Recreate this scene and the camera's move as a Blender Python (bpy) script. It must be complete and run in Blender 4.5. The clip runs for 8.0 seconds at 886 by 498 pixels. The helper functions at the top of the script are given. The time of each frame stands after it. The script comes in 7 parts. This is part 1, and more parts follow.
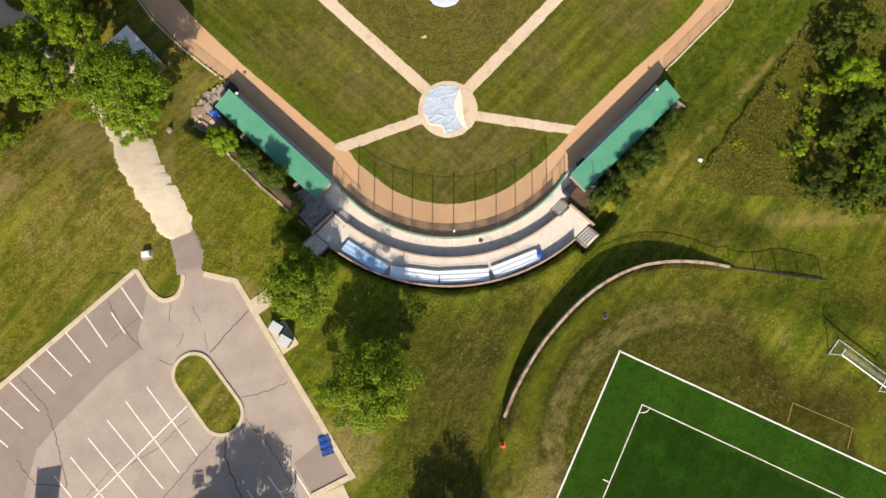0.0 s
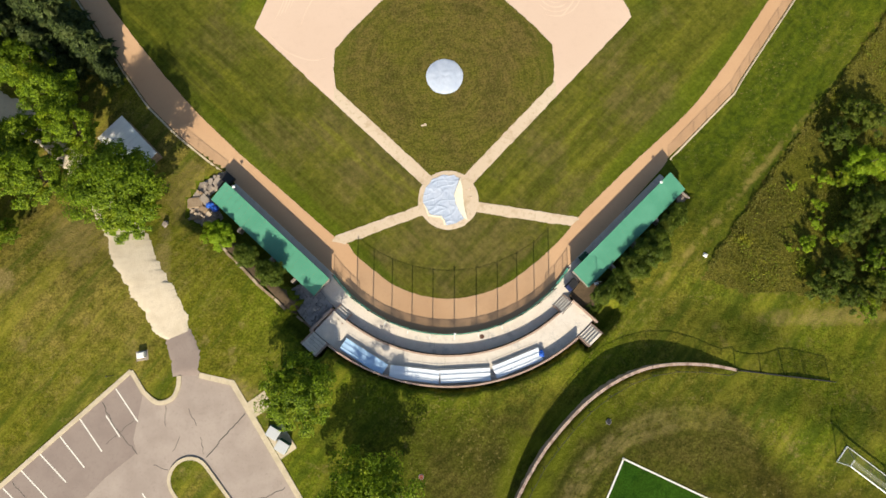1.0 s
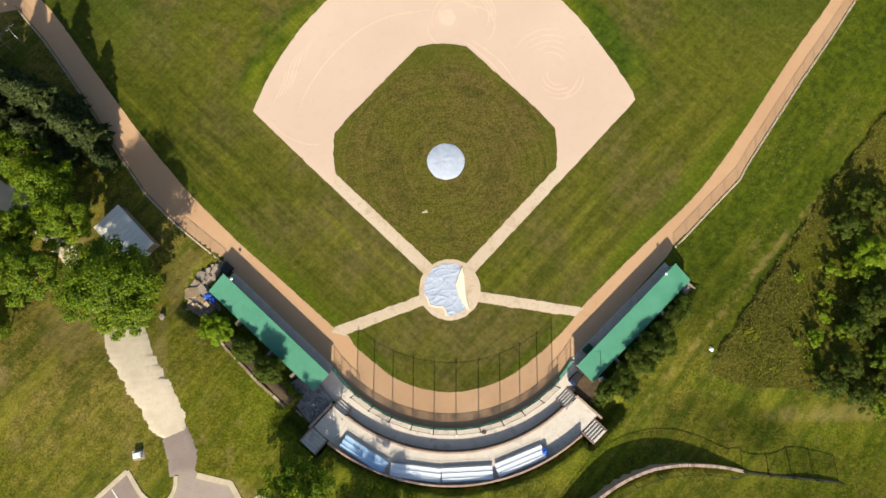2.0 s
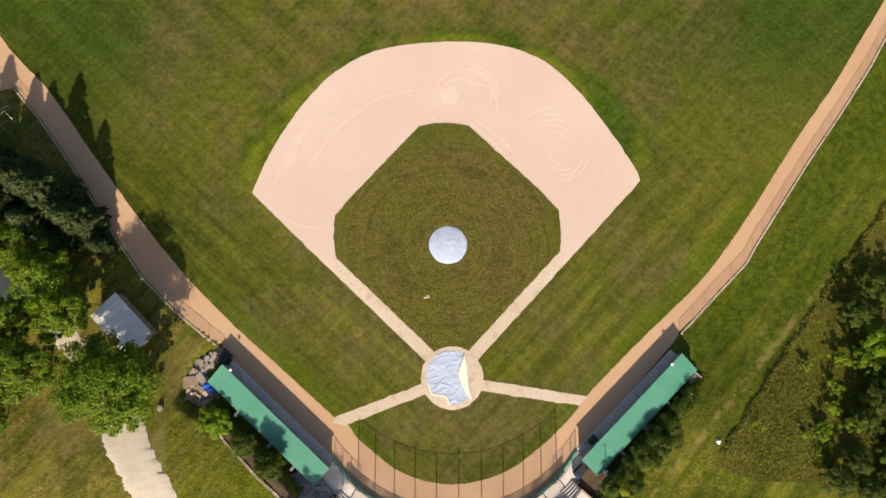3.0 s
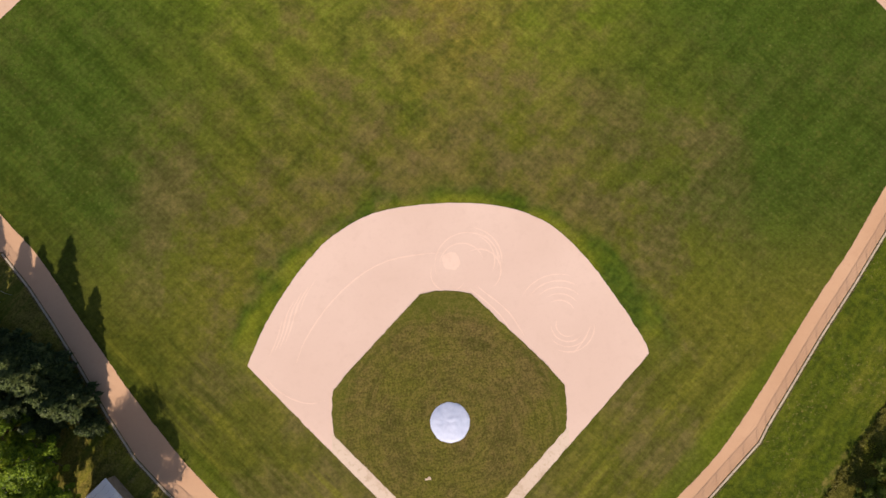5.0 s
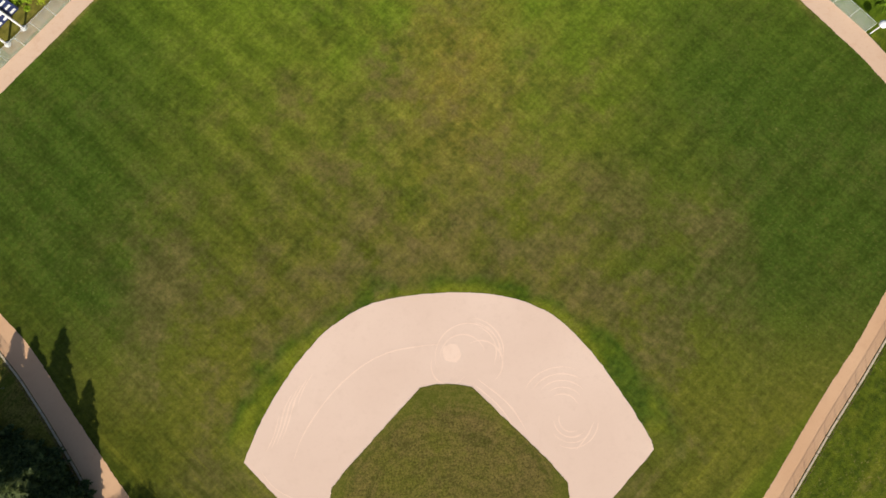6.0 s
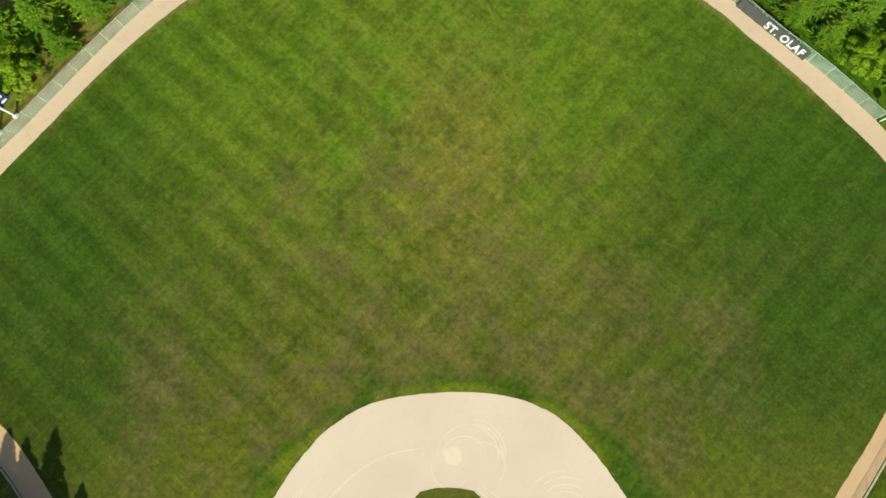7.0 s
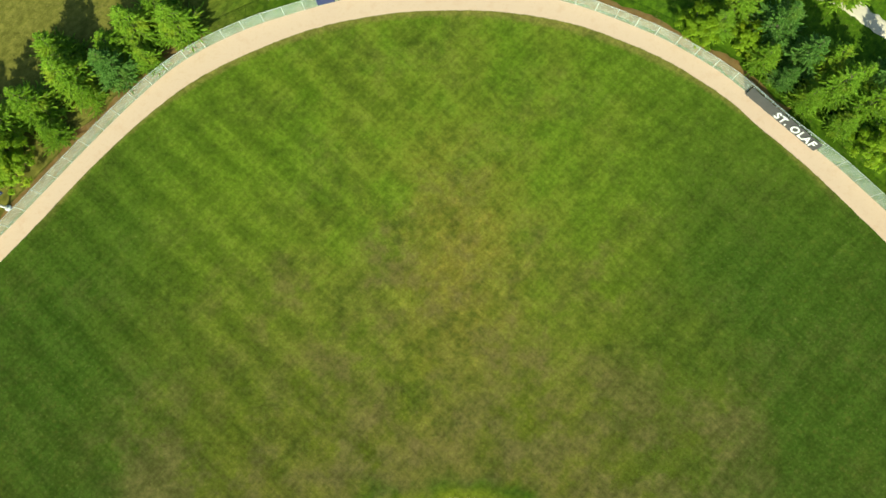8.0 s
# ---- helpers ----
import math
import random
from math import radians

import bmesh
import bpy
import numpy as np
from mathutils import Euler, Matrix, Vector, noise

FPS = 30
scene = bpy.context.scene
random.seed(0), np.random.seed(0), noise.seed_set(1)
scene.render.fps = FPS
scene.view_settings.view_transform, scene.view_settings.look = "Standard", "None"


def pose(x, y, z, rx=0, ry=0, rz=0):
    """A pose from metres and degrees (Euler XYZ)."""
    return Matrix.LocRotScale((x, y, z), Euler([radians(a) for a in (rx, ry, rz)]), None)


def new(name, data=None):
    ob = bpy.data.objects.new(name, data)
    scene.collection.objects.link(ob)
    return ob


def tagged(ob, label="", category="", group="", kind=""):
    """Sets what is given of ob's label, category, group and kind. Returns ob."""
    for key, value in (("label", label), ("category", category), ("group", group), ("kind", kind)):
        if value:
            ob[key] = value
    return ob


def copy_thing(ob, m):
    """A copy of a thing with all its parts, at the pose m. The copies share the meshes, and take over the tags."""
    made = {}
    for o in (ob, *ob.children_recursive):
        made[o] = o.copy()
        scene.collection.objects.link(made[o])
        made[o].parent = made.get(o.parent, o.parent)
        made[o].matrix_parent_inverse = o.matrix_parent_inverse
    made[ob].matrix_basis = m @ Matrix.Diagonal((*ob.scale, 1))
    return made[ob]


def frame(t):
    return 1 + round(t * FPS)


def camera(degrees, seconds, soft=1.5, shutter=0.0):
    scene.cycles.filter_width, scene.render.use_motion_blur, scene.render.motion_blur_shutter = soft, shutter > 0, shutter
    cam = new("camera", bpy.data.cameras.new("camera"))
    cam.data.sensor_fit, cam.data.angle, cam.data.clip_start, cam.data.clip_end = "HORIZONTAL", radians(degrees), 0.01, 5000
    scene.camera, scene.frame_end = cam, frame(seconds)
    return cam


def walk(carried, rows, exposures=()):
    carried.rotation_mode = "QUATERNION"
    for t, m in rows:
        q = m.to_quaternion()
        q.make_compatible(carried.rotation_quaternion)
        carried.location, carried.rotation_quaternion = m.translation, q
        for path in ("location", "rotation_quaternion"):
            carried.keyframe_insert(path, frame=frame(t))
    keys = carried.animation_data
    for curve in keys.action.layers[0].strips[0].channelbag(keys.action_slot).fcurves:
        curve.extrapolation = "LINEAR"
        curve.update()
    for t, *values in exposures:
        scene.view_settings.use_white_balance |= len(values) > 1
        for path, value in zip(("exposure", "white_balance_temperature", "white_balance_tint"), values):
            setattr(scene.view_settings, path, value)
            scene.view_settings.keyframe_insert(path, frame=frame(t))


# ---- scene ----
# The camera: a drone about 80 m over a ball field, tilted a little forward, flying towards centre field.
# x to first-base side, y to centre field, z up; origin at home plate's circle.
cam = camera(74.55, 8.0, 1.6)
ROWS = [  # seconds, x, y, z, tilt, lean, heading
    (0, -1.618, -31.129, 78.728, 8.089, 0.008, -1.691),
    (0.5, -1.365, -24.506, 78.955, 8.006, 0.063, -1.679),
    (1, -1.157, -18.035, 79.205, 8.040, 0.103, -1.710),
    (1.5, -1.030, -11.815, 79.428, 8.150, 0.114, -1.716),
    (3, -0.781, 6.138, 80.078, 8.117, 0.205, -1.819),
    (3.5, -0.651, 12.065, 80.261, 8.147, 0.256, -1.819),
    (4, -0.494, 18.035, 80.432, 8.118, 0.304, -1.850),
    (4.5, -0.296, 24.087, 80.588, 8.056, 0.302, -1.825),
    (6, 0.204, 42.673, 80.907, 8.194, 0.306, -1.856),
    (6.5, 0.416, 49.261, 80.970, 8.240, 0.296, -1.830),
    (7, 0.586, 56.144, 81.037, 8.215, 0.331, -1.881),
    (7.5, 0.662, 62.873, 81.032, 8.295, 0.363, -1.870),
    (8, 0.674, 69.813, 81.081, 8.283, 0.343, -1.888),
]
LIGHTING = [(0.0, 0.60, 6950, 10), (1.5, 0.56, 6850, 5), (3.0, 0.47, 6800, 13), (4.5, 0.41, 6750, 23), (6.0, 0.36, 6500, 11), (7.0, 0.50, 6380, -15), (8.0, 0.70, 6440, -17)]  # seconds, stops, kelvin, tint
walk(cam, [(t, pose(x, y, z, tilt, lean, heading)) for t, x, y, z, tilt, lean, heading in ROWS], LIGHTING)

# ---- light: a low summer sun behind home plate, clear sky ----
SUN_EL, SUN_AZ = 31.0, 2.0  # height in degrees; the shadows run towards +y and 2 degrees to +x
world = bpy.data.worlds.new("sky")
scene.world = world
world.use_nodes = True
sky = world.node_tree.nodes.new("ShaderNodeTexSky")
sky.sky_type, sky.sun_disc = "NISHITA", False
sky.sun_elevation, sky.sun_rotation = radians(SUN_EL), radians(180 + SUN_AZ)
sky.air_density, sky.dust_density, sky.ozone_density = 1.0, 1.6, 1.0
world.node_tree.links.new(sky.outputs[0], world.node_tree.nodes["Background"].inputs[0])
world.node_tree.nodes["Background"].inputs[1].default_value = 0.090
sun = new("sun", bpy.data.lights.new("sun", "SUN"))
sun.data.energy, sun.data.angle, sun.data.color = 5.0, radians(0.53), (1.0, 0.90, 0.76)
ray = Vector((math.sin(radians(SUN_AZ)) * math.cos(radians(SUN_EL)), math.cos(radians(SUN_AZ)) * math.cos(radians(SUN_EL)), -math.sin(radians(SUN_EL))))
sun.matrix_world = Matrix.Translation((0, -60, 90)) @ ray.to_track_quat("-Z", "Y").to_matrix().to_4x4()


# ---- materials ----
class Nodes:
    """A short way to write node trees."""

    def __init__(self, name):
        self.mat = bpy.data.materials.new(name)
        self.mat.use_nodes = True
        self.tree = self.mat.node_tree
        self.bsdf = self.tree.nodes["Principled BSDF"]
        self.out = self.tree.nodes["Material Output"]

    def put(self, socket, value):
        if isinstance(value, bpy.types.NodeSocket):
            self.tree.links.new(value, socket)
        elif value is not None:
            socket.default_value = value

    def node(self, kind, **values):
        n = self.tree.nodes.new(kind)
        for key, value in values.items():
            self.put(n.inputs[key.replace("_", " ")], value)
        return n

    def coord(self):
        return self.node("ShaderNodeTexCoord").outputs["Object"]

    def place(self):
        return self.node("ShaderNodeNewGeometry").outputs["Position"]

    def island(self):
        return self.node("ShaderNodeNewGeometry").outputs["Random Per Island"]

    def rand(self):
        return self.node("ShaderNodeObjectInfo").outputs["Random"]

    def noise(self, vec, scale, detail=4.0, rough=0.6, stretch=None, turn=0.0):
        if stretch or turn:
            vec = self.node("ShaderNodeMapping", Vector=vec, Rotation=(0, 0, radians(turn))).outputs[0]
            vec = self.node("ShaderNodeMapping", Vector=vec, Scale=stretch or (1, 1, 1)).outputs[0]
        return self.node("ShaderNodeTexNoise", Vector=vec, Scale=scale, Detail=detail, Roughness=rough).outputs["Fac"]

    def math(self, op, a, b=None, c=None):
        n = self.tree.nodes.new("ShaderNodeMath")
        n.operation = op
        for s, v in zip(n.inputs, (a, b, c)):
            self.put(s, v)
        return n.outputs[0]

    def ramp(self, fac, lo, hi, a=0.0, b=1.0):
        n = self.node("ShaderNodeMapRange", Value=fac)
        n.interpolation_type = "SMOOTHSTEP"
        for k, v in (("From Min", lo), ("From Max", hi), ("To Min", a), ("To Max", b)):
            n.inputs[k].default_value = v
        return n.outputs[0]

    def mix(self, fac, a, b, mode="MIX"):
        n = self.tree.nodes.new("ShaderNodeMix")
        n.data_type, n.blend_type = "RGBA", mode
        self.put(n.inputs[0], fac)
        for s, v in ((n.inputs[6], a), (n.inputs[7], b)):
            self.put(s, (*v, 1) if isinstance(v, tuple) else v)
        return n.outputs[2]

    def split(self, vec):
        return self.node("ShaderNodeSeparateXYZ", Vector=vec).outputs

    def done(self, color, rough=0.9, bump=None, far=0.02, strength=0.6, metal=0.0, spec=0.25):
        self.put(self.bsdf.inputs["Base Color"], (*color, 1) if isinstance(color, tuple) else color)
        self.put(self.bsdf.inputs["Roughness"], rough)
        self.put(self.bsdf.inputs["Metallic"], metal)
        self.bsdf.inputs["Specular IOR Level"].default_value = spec
        if bump is not None:
            b = self.node("ShaderNodeBump", Height=bump, Strength=strength, Distance=far)
            self.put(self.bsdf.inputs["Normal"], b.outputs[0])
        return self.mat


def grass_common(n, p, green, dry, dark, dryness, fine=1.0):
    """Turf with dry patches, clover-dark patches and a soft mottled grain."""
    big = n.noise(p, 0.045, 4, 0.6)
    mid = n.noise(p, 0.20, 5, 0.62)
    small = n.noise(p, 0.95, 4, 0.62)
    grain = n.noise(p, 3.6, 3, 0.7)
    c = n.mix(n.ramp(n.math("ADD", n.math("MULTIPLY", big, 0.55), n.math("MULTIPLY", mid, 0.45)), dryness - 0.09, dryness + 0.11), green, dry)
    c = n.mix(n.ramp(mid, 0.46, 0.70, 0, 0.72), c, dark)
    c = n.mix(n.ramp(small, 0.42, 0.72, 0, 0.62 * fine), c, dark)
    c = n.mix(n.ramp(small, 0.52, 0.28, 0, 0.40 * fine), c, dry)
    c = n.mix(1.0, c, n.mix(n.ramp(grain, 0.28, 0.74), (0.56, 0.56, 0.56), (1.40, 1.40, 1.40)), "MULTIPLY")
    return c, small, grain


GREEN, DRY, DARK = (0.105, 0.118, 0.016), (0.165, 0.128, 0.036), (0.052, 0.062, 0.010)


def hatch(n, p, c, much=0.30, scale=1.5):
    """Fine criss-cross of mower wheels and blades."""
    for turn in (45, -45):
        h = n.noise(p, scale, 3, 0.7, (1.0, 0.13, 1.0), turn)
        c = n.mix(n.ramp(h, 0.44, 0.68, 0, much), c, n.mix(1.0, c, (0.55, 0.60, 0.55), "MULTIPLY"))
        c = n.mix(n.ramp(h, 0.46, 0.26, 0, much), c, n.mix(1.0, c, (1.42, 1.36, 1.4), "MULTIPLY"))
    return c


def mat_outfield():
    n = Nodes("mown_outfield_turf")
    p = n.place()
    x, y, z = n.split(p)
    big, mid = n.noise(p, 0.035, 4, 0.6), n.noise(p, 0.13, 6, 0.66)
    small, grain = n.noise(p, 0.75, 5, 0.68), n.noise(p, 3.0, 3, 0.7)
    # olive near the infield, fresher towards the fence
    ahead = n.ramp(n.math("ADD", y, n.math("MULTIPLY", mid, 26.0)), 56, 112)
    c = n.mix(ahead, (0.108, 0.114, 0.014), (0.116, 0.172, 0.014))
    dry = n.ramp(n.math("ADD", n.math("MULTIPLY", big, 0.4), n.math("MULTIPLY", mid, 0.6)), 0.42, 0.56, 0, 0.9)
    wing = n.math("ADD", n.math("ABSOLUTE", n.math("SUBTRACT", x, 1.0)), n.math("MULTIPLY", n.noise(p, 0.06, 4, 0.6), 30.0))
    heart = n.ramp(wing, 46.0, 28.0, 0.22, 1.0)
    dry = n.math("MULTIPLY", dry, heart)
    c = n.mix(n.math("MULTIPLY", dry, n.math("MULTIPLY", n.ramp(y, 112, 60, 0.55, 1.0), n.ramp(y, 22, 42, 0.5, 1.0))), c, n.mix(ahead, (0.150, 0.122, 0.034), (0.180, 0.192, 0.024)))
    # thick dark growth at both sides and towards first base
    wide = n.math("ADD", n.math("ABSOLUTE", n.math("ADD", x, 3.0)), n.math("MULTIPLY", n.noise(p, 0.06, 5, 0.62), 34.0))
    c = n.mix(n.math("MULTIPLY", n.ramp(wide, 40.0, 64.0), n.math("MULTIPLY", n.ramp(y, 28, 50, 0, 0.88), n.ramp(y, 104, 72, 0.50, 1.0))), c, (0.042, 0.080, 0.010))
    # parched tongue behind second base
    q = n.math("SQRT", n.math("ADD", n.math("POWER", n.math("MULTIPLY", n.math("SUBTRACT", x, 2.4), 1.7), 2.0), n.math("POWER", n.math("MULTIPLY", n.math("SUBTRACT", y, 80.0), 0.85), 2.0)))
    q = n.math("ADD", q, n.math("MULTIPLY", n.noise(p, 0.15, 6, 0.7), 34.0))
    c = n.mix(n.math("MULTIPLY", n.ramp(q, 40.0, 15.0), n.ramp(n.noise(p, 0.5, 4, 0.65), 0.30, 0.66, 1.0, 0.6)), c, (0.230, 0.180, 0.032))
    c = n.mix(n.ramp(mid, 0.50, 0.68, 0, 0.32), c, n.mix(ahead, (0.050, 0.060, 0.008), (0.050, 0.086, 0.008)))
    # browned blotches in the middle ground
    blotch = n.noise(p, 0.17, 5, 0.66)
    c = n.mix(n.math("MULTIPLY", n.math("MULTIPLY", n.ramp(blotch, 0.48, 0.66, 0, 0.42), n.ramp(wide, 56.0, 40.0)), n.math("MULTIPLY", n.ramp(y, 44, 54), n.ramp(y, 92, 74))), c, (0.128, 0.100, 0.032))
    c = n.mix(n.math("MULTIPLY", n.ramp(blotch, 0.46, 0.32, 0, 0.36), n.ramp(y, 44, 54)), c, (0.042, 0.066, 0.008))
    c = n.mix(n.ramp(small, 0.45, 0.68, 0, 0.40), c, n.mix(ahead, (0.046, 0.056, 0.008), (0.038, 0.064, 0.007)))
    c = n.mix(n.ramp(small, 0.48, 0.28, 0, 0.30), c, n.mix(ahead, (0.180, 0.155, 0.034), (0.150, 0.170, 0.022)))
    # worn grey-brown thatch in patches, beyond the lush belt
    worn = n.ramp(n.noise(p, 0.085, 6, 0.70, (1, 1, 1), 13), 0.44, 0.58, 0, 0.62)
    reach = n.math("MULTIPLY", n.ramp(n.math("ADD", y, n.math("MULTIPLY", mid, 20.0)), 82, 66), n.ramp(wide, 66.0, 52.0))
    c = n.mix(n.math("MULTIPLY", worn, reach), c, n.mix(n.ramp(small, 0.36, 0.64), (0.150, 0.118, 0.046), (0.088, 0.076, 0.026)))
    # pale straw flecks
    c = n.mix(n.ramp(n.noise(p, 2.2, 4, 0.75), 0.58, 0.70, 0, 0.45), c, (0.200, 0.180, 0.060))
    # broad mower stripes, laid crosswise over one another
    for turn, width, much, lo, hi in ((46, 5.2, 0.55, 20, -22), (-45, 4.6, 0.34, -12, 30)):
        a = radians(turn)
        d = n.math("ADD", n.math("MULTIPLY", x, math.cos(a)), n.math("MULTIPLY", y, math.sin(a)))
        d = n.math("ADD", d, n.math("MULTIPLY", n.noise(p, 0.10, 2, 0.5), 1.3))
        s = n.math("SINE", n.math("MULTIPLY", d, 2 * math.pi / width))
        patchy = n.math("MULTIPLY", n.ramp(n.noise(p, 0.09, 3, 0.55), 0.34, 0.60, 0.45, 1.0), n.ramp(x, lo, hi, 0.20, 1.0))
        f = n.math("MULTIPLY", n.ramp(s, -0.7, 0.7), n.math("MULTIPLY", patchy, n.math("MULTIPLY", n.ramp(y, 36, 50), much)))
        c = n.mix(f, c, n.mix(1.0, c, (0.50, 0.58, 0.50), "MULTIPLY"))
    # lush belt round the infield skin, brightest on its inner edge
    r = n.math("SQRT", n.math("ADD", n.math("POWER", n.math("SUBTRACT", x, 0.2), 2.0), n.math("POWER", n.math("SUBTRACT", y, 18.3), 2.0)))
    rr = n.math("ADD", r, n.math("MULTIPLY", n.noise(p, 0.14, 4, 0.6), 9.0))
    belt = n.math("MULTIPLY", n.ramp(rr, 38.2, 35.4), n.ramp(y, 22.0, 32.0))
    lush = n.mix(n.ramp(small, 0.35, 0.65), (0.062, 0.104, 0.008), (0.030, 0.062, 0.006))
    lush = n.mix(n.math("MULTIPLY", n.ramp(r, 32.2, 30.4), n.ramp(n.noise(p, 0.10, 3, 0.6), 0.38, 0.56)), lush, (0.135, 0.158, 0.012))
    c = n.mix(n.math("MULTIPLY", belt, 0.88), c, lush)
    # fresh strips beside the track, parched fringe by the outfield track
    dw = n.math("MULTIPLY", n.math("ADD", n.math("ADD", x, y), 20.6), 0.707)
    de = n.math("ADD", n.math("MULTIPLY", n.math("SUBTRACT", 18.1, x), 0.716), n.math("MULTIPLY", n.math("ADD", y, 2.7), 0.698))
    rim = n.math("ADD", n.math("MINIMUM", dw, de), n.math("MULTIPLY", n.noise(p, 0.5, 3, 0.6), 1.4))
    strip_f = n.math("MULTIPLY", n.ramp(rim, 3.0, 1.6), n.ramp(y, 34, 26))
    far_r = n.math("SQRT", n.math("ADD", n.math("POWER", x, 2.0), n.math("POWER", n.math("SUBTRACT", y, 49.7), 2.0)))
    far_r = n.math("ADD", far_r, n.math("MULTIPLY", n.noise(p, 0.9, 4, 0.65), 1.6))
    c = n.mix(n.math("MULTIPLY", n.ramp(far_r, 67.4, 68.6), n.ramp(y, 84, 92, 0, 0.75)), c, (0.190, 0.158, 0.040))
    # long light and dark swaths beside the base lines
    sw = n.noise(p, 0.5, 3, 0.6, (0.07, 1.0, 1.0), -45)
    sw2 = n.noise(p, 0.5, 3, 0.6, (0.07, 1.0, 1.0), 45)
    near = n.ramp(y, 36, 22)
    side = n.ramp(x, -4.0, 4.0)
    swath = n.math("ADD", n.math("MULTIPLY", side, sw), n.math("MULTIPLY", n.math("SUBTRACT", 1.0, side), sw2))
    c = n.mix(n.math("MULTIPLY", near, n.ramp(swath, 0.47, 0.62, 0, 0.62)), c, (0.062, 0.074, 0.009))
    c = n.mix(n.math("MULTIPLY", near, n.ramp(swath, 0.45, 0.32, 0, 0.65)), c, (0.155, 0.158, 0.018))
    c = n.mix(n.math("MULTIPLY", strip_f, 0.6), c, (0.082, 0.118, 0.008))
    # darker strip beside the west track put into the turf colour, swaths over it
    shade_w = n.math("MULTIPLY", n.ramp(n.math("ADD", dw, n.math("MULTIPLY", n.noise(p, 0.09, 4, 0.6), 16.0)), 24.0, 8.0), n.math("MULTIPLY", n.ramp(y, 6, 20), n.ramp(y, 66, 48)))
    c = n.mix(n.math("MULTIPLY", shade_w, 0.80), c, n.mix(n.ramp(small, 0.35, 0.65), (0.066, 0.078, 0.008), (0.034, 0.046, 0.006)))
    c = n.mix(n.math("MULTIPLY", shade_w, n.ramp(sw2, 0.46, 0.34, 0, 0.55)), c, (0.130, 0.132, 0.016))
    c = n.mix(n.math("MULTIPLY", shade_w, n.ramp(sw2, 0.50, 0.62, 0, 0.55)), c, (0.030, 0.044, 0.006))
    # thin greyish-brown thatch, in clouds broken up by tufts
    thatch = n.math("MULTIPLY", n.ramp(n.noise(p, 0.085, 5, 0.62), 0.46, 0.62), n.ramp(n.noise(p, 0.55, 3, 0.6), 0.30, 0.66))
    c = n.mix(n.math("MULTIPLY", n.math("MULTIPLY", thatch, heart), n.math("MULTIPLY", n.ramp(y, 36, 48, 0.25, 0.62), n.ramp(y, 100, 80, 0.35, 1.0))), c, (0.142, 0.110, 0.040))
    tuft = n.math("MULTIPLY", n.ramp(n.noise(p, 0.11, 4, 0.6), 0.48, 0.64), n.ramp(n.noise(p, 0.6, 3, 0.6), 0.34, 0.66))
    c = n.mix(n.math("MULTIPLY", tuft, n.ramp(y, 36, 48, 0.3, 0.55)), c, (0.036, 0.052, 0.008))
    c = hatch(n, p, c, 0.38, 1.2)
    c = n.mix(1.0, c, n.mix(n.ramp(n.noise(p, 1.7, 4, 0.75), 0.30, 0.70), (0.80, 0.80, 0.80), (1.20, 1.20, 1.20)), "MULTIPLY")
    c = n.mix(1.0, c, n.mix(n.ramp(grain, 0.28, 0.74), (0.84, 0.84, 0.84), (1.15, 1.15, 1.15)), "MULTIPLY")
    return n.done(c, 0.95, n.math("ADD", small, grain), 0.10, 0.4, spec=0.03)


def mat_infield_grass():
    n = Nodes("infield_turf")
    p = n.place()
    x, y, z = n.split(p)
    c, small, grain = grass_common(n, p, (0.110, 0.106, 0.018), (0.140, 0.104, 0.034), (0.052, 0.056, 0.010), 0.49)
    r = n.math("SQRT", n.math("ADD", n.math("POWER", x, 2.0), n.math("POWER", n.math("SUBTRACT", y, 18.1), 2.0)))
    r = n.math("ADD", r, n.math("MULTIPLY", n.noise(p, 0.22, 4, 0.6), 2.2))
    rings = n.node("ShaderNodeTexNoise", Vector=n.node("ShaderNodeCombineXYZ", X=r).outputs[0], Scale=1.5, Detail=4.0, Roughness=0.75).outputs["Fac"]
    patchy = n.ramp(n.noise(p, 0.25, 4, 0.6), 0.36, 0.60, 0.45, 1.0)
    c = n.mix(n.math("MULTIPLY", n.ramp(rings, 0.46, 0.64, 0, 0.62), patchy), c, (0.050, 0.054, 0.010))
    c = n.mix(n.math("MULTIPLY", n.ramp(rings, 0.47, 0.34, 0, 0.60), patchy), c, (0.160, 0.138, 0.032))
    # greener against the dirt, drier in front of second base
    c = n.mix(n.ramp(n.math("ADD", r, n.math("MULTIPLY", small, 3.0)), 15.6, 18.6, 0, 0.45), c, (0.082, 0.104, 0.010))
    return n.done(c, 0.95, n.math("ADD", small, grain), 0.10, 0.6, spec=0.03)


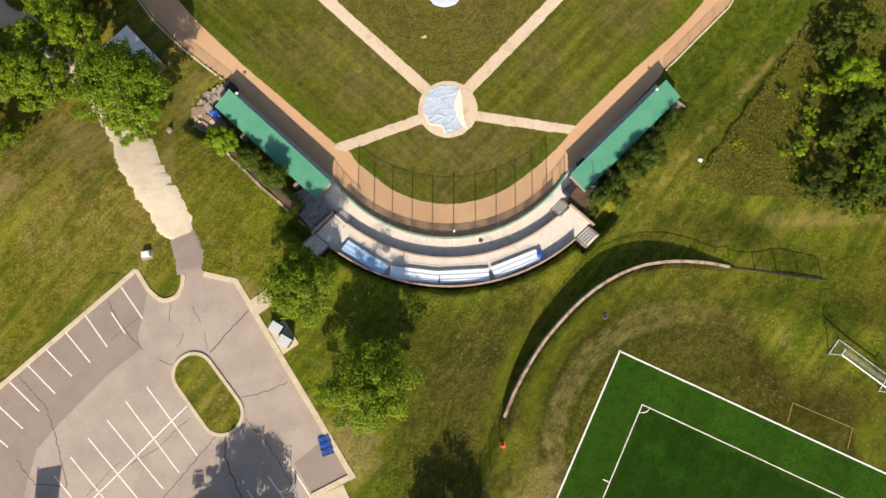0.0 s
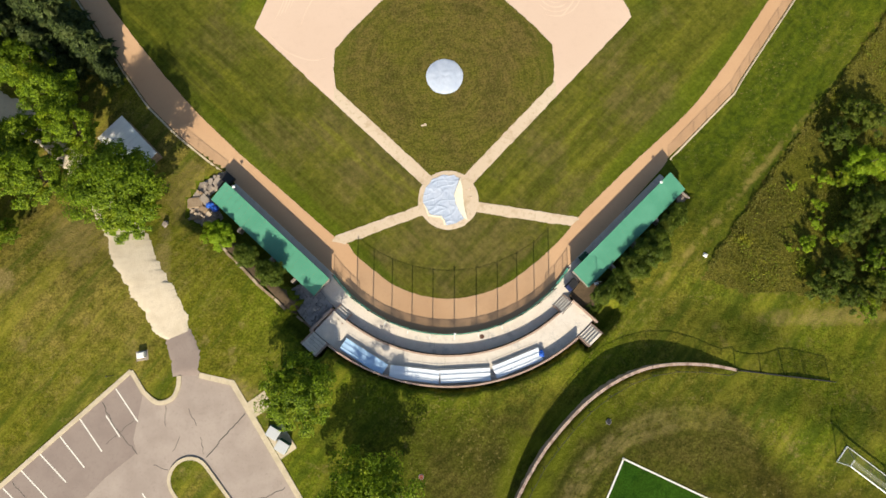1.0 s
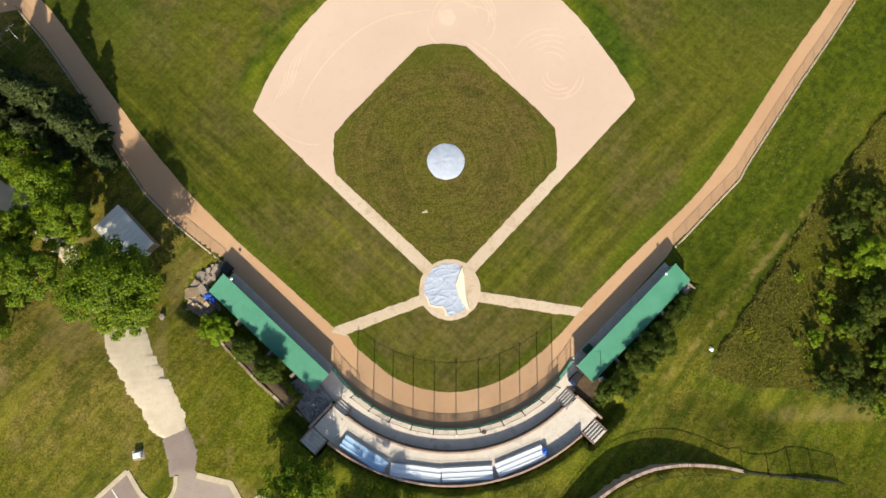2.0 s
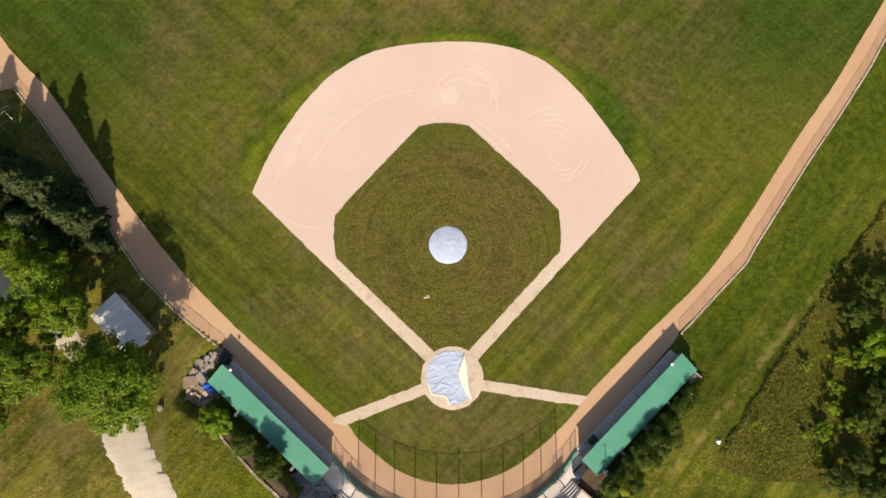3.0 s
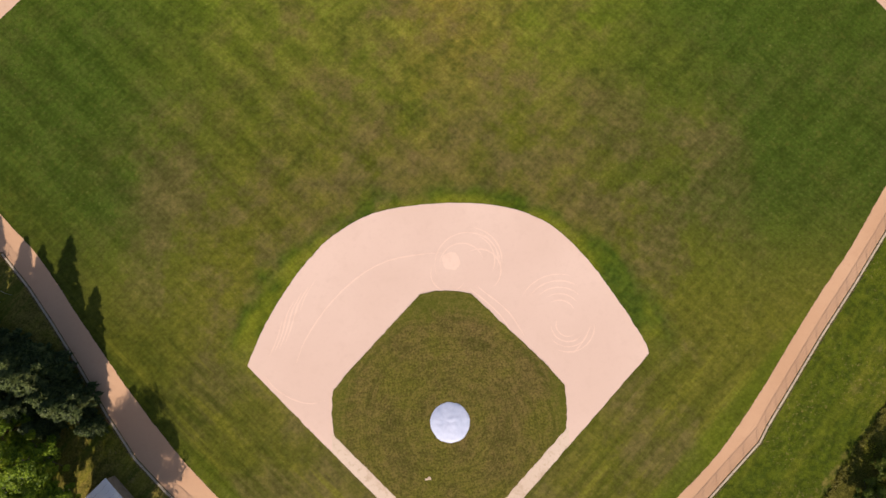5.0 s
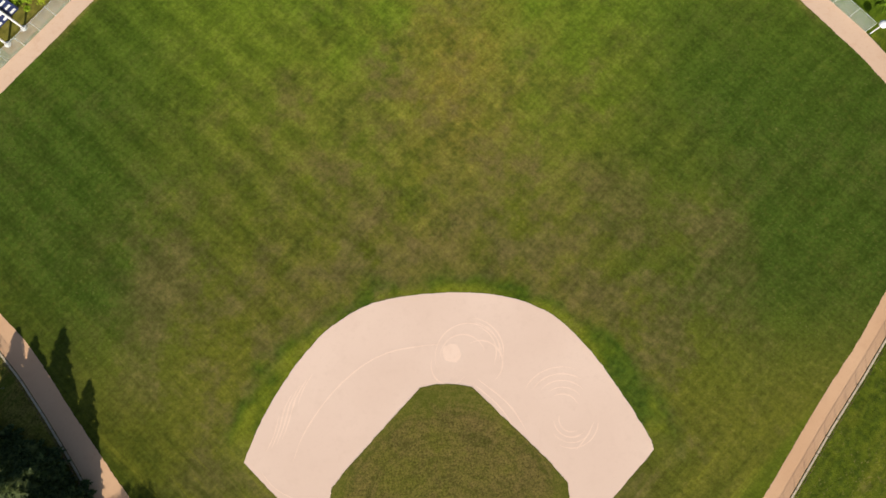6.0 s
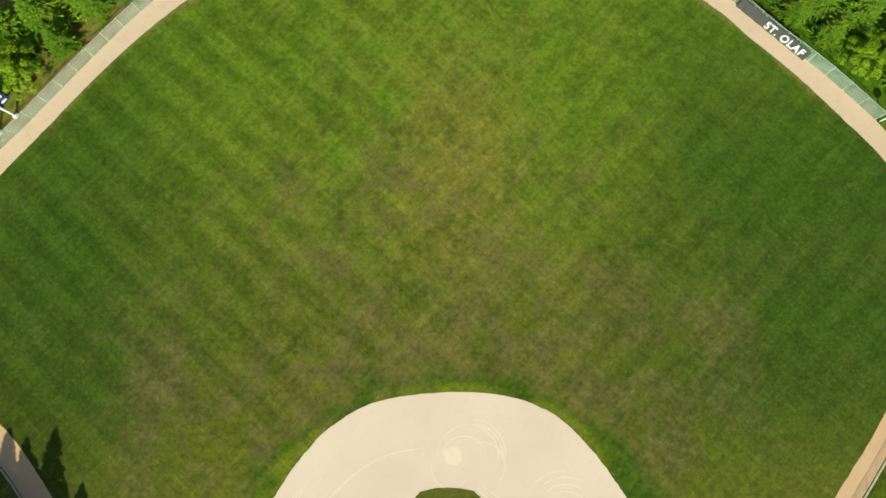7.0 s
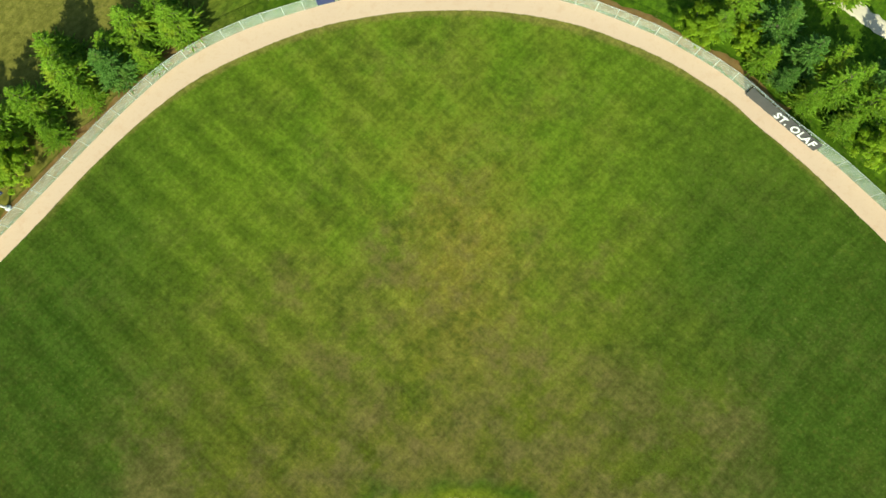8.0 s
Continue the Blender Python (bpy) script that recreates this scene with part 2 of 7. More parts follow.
def mat_lawn():
    n = Nodes("rough_mown_lawn")
    p = n.place()
    x, y, z = n.split(p)
    c, small, grain = grass_common(n, p, (0.100, 0.128, 0.009), (0.162, 0.144, 0.022), (0.042, 0.064, 0.007), 0.52)
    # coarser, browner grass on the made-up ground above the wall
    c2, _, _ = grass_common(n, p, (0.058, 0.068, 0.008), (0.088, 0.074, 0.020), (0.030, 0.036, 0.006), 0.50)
    c3, _, _ = grass_common(n, p, (0.120, 0.122, 0.012), (0.208, 0.162, 0.042), (0.054, 0.064, 0.008), 0.49)
    far_w = n.ramp(n.math("ADD", x, n.math("MULTIPLY", n.noise(p, 0.15, 3, 0.6), 14.0)), -12.0, -26.0)
    c = n.mix(far_w, c, c3)
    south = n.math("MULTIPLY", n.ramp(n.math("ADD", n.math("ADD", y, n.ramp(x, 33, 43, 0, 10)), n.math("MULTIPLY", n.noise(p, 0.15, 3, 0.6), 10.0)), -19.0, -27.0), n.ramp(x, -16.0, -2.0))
    # streaks left by the mower, bare dusty patches
    c = n.mix(n.ramp(n.noise(p, 0.55, 4, 0.6, (1, 0.07, 1), 41), 0.47, 0.64, 0, 0.72), c, (0.058, 0.082, 0.009))
    c = n.mix(n.ramp(n.noise(p, 0.45, 4, 0.6, (1, 0.07, 1), 40), 0.50, 0.66, 0, 0.50), c, (0.190, 0.182, 0.022))
    c = n.mix(n.ramp(n.noise(p, 0.30, 5, 0.7), 0.58, 0.70, 0, 0.40), c, (0.250, 0.185, 0.074))
    # rings left by mowing round the curved wall
    wob = n.math("MULTIPLY", n.noise(p, 0.2, 3, 0.6), 2.5)
    r = n.math("SQRT", n.math("ADD", n.math("POWER", n.math("SUBTRACT", x, 29.0), 2.0), n.math("POWER", n.math("ADD", y, 47.0), 2.0)))
    r = n.math("ADD", r, wob)
    ring = n.node("ShaderNodeTexNoise", Vector=n.node("ShaderNodeCombineXYZ", X=r).outputs[0], Scale=1.1, Detail=4.0).outputs["Fac"]
    patchy = n.ramp(n.noise(p, 0.16, 4, 0.6), 0.36, 0.60)
    c2 = n.mix(n.math("MULTIPLY", n.ramp(ring, 0.48, 0.66, 0, 0.75), patchy), c2, (0.026, 0.032, 0.006))
    c2 = n.mix(n.math("MULTIPLY", n.ramp(ring, 0.48, 0.34, 0, 0.60), patchy), c2, (0.100, 0.090, 0.020))
    # greener near the wall, dark brown thatch in the middle of the slope
    c2 = n.mix(n.math("MULTIPLY", n.math("MULTIPLY", n.ramp(r, 20.2, 22.2, 0, 0.85), n.ramp(r, 29.0, 26.0)), n.ramp(n.noise(p, 0.3, 4, 0.6), 0.30, 0.55)), c2, (0.096, 0.112, 0.010))
    mid = n.math("SQRT", n.math("ADD", n.math("POWER", n.math("MULTIPLY", n.math("SUBTRACT", x, 44.0), 0.75), 2.0), n.math("POWER", n.math("ADD", y, 38.0), 2.0)))
    mid = n.math("ADD", mid, n.math("MULTIPLY", n.noise(p, 0.2, 5, 0.65), 12.0))
    c2 = n.mix(n.ramp(mid, 16.0, 9.0, 0, 0.80), c2, n.mix(n.ramp(small, 0.35, 0.65), (0.056, 0.047, 0.010), (0.028, 0.026, 0.006)))
    worn = n.math("MULTIPLY", n.math("MULTIPLY", n.ramp(r, 16.8, 18.3), n.ramp(r, 21.0, 19.4)), n.math("MULTIPLY", n.ramp(n.noise(p, 0.6, 4, 0.7), 0.34, 0.60), n.ramp(x, 38.0, 26.0)))
    c2 = n.mix(n.math("MULTIPLY", worn, n.ramp(ring, 0.38, 0.60, 0.85, 0.15)), c2, (0.185, 0.148, 0.060))
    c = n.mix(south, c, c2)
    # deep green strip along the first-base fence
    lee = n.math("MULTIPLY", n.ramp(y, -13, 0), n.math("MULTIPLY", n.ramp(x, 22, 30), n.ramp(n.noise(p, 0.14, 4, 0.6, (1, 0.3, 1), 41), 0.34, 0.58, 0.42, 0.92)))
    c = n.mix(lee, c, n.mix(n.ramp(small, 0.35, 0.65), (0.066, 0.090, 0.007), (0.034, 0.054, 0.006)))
    # trodden trail beside the tall weeds
    u = n.math("MULTIPLY", n.math("SUBTRACT", n.math("SUBTRACT", x, y), 41.4), 0.7071)
    trail = n.math("MULTIPLY", n.ramp(n.math("ABSOLUTE", n.math("ADD", u, n.math("MULTIPLY", n.noise(p, 0.3, 3, 0.6), 1.2))), 0.75, 0.1), n.ramp(n.noise(p, 0.55, 4, 0.7), 0.42, 0.60, 0.0, 0.75))
    c = n.mix(n.math("MULTIPLY", trail, n.math("MULTIPLY", n.ramp(y, -19, -14), n.ramp(y, 20, 5))), c, (0.240, 0.190, 0.056))
    # bare dusty ground beside the drive and round the trees, parched fringe below the scrub
    for cx, cy, rx, ry, much in ((-50.5, -3.5, 4.6, 4.5, 0.5), (-45.2, -4.0, 1.6, 4.0, 0.75), (-52.8, 9.0, 3.4, 2.6, 0.95), (-36.5, 2.5, 3.0, 5.0, 0.35), (-59.5, -10.0, 2.4, 2.2, 0.9), (-38.5, -9.0, 1.6, 6.0, 0.6), (-27.5, -26.0, 3.0, 3.0, 0.6),
                                 (-14.0, -45.5, 4.5, 5.5, 0.75), (52.0, -17.6, 14.0, 1.4, 0.5), (9.0, -51.0, 3.5, 5.0, 0.55)):
        e = n.math("ADD", n.math("POWER", n.math("MULTIPLY", n.math("SUBTRACT", x, cx), 1 / rx), 2.0), n.math("POWER", n.math("MULTIPLY", n.math("SUBTRACT", y, cy), 1 / ry), 2.0))
        e = n.math("ADD", e, n.math("MULTIPLY", n.math("SUBTRACT", n.noise(p, 0.45, 5, 0.72), 0.5), 3.2))
        c = n.mix(n.ramp(e, 1.1, 0.1, 0, much), c, n.mix(n.ramp(grain, 0.35, 0.65), (0.285, 0.218, 0.088), (0.165, 0.132, 0.042)))
    # park grass beyond the outfield, drier towards third base
    c = n.mix(n.math("MULTIPLY", n.ramp(y, 80, 92), n.ramp(x, -20, -45)), c, n.mix(n.ramp(small, 0.35, 0.65), (0.172, 0.158, 0.034), (0.118, 0.114, 0.022)))
    c = n.mix(n.math("MULTIPLY", n.ramp(y, 80, 92, 0, 0.8), n.ramp(x, -45, -20)), c, n.mix(n.ramp(small, 0.35, 0.65), (0.085, 0.158, 0.009), (0.046, 0.096, 0.007)))
    # clumps of coarse blades
    clump = n.noise(p, 1.25, 5, 0.75, (1, 0.30, 1), 41)
    c = n.mix(1.0, c, n.mix(n.ramp(clump, 0.30, 0.70), (1.24, 1.23, 1.22), (0.74, 0.77, 0.74)), "MULTIPLY")
    c = n.mix(n.math("MULTIPLY", n.ramp(n.noise(p, 2.4, 3, 0.7), 0.56, 0.68, 0, 0.5), n.ramp(n.noise(p, 0.12, 3, 0.6), 0.44, 0.60)), c, (0.235, 0.190, 0.066))
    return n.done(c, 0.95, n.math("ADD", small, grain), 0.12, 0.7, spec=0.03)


def mat_scrub():
    n = Nodes("tall_weeds")
    p = n.place()
    c, small, grain = grass_common(n, p, (0.104, 0.106, 0.012), (0.148, 0.126, 0.027), (0.052, 0.058, 0.009), 0.50, 1.0)
    return n.done(c, 0.95, n.math("ADD", small, grain), 0.12, 0.8, spec=0.03)


def mat_soil(name, base, dark, light, grain_scale=6.0, rough=1.0, sandy=None):
    n = Nodes(name)
    p = n.place()
    big, mid, small = n.noise(p, 0.06, 3, 0.5), n.noise(p, 0.6, 4, 0.6), n.noise(p, grain_scale, 4, 0.7)
    c = n.mix(n.ramp(big, 0.35, 0.65), base, light)
    if sandy:  # paler and sandier towards the outfield
        c = n.mix(n.ramp(n.split(p)[1], 45, 95, 0, 0.9), c, sandy)
    c = n.mix(n.ramp(mid, 0.50, 0.72, 0, 0.45 * rough), c, dark)
    c = n.mix(n.ramp(n.noise(p, 1.9, 4, 0.65), 0.52, 0.70, 0, 0.40 * rough), c, dark)
    c = n.mix(n.ramp(small, 0.55, 0.8, 0, 0.35), c, dark)
    return n.done(c, 0.95, n.math("ADD", mid, small), 0.02, 0.5, spec=0.1)


def mat_speckled(name, base, dark, light, s1=0.5, s2=5.0, rough=0.9, cracks=None, much=0.5, spec=0.25, far=0.01):
    """A worn mineral surface: broad stains and fine specks."""
    n = Nodes(name)
    p = n.place()
    a, b = n.noise(p, s1, 5, 0.62), n.noise(p, s2, 4, 0.7)
    c = n.mix(n.ramp(a, 0.32, 0.68), base, light)
    c = n.mix(n.ramp(a, 0.55, 0.78, 0, much), c, dark)
    c = n.mix(n.ramp(b, 0.50, 0.78, 0, much), c, dark)
    return n.done(c, rough, n.math("ADD", a, b), far, 0.5, spec=spec)


def mat_paint(name, color, rough=0.5, wear=0.25, metal=0.0, spec=0.4):
    n = Nodes(name)
    p = n.coord()
    a, b = n.noise(p, 0.9, 4, 0.6), n.noise(p, 9.0, 3, 0.7)
    dirt = tuple(v * 0.55 + 0.02 for v in color)
    c = n.mix(n.ramp(a, 0.45, 0.8, 0, wear), color, dirt)
    c = n.mix(n.ramp(b, 0.5, 0.85, 0, wear), c, dirt)
    return n.done(c, n.ramp(b, 0.3, 0.7, rough - 0.08, rough + 0.12), b, 0.003, 0.4, metal, spec)


def mat_leaf(name, dark, light, yellow):
    n = Nodes(name)
    i = n.island()
    c = n.mix(n.ramp(i, 0.0, 1.0), dark, light)
    c = n.mix(n.ramp(n.noise(n.place(), 0.35, 3, 0.6), 0.50, 0.72, 0, 0.7), c, yellow)
    c = n.mix(n.ramp(n.rand(), 0, 1, 0, 0.35), c, dark)
    n.put(n.bsdf.inputs["Base Color"], c)
    n.bsdf.inputs["Roughness"].default_value = 0.6
    n.bsdf.inputs["Specular IOR Level"].default_value = 0.25
    t = n.node("ShaderNodeBsdfTranslucent", Color=c)
    m = n.node("ShaderNodeMixShader", Fac=0.42)
    n.tree.links.new(n.bsdf.outputs[0], m.inputs[1])
    n.tree.links.new(t.outputs[0], m.inputs[2])
    n.tree.links.new(m.outputs[0], n.out.inputs[0])
    return n.mat


def mat_mesh(name, color, cover, metal=0.0):
    """Woven wire or net, seen from so far that its holes merge."""
    n = Nodes(name)
    n.bsdf.inputs["Base Color"].default_value = (*color, 1)
    n.bsdf.inputs["Roughness"].default_value = 0.55
    n.bsdf.inputs["Metallic"].default_value = metal
    t = n.node("ShaderNodeBsdfTransparent")
    f = n.ramp(n.noise(n.place(), 0.7, 2, 0.5), 0.3, 0.7, cover * 0.8, cover * 1.2)
    m = n.node("ShaderNodeMixShader", Fac=f)
    n.tree.links.new(t.outputs[0], m.inputs[1])
    n.tree.links.new(n.bsdf.outputs[0], m.inputs[2])
    n.tree.links.new(m.outputs[0], n.out.inputs[0])
    return n.mat


def mat_ribbed_roof():
    n = Nodes("green_metal_roofing")
    p = n.place()
    a, b = n.noise(p, 0.35, 4, 0.6), n.noise(p, 5.0, 3, 0.7)
    c = n.mix(n.ramp(a, 0.35, 0.7), (0.064, 0.242, 0.158), (0.082, 0.275, 0.185))
    c = n.mix(n.ramp(b, 0.55, 0.85, 0, 0.4), c, (0.10, 0.26, 0.18))
    return n.done(c, 0.45, b, 0.004, 0.3, 0.0, 0.4)


def mat_concrete():
    """Cream terrace concrete with broad damp stains and dark runs."""
    n = Nodes("terrace_concrete")
    p = n.place()
    a, b, d = n.noise(p, 0.55, 5, 0.62), n.noise(p, 4.0, 4, 0.7), n.noise(p, 0.28, 6, 0.75)
    c = n.mix(n.ramp(a, 0.32, 0.68), (0.60, 0.54, 0.47), (0.68, 0.62, 0.55))
    c = n.mix(n.ramp(a, 0.55, 0.78, 0, 0.4), c, (0.36, 0.33, 0.30))
    c = n.mix(n.ramp(d, 0.54, 0.64, 0, 0.55), c, (0.33, 0.32, 0.31))
    c = n.mix(n.ramp(b, 0.52, 0.78, 0, 0.45), c, (0.36, 0.33, 0.30))
    return n.done(c, 0.9, n.math("ADD", a, b), 0.01, 0.5)


MAT = dict(
    outfield=mat_outfield(), infield=mat_infield_grass(), lawn=mat_lawn(), scrub=mat_scrub(),
    skin=mat_soil("dragged_infield_dirt", (0.606, 0.460, 0.368), (0.548, 0.408, 0.322), (0.648, 0.500, 0.404), 6.0, 0.6),
    skin_light=mat_soil("dry_raked_dirt", (0.690, 0.525, 0.415), (0.64, 0.475, 0.37), (0.715, 0.55, 0.44)),
    path=mat_soil("packed_base_path_dirt", (0.560, 0.450, 0.335), (0.45, 0.345, 0.24), (0.61, 0.505, 0.39), 6.0, 1.9),
    clay=mat_soil("warning_track_clay", (0.500, 0.312, 0.182), (0.425, 0.252, 0.145), (0.550, 0.356, 0.215), 6.0, 0.5, (0.560, 0.415, 0.315)),
    asphalt=mat_speckled("weathered_asphalt", (0.318, 0.262, 0.230), (0.232, 0.190, 0.167), (0.405, 0.342, 0.300), 0.16, 3.0),
    asphalt_new=mat_speckled("newer_asphalt", (0.250, 0.200, 0.178), (0.19, 0.152, 0.135), (0.29, 0.236, 0.208), 0.3, 3.0),
    crack=mat_speckled("crack_sealant", (0.060, 0.054, 0.050), (0.04, 0.038, 0.036), (0.11, 0.10, 0.09), 1.0, 6.0, 0.6),
    kerb=mat_speckled("kerb_concrete", (0.46, 0.39, 0.28), (0.34, 0.28, 0.19), (0.58, 0.50, 0.36), 0.7, 6.0),
    concrete=mat_concrete(),
    concrete_dark=mat_speckled("stained_concrete", (0.27, 0.25, 0.23), (0.16, 0.15, 0.14), (0.36, 0.33, 0.30), 0.5, 4.0),
    block=mat_speckled("retaining_block", (0.36, 0.25, 0.20), (0.22, 0.15, 0.12), (0.48, 0.36, 0.29), 1.2, 7.0),
    cap=mat_speckled("cap_stone", (0.50, 0.37, 0.30), (0.34, 0.24, 0.19), (0.60, 0.46, 0.38), 1.2, 7.0),
    gravel=mat_speckled("pale_gravel", (0.58, 0.495, 0.375), (0.41, 0.335, 0.235), (0.66, 0.575, 0.45), 0.6, 9.0, 0.95, None, 0.6, 0.1, 0.03),
    rock=mat_speckled("field_rock", (0.21, 0.175, 0.148), (0.085, 0.074, 0.062), (0.33, 0.285, 0.245), 1.5, 8.0),
    slate=mat_speckled("blue_grey_slate_chips", (0.20, 0.195, 0.20), (0.07, 0.068, 0.07), (0.32, 0.31, 0.31), 2.2, 6.0),
    # the bleacher aluminium again, with blue sky light put into its colour
    sky_tint_alu=mat_paint("sky_tinted_aluminium", (0.40, 0.60, 0.86), 0.60, 0.2, 0.0, 0.3),
    rock_tan=mat_speckled("tan_field_rock", (0.40, 0.31, 0.22), (0.20, 0.15, 0.11), (0.50, 0.41, 0.31), 1.2, 6.0),
    line=mat_paint("worn_white_line_paint", (0.78, 0.76, 0.70), 0.7, 0.45),
    white=mat_paint("white_paint", (0.72, 0.74, 0.75), 0.55, 0.2),
    lid=mat_paint("pale_grey_lid_paint", (0.50, 0.52, 0.54), 0.6, 0.3),
    alu=mat_paint("anodised_aluminium", (0.76, 0.83, 0.92), 0.60, 0.12, 0.0, 0.3),
    alu_post=mat_paint("dull_pale_post_paint", (0.52, 0.56, 0.52), 0.6, 0.3),
    steel=mat_paint("galvanised_steel", (0.45, 0.46, 0.46), 0.45, 0.3, 0.6),
    dark=mat_paint("black_coated_steel", (0.020, 0.020, 0.022), 0.5, 0.2),
    rust=mat_paint("brown_coated_steel", (0.10, 0.05, 0.035), 0.6, 0.3),
    green_pad=mat_paint("green_vinyl", (0.10, 0.36, 0.27), 0.5, 0.3),
    dark_green=mat_paint("dark_green_plastic", (0.02, 0.09, 0.05), 0.5, 0.3),
    roof=mat_ribbed_roof(),
    shed_roof=mat_speckled("pale_sheet_metal", (0.74, 0.73, 0.69), (0.56, 0.54, 0.50), (0.80, 0.79, 0.75), 0.8, 5.0, 0.5, None, 0.3, 0.4),
    wood=mat_speckled("weathered_timber", (0.24, 0.17, 0.11), (0.13, 0.09, 0.06), (0.33, 0.25, 0.17), 1.5, 9.0),
    tarp=mat_speckled("grey_blue_tarpaulin", (0.40, 0.47, 0.60), (0.30, 0.36, 0.48), (0.50, 0.56, 0.68), 0.6, 3.0, 0.5, None, 0.35, 0.4),
    tarp_back=mat_speckled("cream_tarpaulin_underside", (0.80, 0.72, 0.56), (0.62, 0.54, 0.40), (0.84, 0.77, 0.62), 0.6, 3.0, 0.55, None, 0.3, 0.4),
    blue=mat_paint("blue_plastic", (0.015, 0.10, 0.50), 0.45, 0.2),
    navy=mat_paint("navy_sheet", (0.022, 0.035, 0.11), 0.5, 0.2),
    red=mat_paint("red_brown_cover", (0.22, 0.06, 0.04), 0.6, 0.3),
    orange=mat_paint("orange_plastic", (0.70, 0.12, 0.03), 0.5, 0.2),
    mulch=mat_speckled("bark_mulch_and_dry_grass", (0.225, 0.125, 0.042), (0.090, 0.070, 0.018), (0.290, 0.190, 0.070), 0.8, 4.0, 0.95, None, 0.6, 0.1, 0.04),
    soil=mat_speckled("dark_shrub_bed_soil", (0.075, 0.055, 0.035), (0.030, 0.024, 0.016), (0.125, 0.088, 0.055), 0.9, 4.0, 0.95, None, 0.6, 0.1, 0.04),
    leaf_yellow=mat_leaf("yellow_flowering_weeds", (0.11, 0.16, 0.010), (0.24, 0.28, 0.016), (0.38, 0.34, 0.02)),
    yellow=mat_paint("yellow_line_paint", (0.24, 0.17, 0.035), 0.8, 0.6),
    turf=None, leaf=mat_leaf("broad_leaves", (0.072, 0.130, 0.006), (0.250, 0.365, 0.014), (0.350, 0.400, 0.016)),
    leaf_dark=mat_leaf("dark_shrub_leaves", (0.052, 0.088, 0.009), (0.150, 0.205, 0.018), (0.205, 0.225, 0.024)),
    weed=mat_leaf("weed_stems", (0.108, 0.116, 0.014), (0.200, 0.190, 0.030), (0.270, 0.232, 0.048)),
    leaf_lime=mat_leaf("young_lime_leaves", (0.17, 0.28, 0.010), (0.32, 0.45, 0.018), (0.42, 0.46, 0.02)),
    needle=mat_leaf("spruce_needles", (0.028, 0.048, 0.014), (0.120, 0.165, 0.045), (0.220, 0.250, 0.075)),
    needle_blue=mat_leaf("blue_green_pine_needles", (0.090, 0.195, 0.030), (0.230, 0.410, 0.075), (0.300, 0.440, 0.070)),
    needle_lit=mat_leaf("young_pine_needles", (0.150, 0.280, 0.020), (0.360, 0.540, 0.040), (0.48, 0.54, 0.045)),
    bark=mat_speckled("bark", (0.11, 0.085, 0.065), (0.05, 0.04, 0.03), (0.16, 0.13, 0.10), 2.0, 9.0),
    wire_brown=mat_mesh("brown_chain_link", (0.10, 0.05, 0.035), 0.20),
    wire_dense=mat_mesh("dense_brown_chain_link", (0.10, 0.045, 0.030), 0.76),
    wire_green=mat_mesh("pale_green_windscreen", (0.50, 0.58, 0.52), 0.30),
    wire_black=mat_mesh("black_chain_link", (0.012, 0.014, 0.012), 0.20),
    net=mat_mesh("backstop_netting", (0.010, 0.012, 0.011), 0.20),
    goal_net=mat_mesh("goal_netting", (0.45, 0.46, 0.42), 0.20),
    banner=mat_paint("black_vinyl_banner", (0.066, 0.068, 0.070), 0.6, 0.45),
)


def mat_turf():
    n = Nodes("artificial_turf")
    p = n.place()
    x, y, z = n.split(p)

    def inset(nx, ny, off):
        return n.math("ADD", n.math("ADD", n.math("MULTIPLY", x, nx), n.math("MULTIPLY", y, ny)), off)

    end = inset(-0.462, -0.887, -20.91)
    side = inset(0.890, -0.456, -33.77)
    blur = n.math("MULTIPLY", n.math("SUBTRACT", n.noise(p, 0.25, 4, 0.6), 0.5), 3.0)
    # brighter pile outside the playing lines, trodden dark inside them
    rim = n.math("MAXIMUM", n.ramp(n.math("ADD", end, blur), 4.25, 5.65, 1.0, 0.0), n.ramp(n.math("ADD", side, blur), 4.50, 5.90, 1.0, 0.0))
    small, fine = n.noise(p, 0.9, 5, 0.68), n.noise(p, 5.0, 3, 0.7)
    c = n.mix(rim, (0.0135, 0.038, 0.0038), (0.0260, 0.068, 0.0068))
    s = n.math("SINE", n.math("MULTIPLY", side, 2 * math.pi / 9.0))
    c = n.mix(n.ramp(s, -0.3, 0.3, 0, 0.22), c, (0.006, 0.024, 0.0024))
    lines = n.noise(p, 0.8, 3, 0.6, (1, 0.04, 1), 27)
    c = n.mix(n.ramp(lines, 0.5, 0.7, 0, 0.35), c, (0.018, 0.062, 0.007))
    c = n.mix(n.ramp(small, 0.45, 0.70, 0, 0.50), c, (0.006, 0.026, 0.003))
    c = n.mix(n.ramp(n.noise(p, 0.3, 4, 0.6), 0.52, 0.70, 0, 0.45), c, (0.024, 0.078, 0.007))
    c = n.mix(1.0, c, n.mix(n.ramp(fine, 0.28, 0.74), (0.7, 0.7, 0.7), (1.3, 1.3, 1.3)), "MULTIPLY")
    return n.done(c, 1.0, fine, 0.02, 0.5, spec=0.03)


MAT["turf"] = mat_turf()


from mathutils.geometry import tessellate_polygon


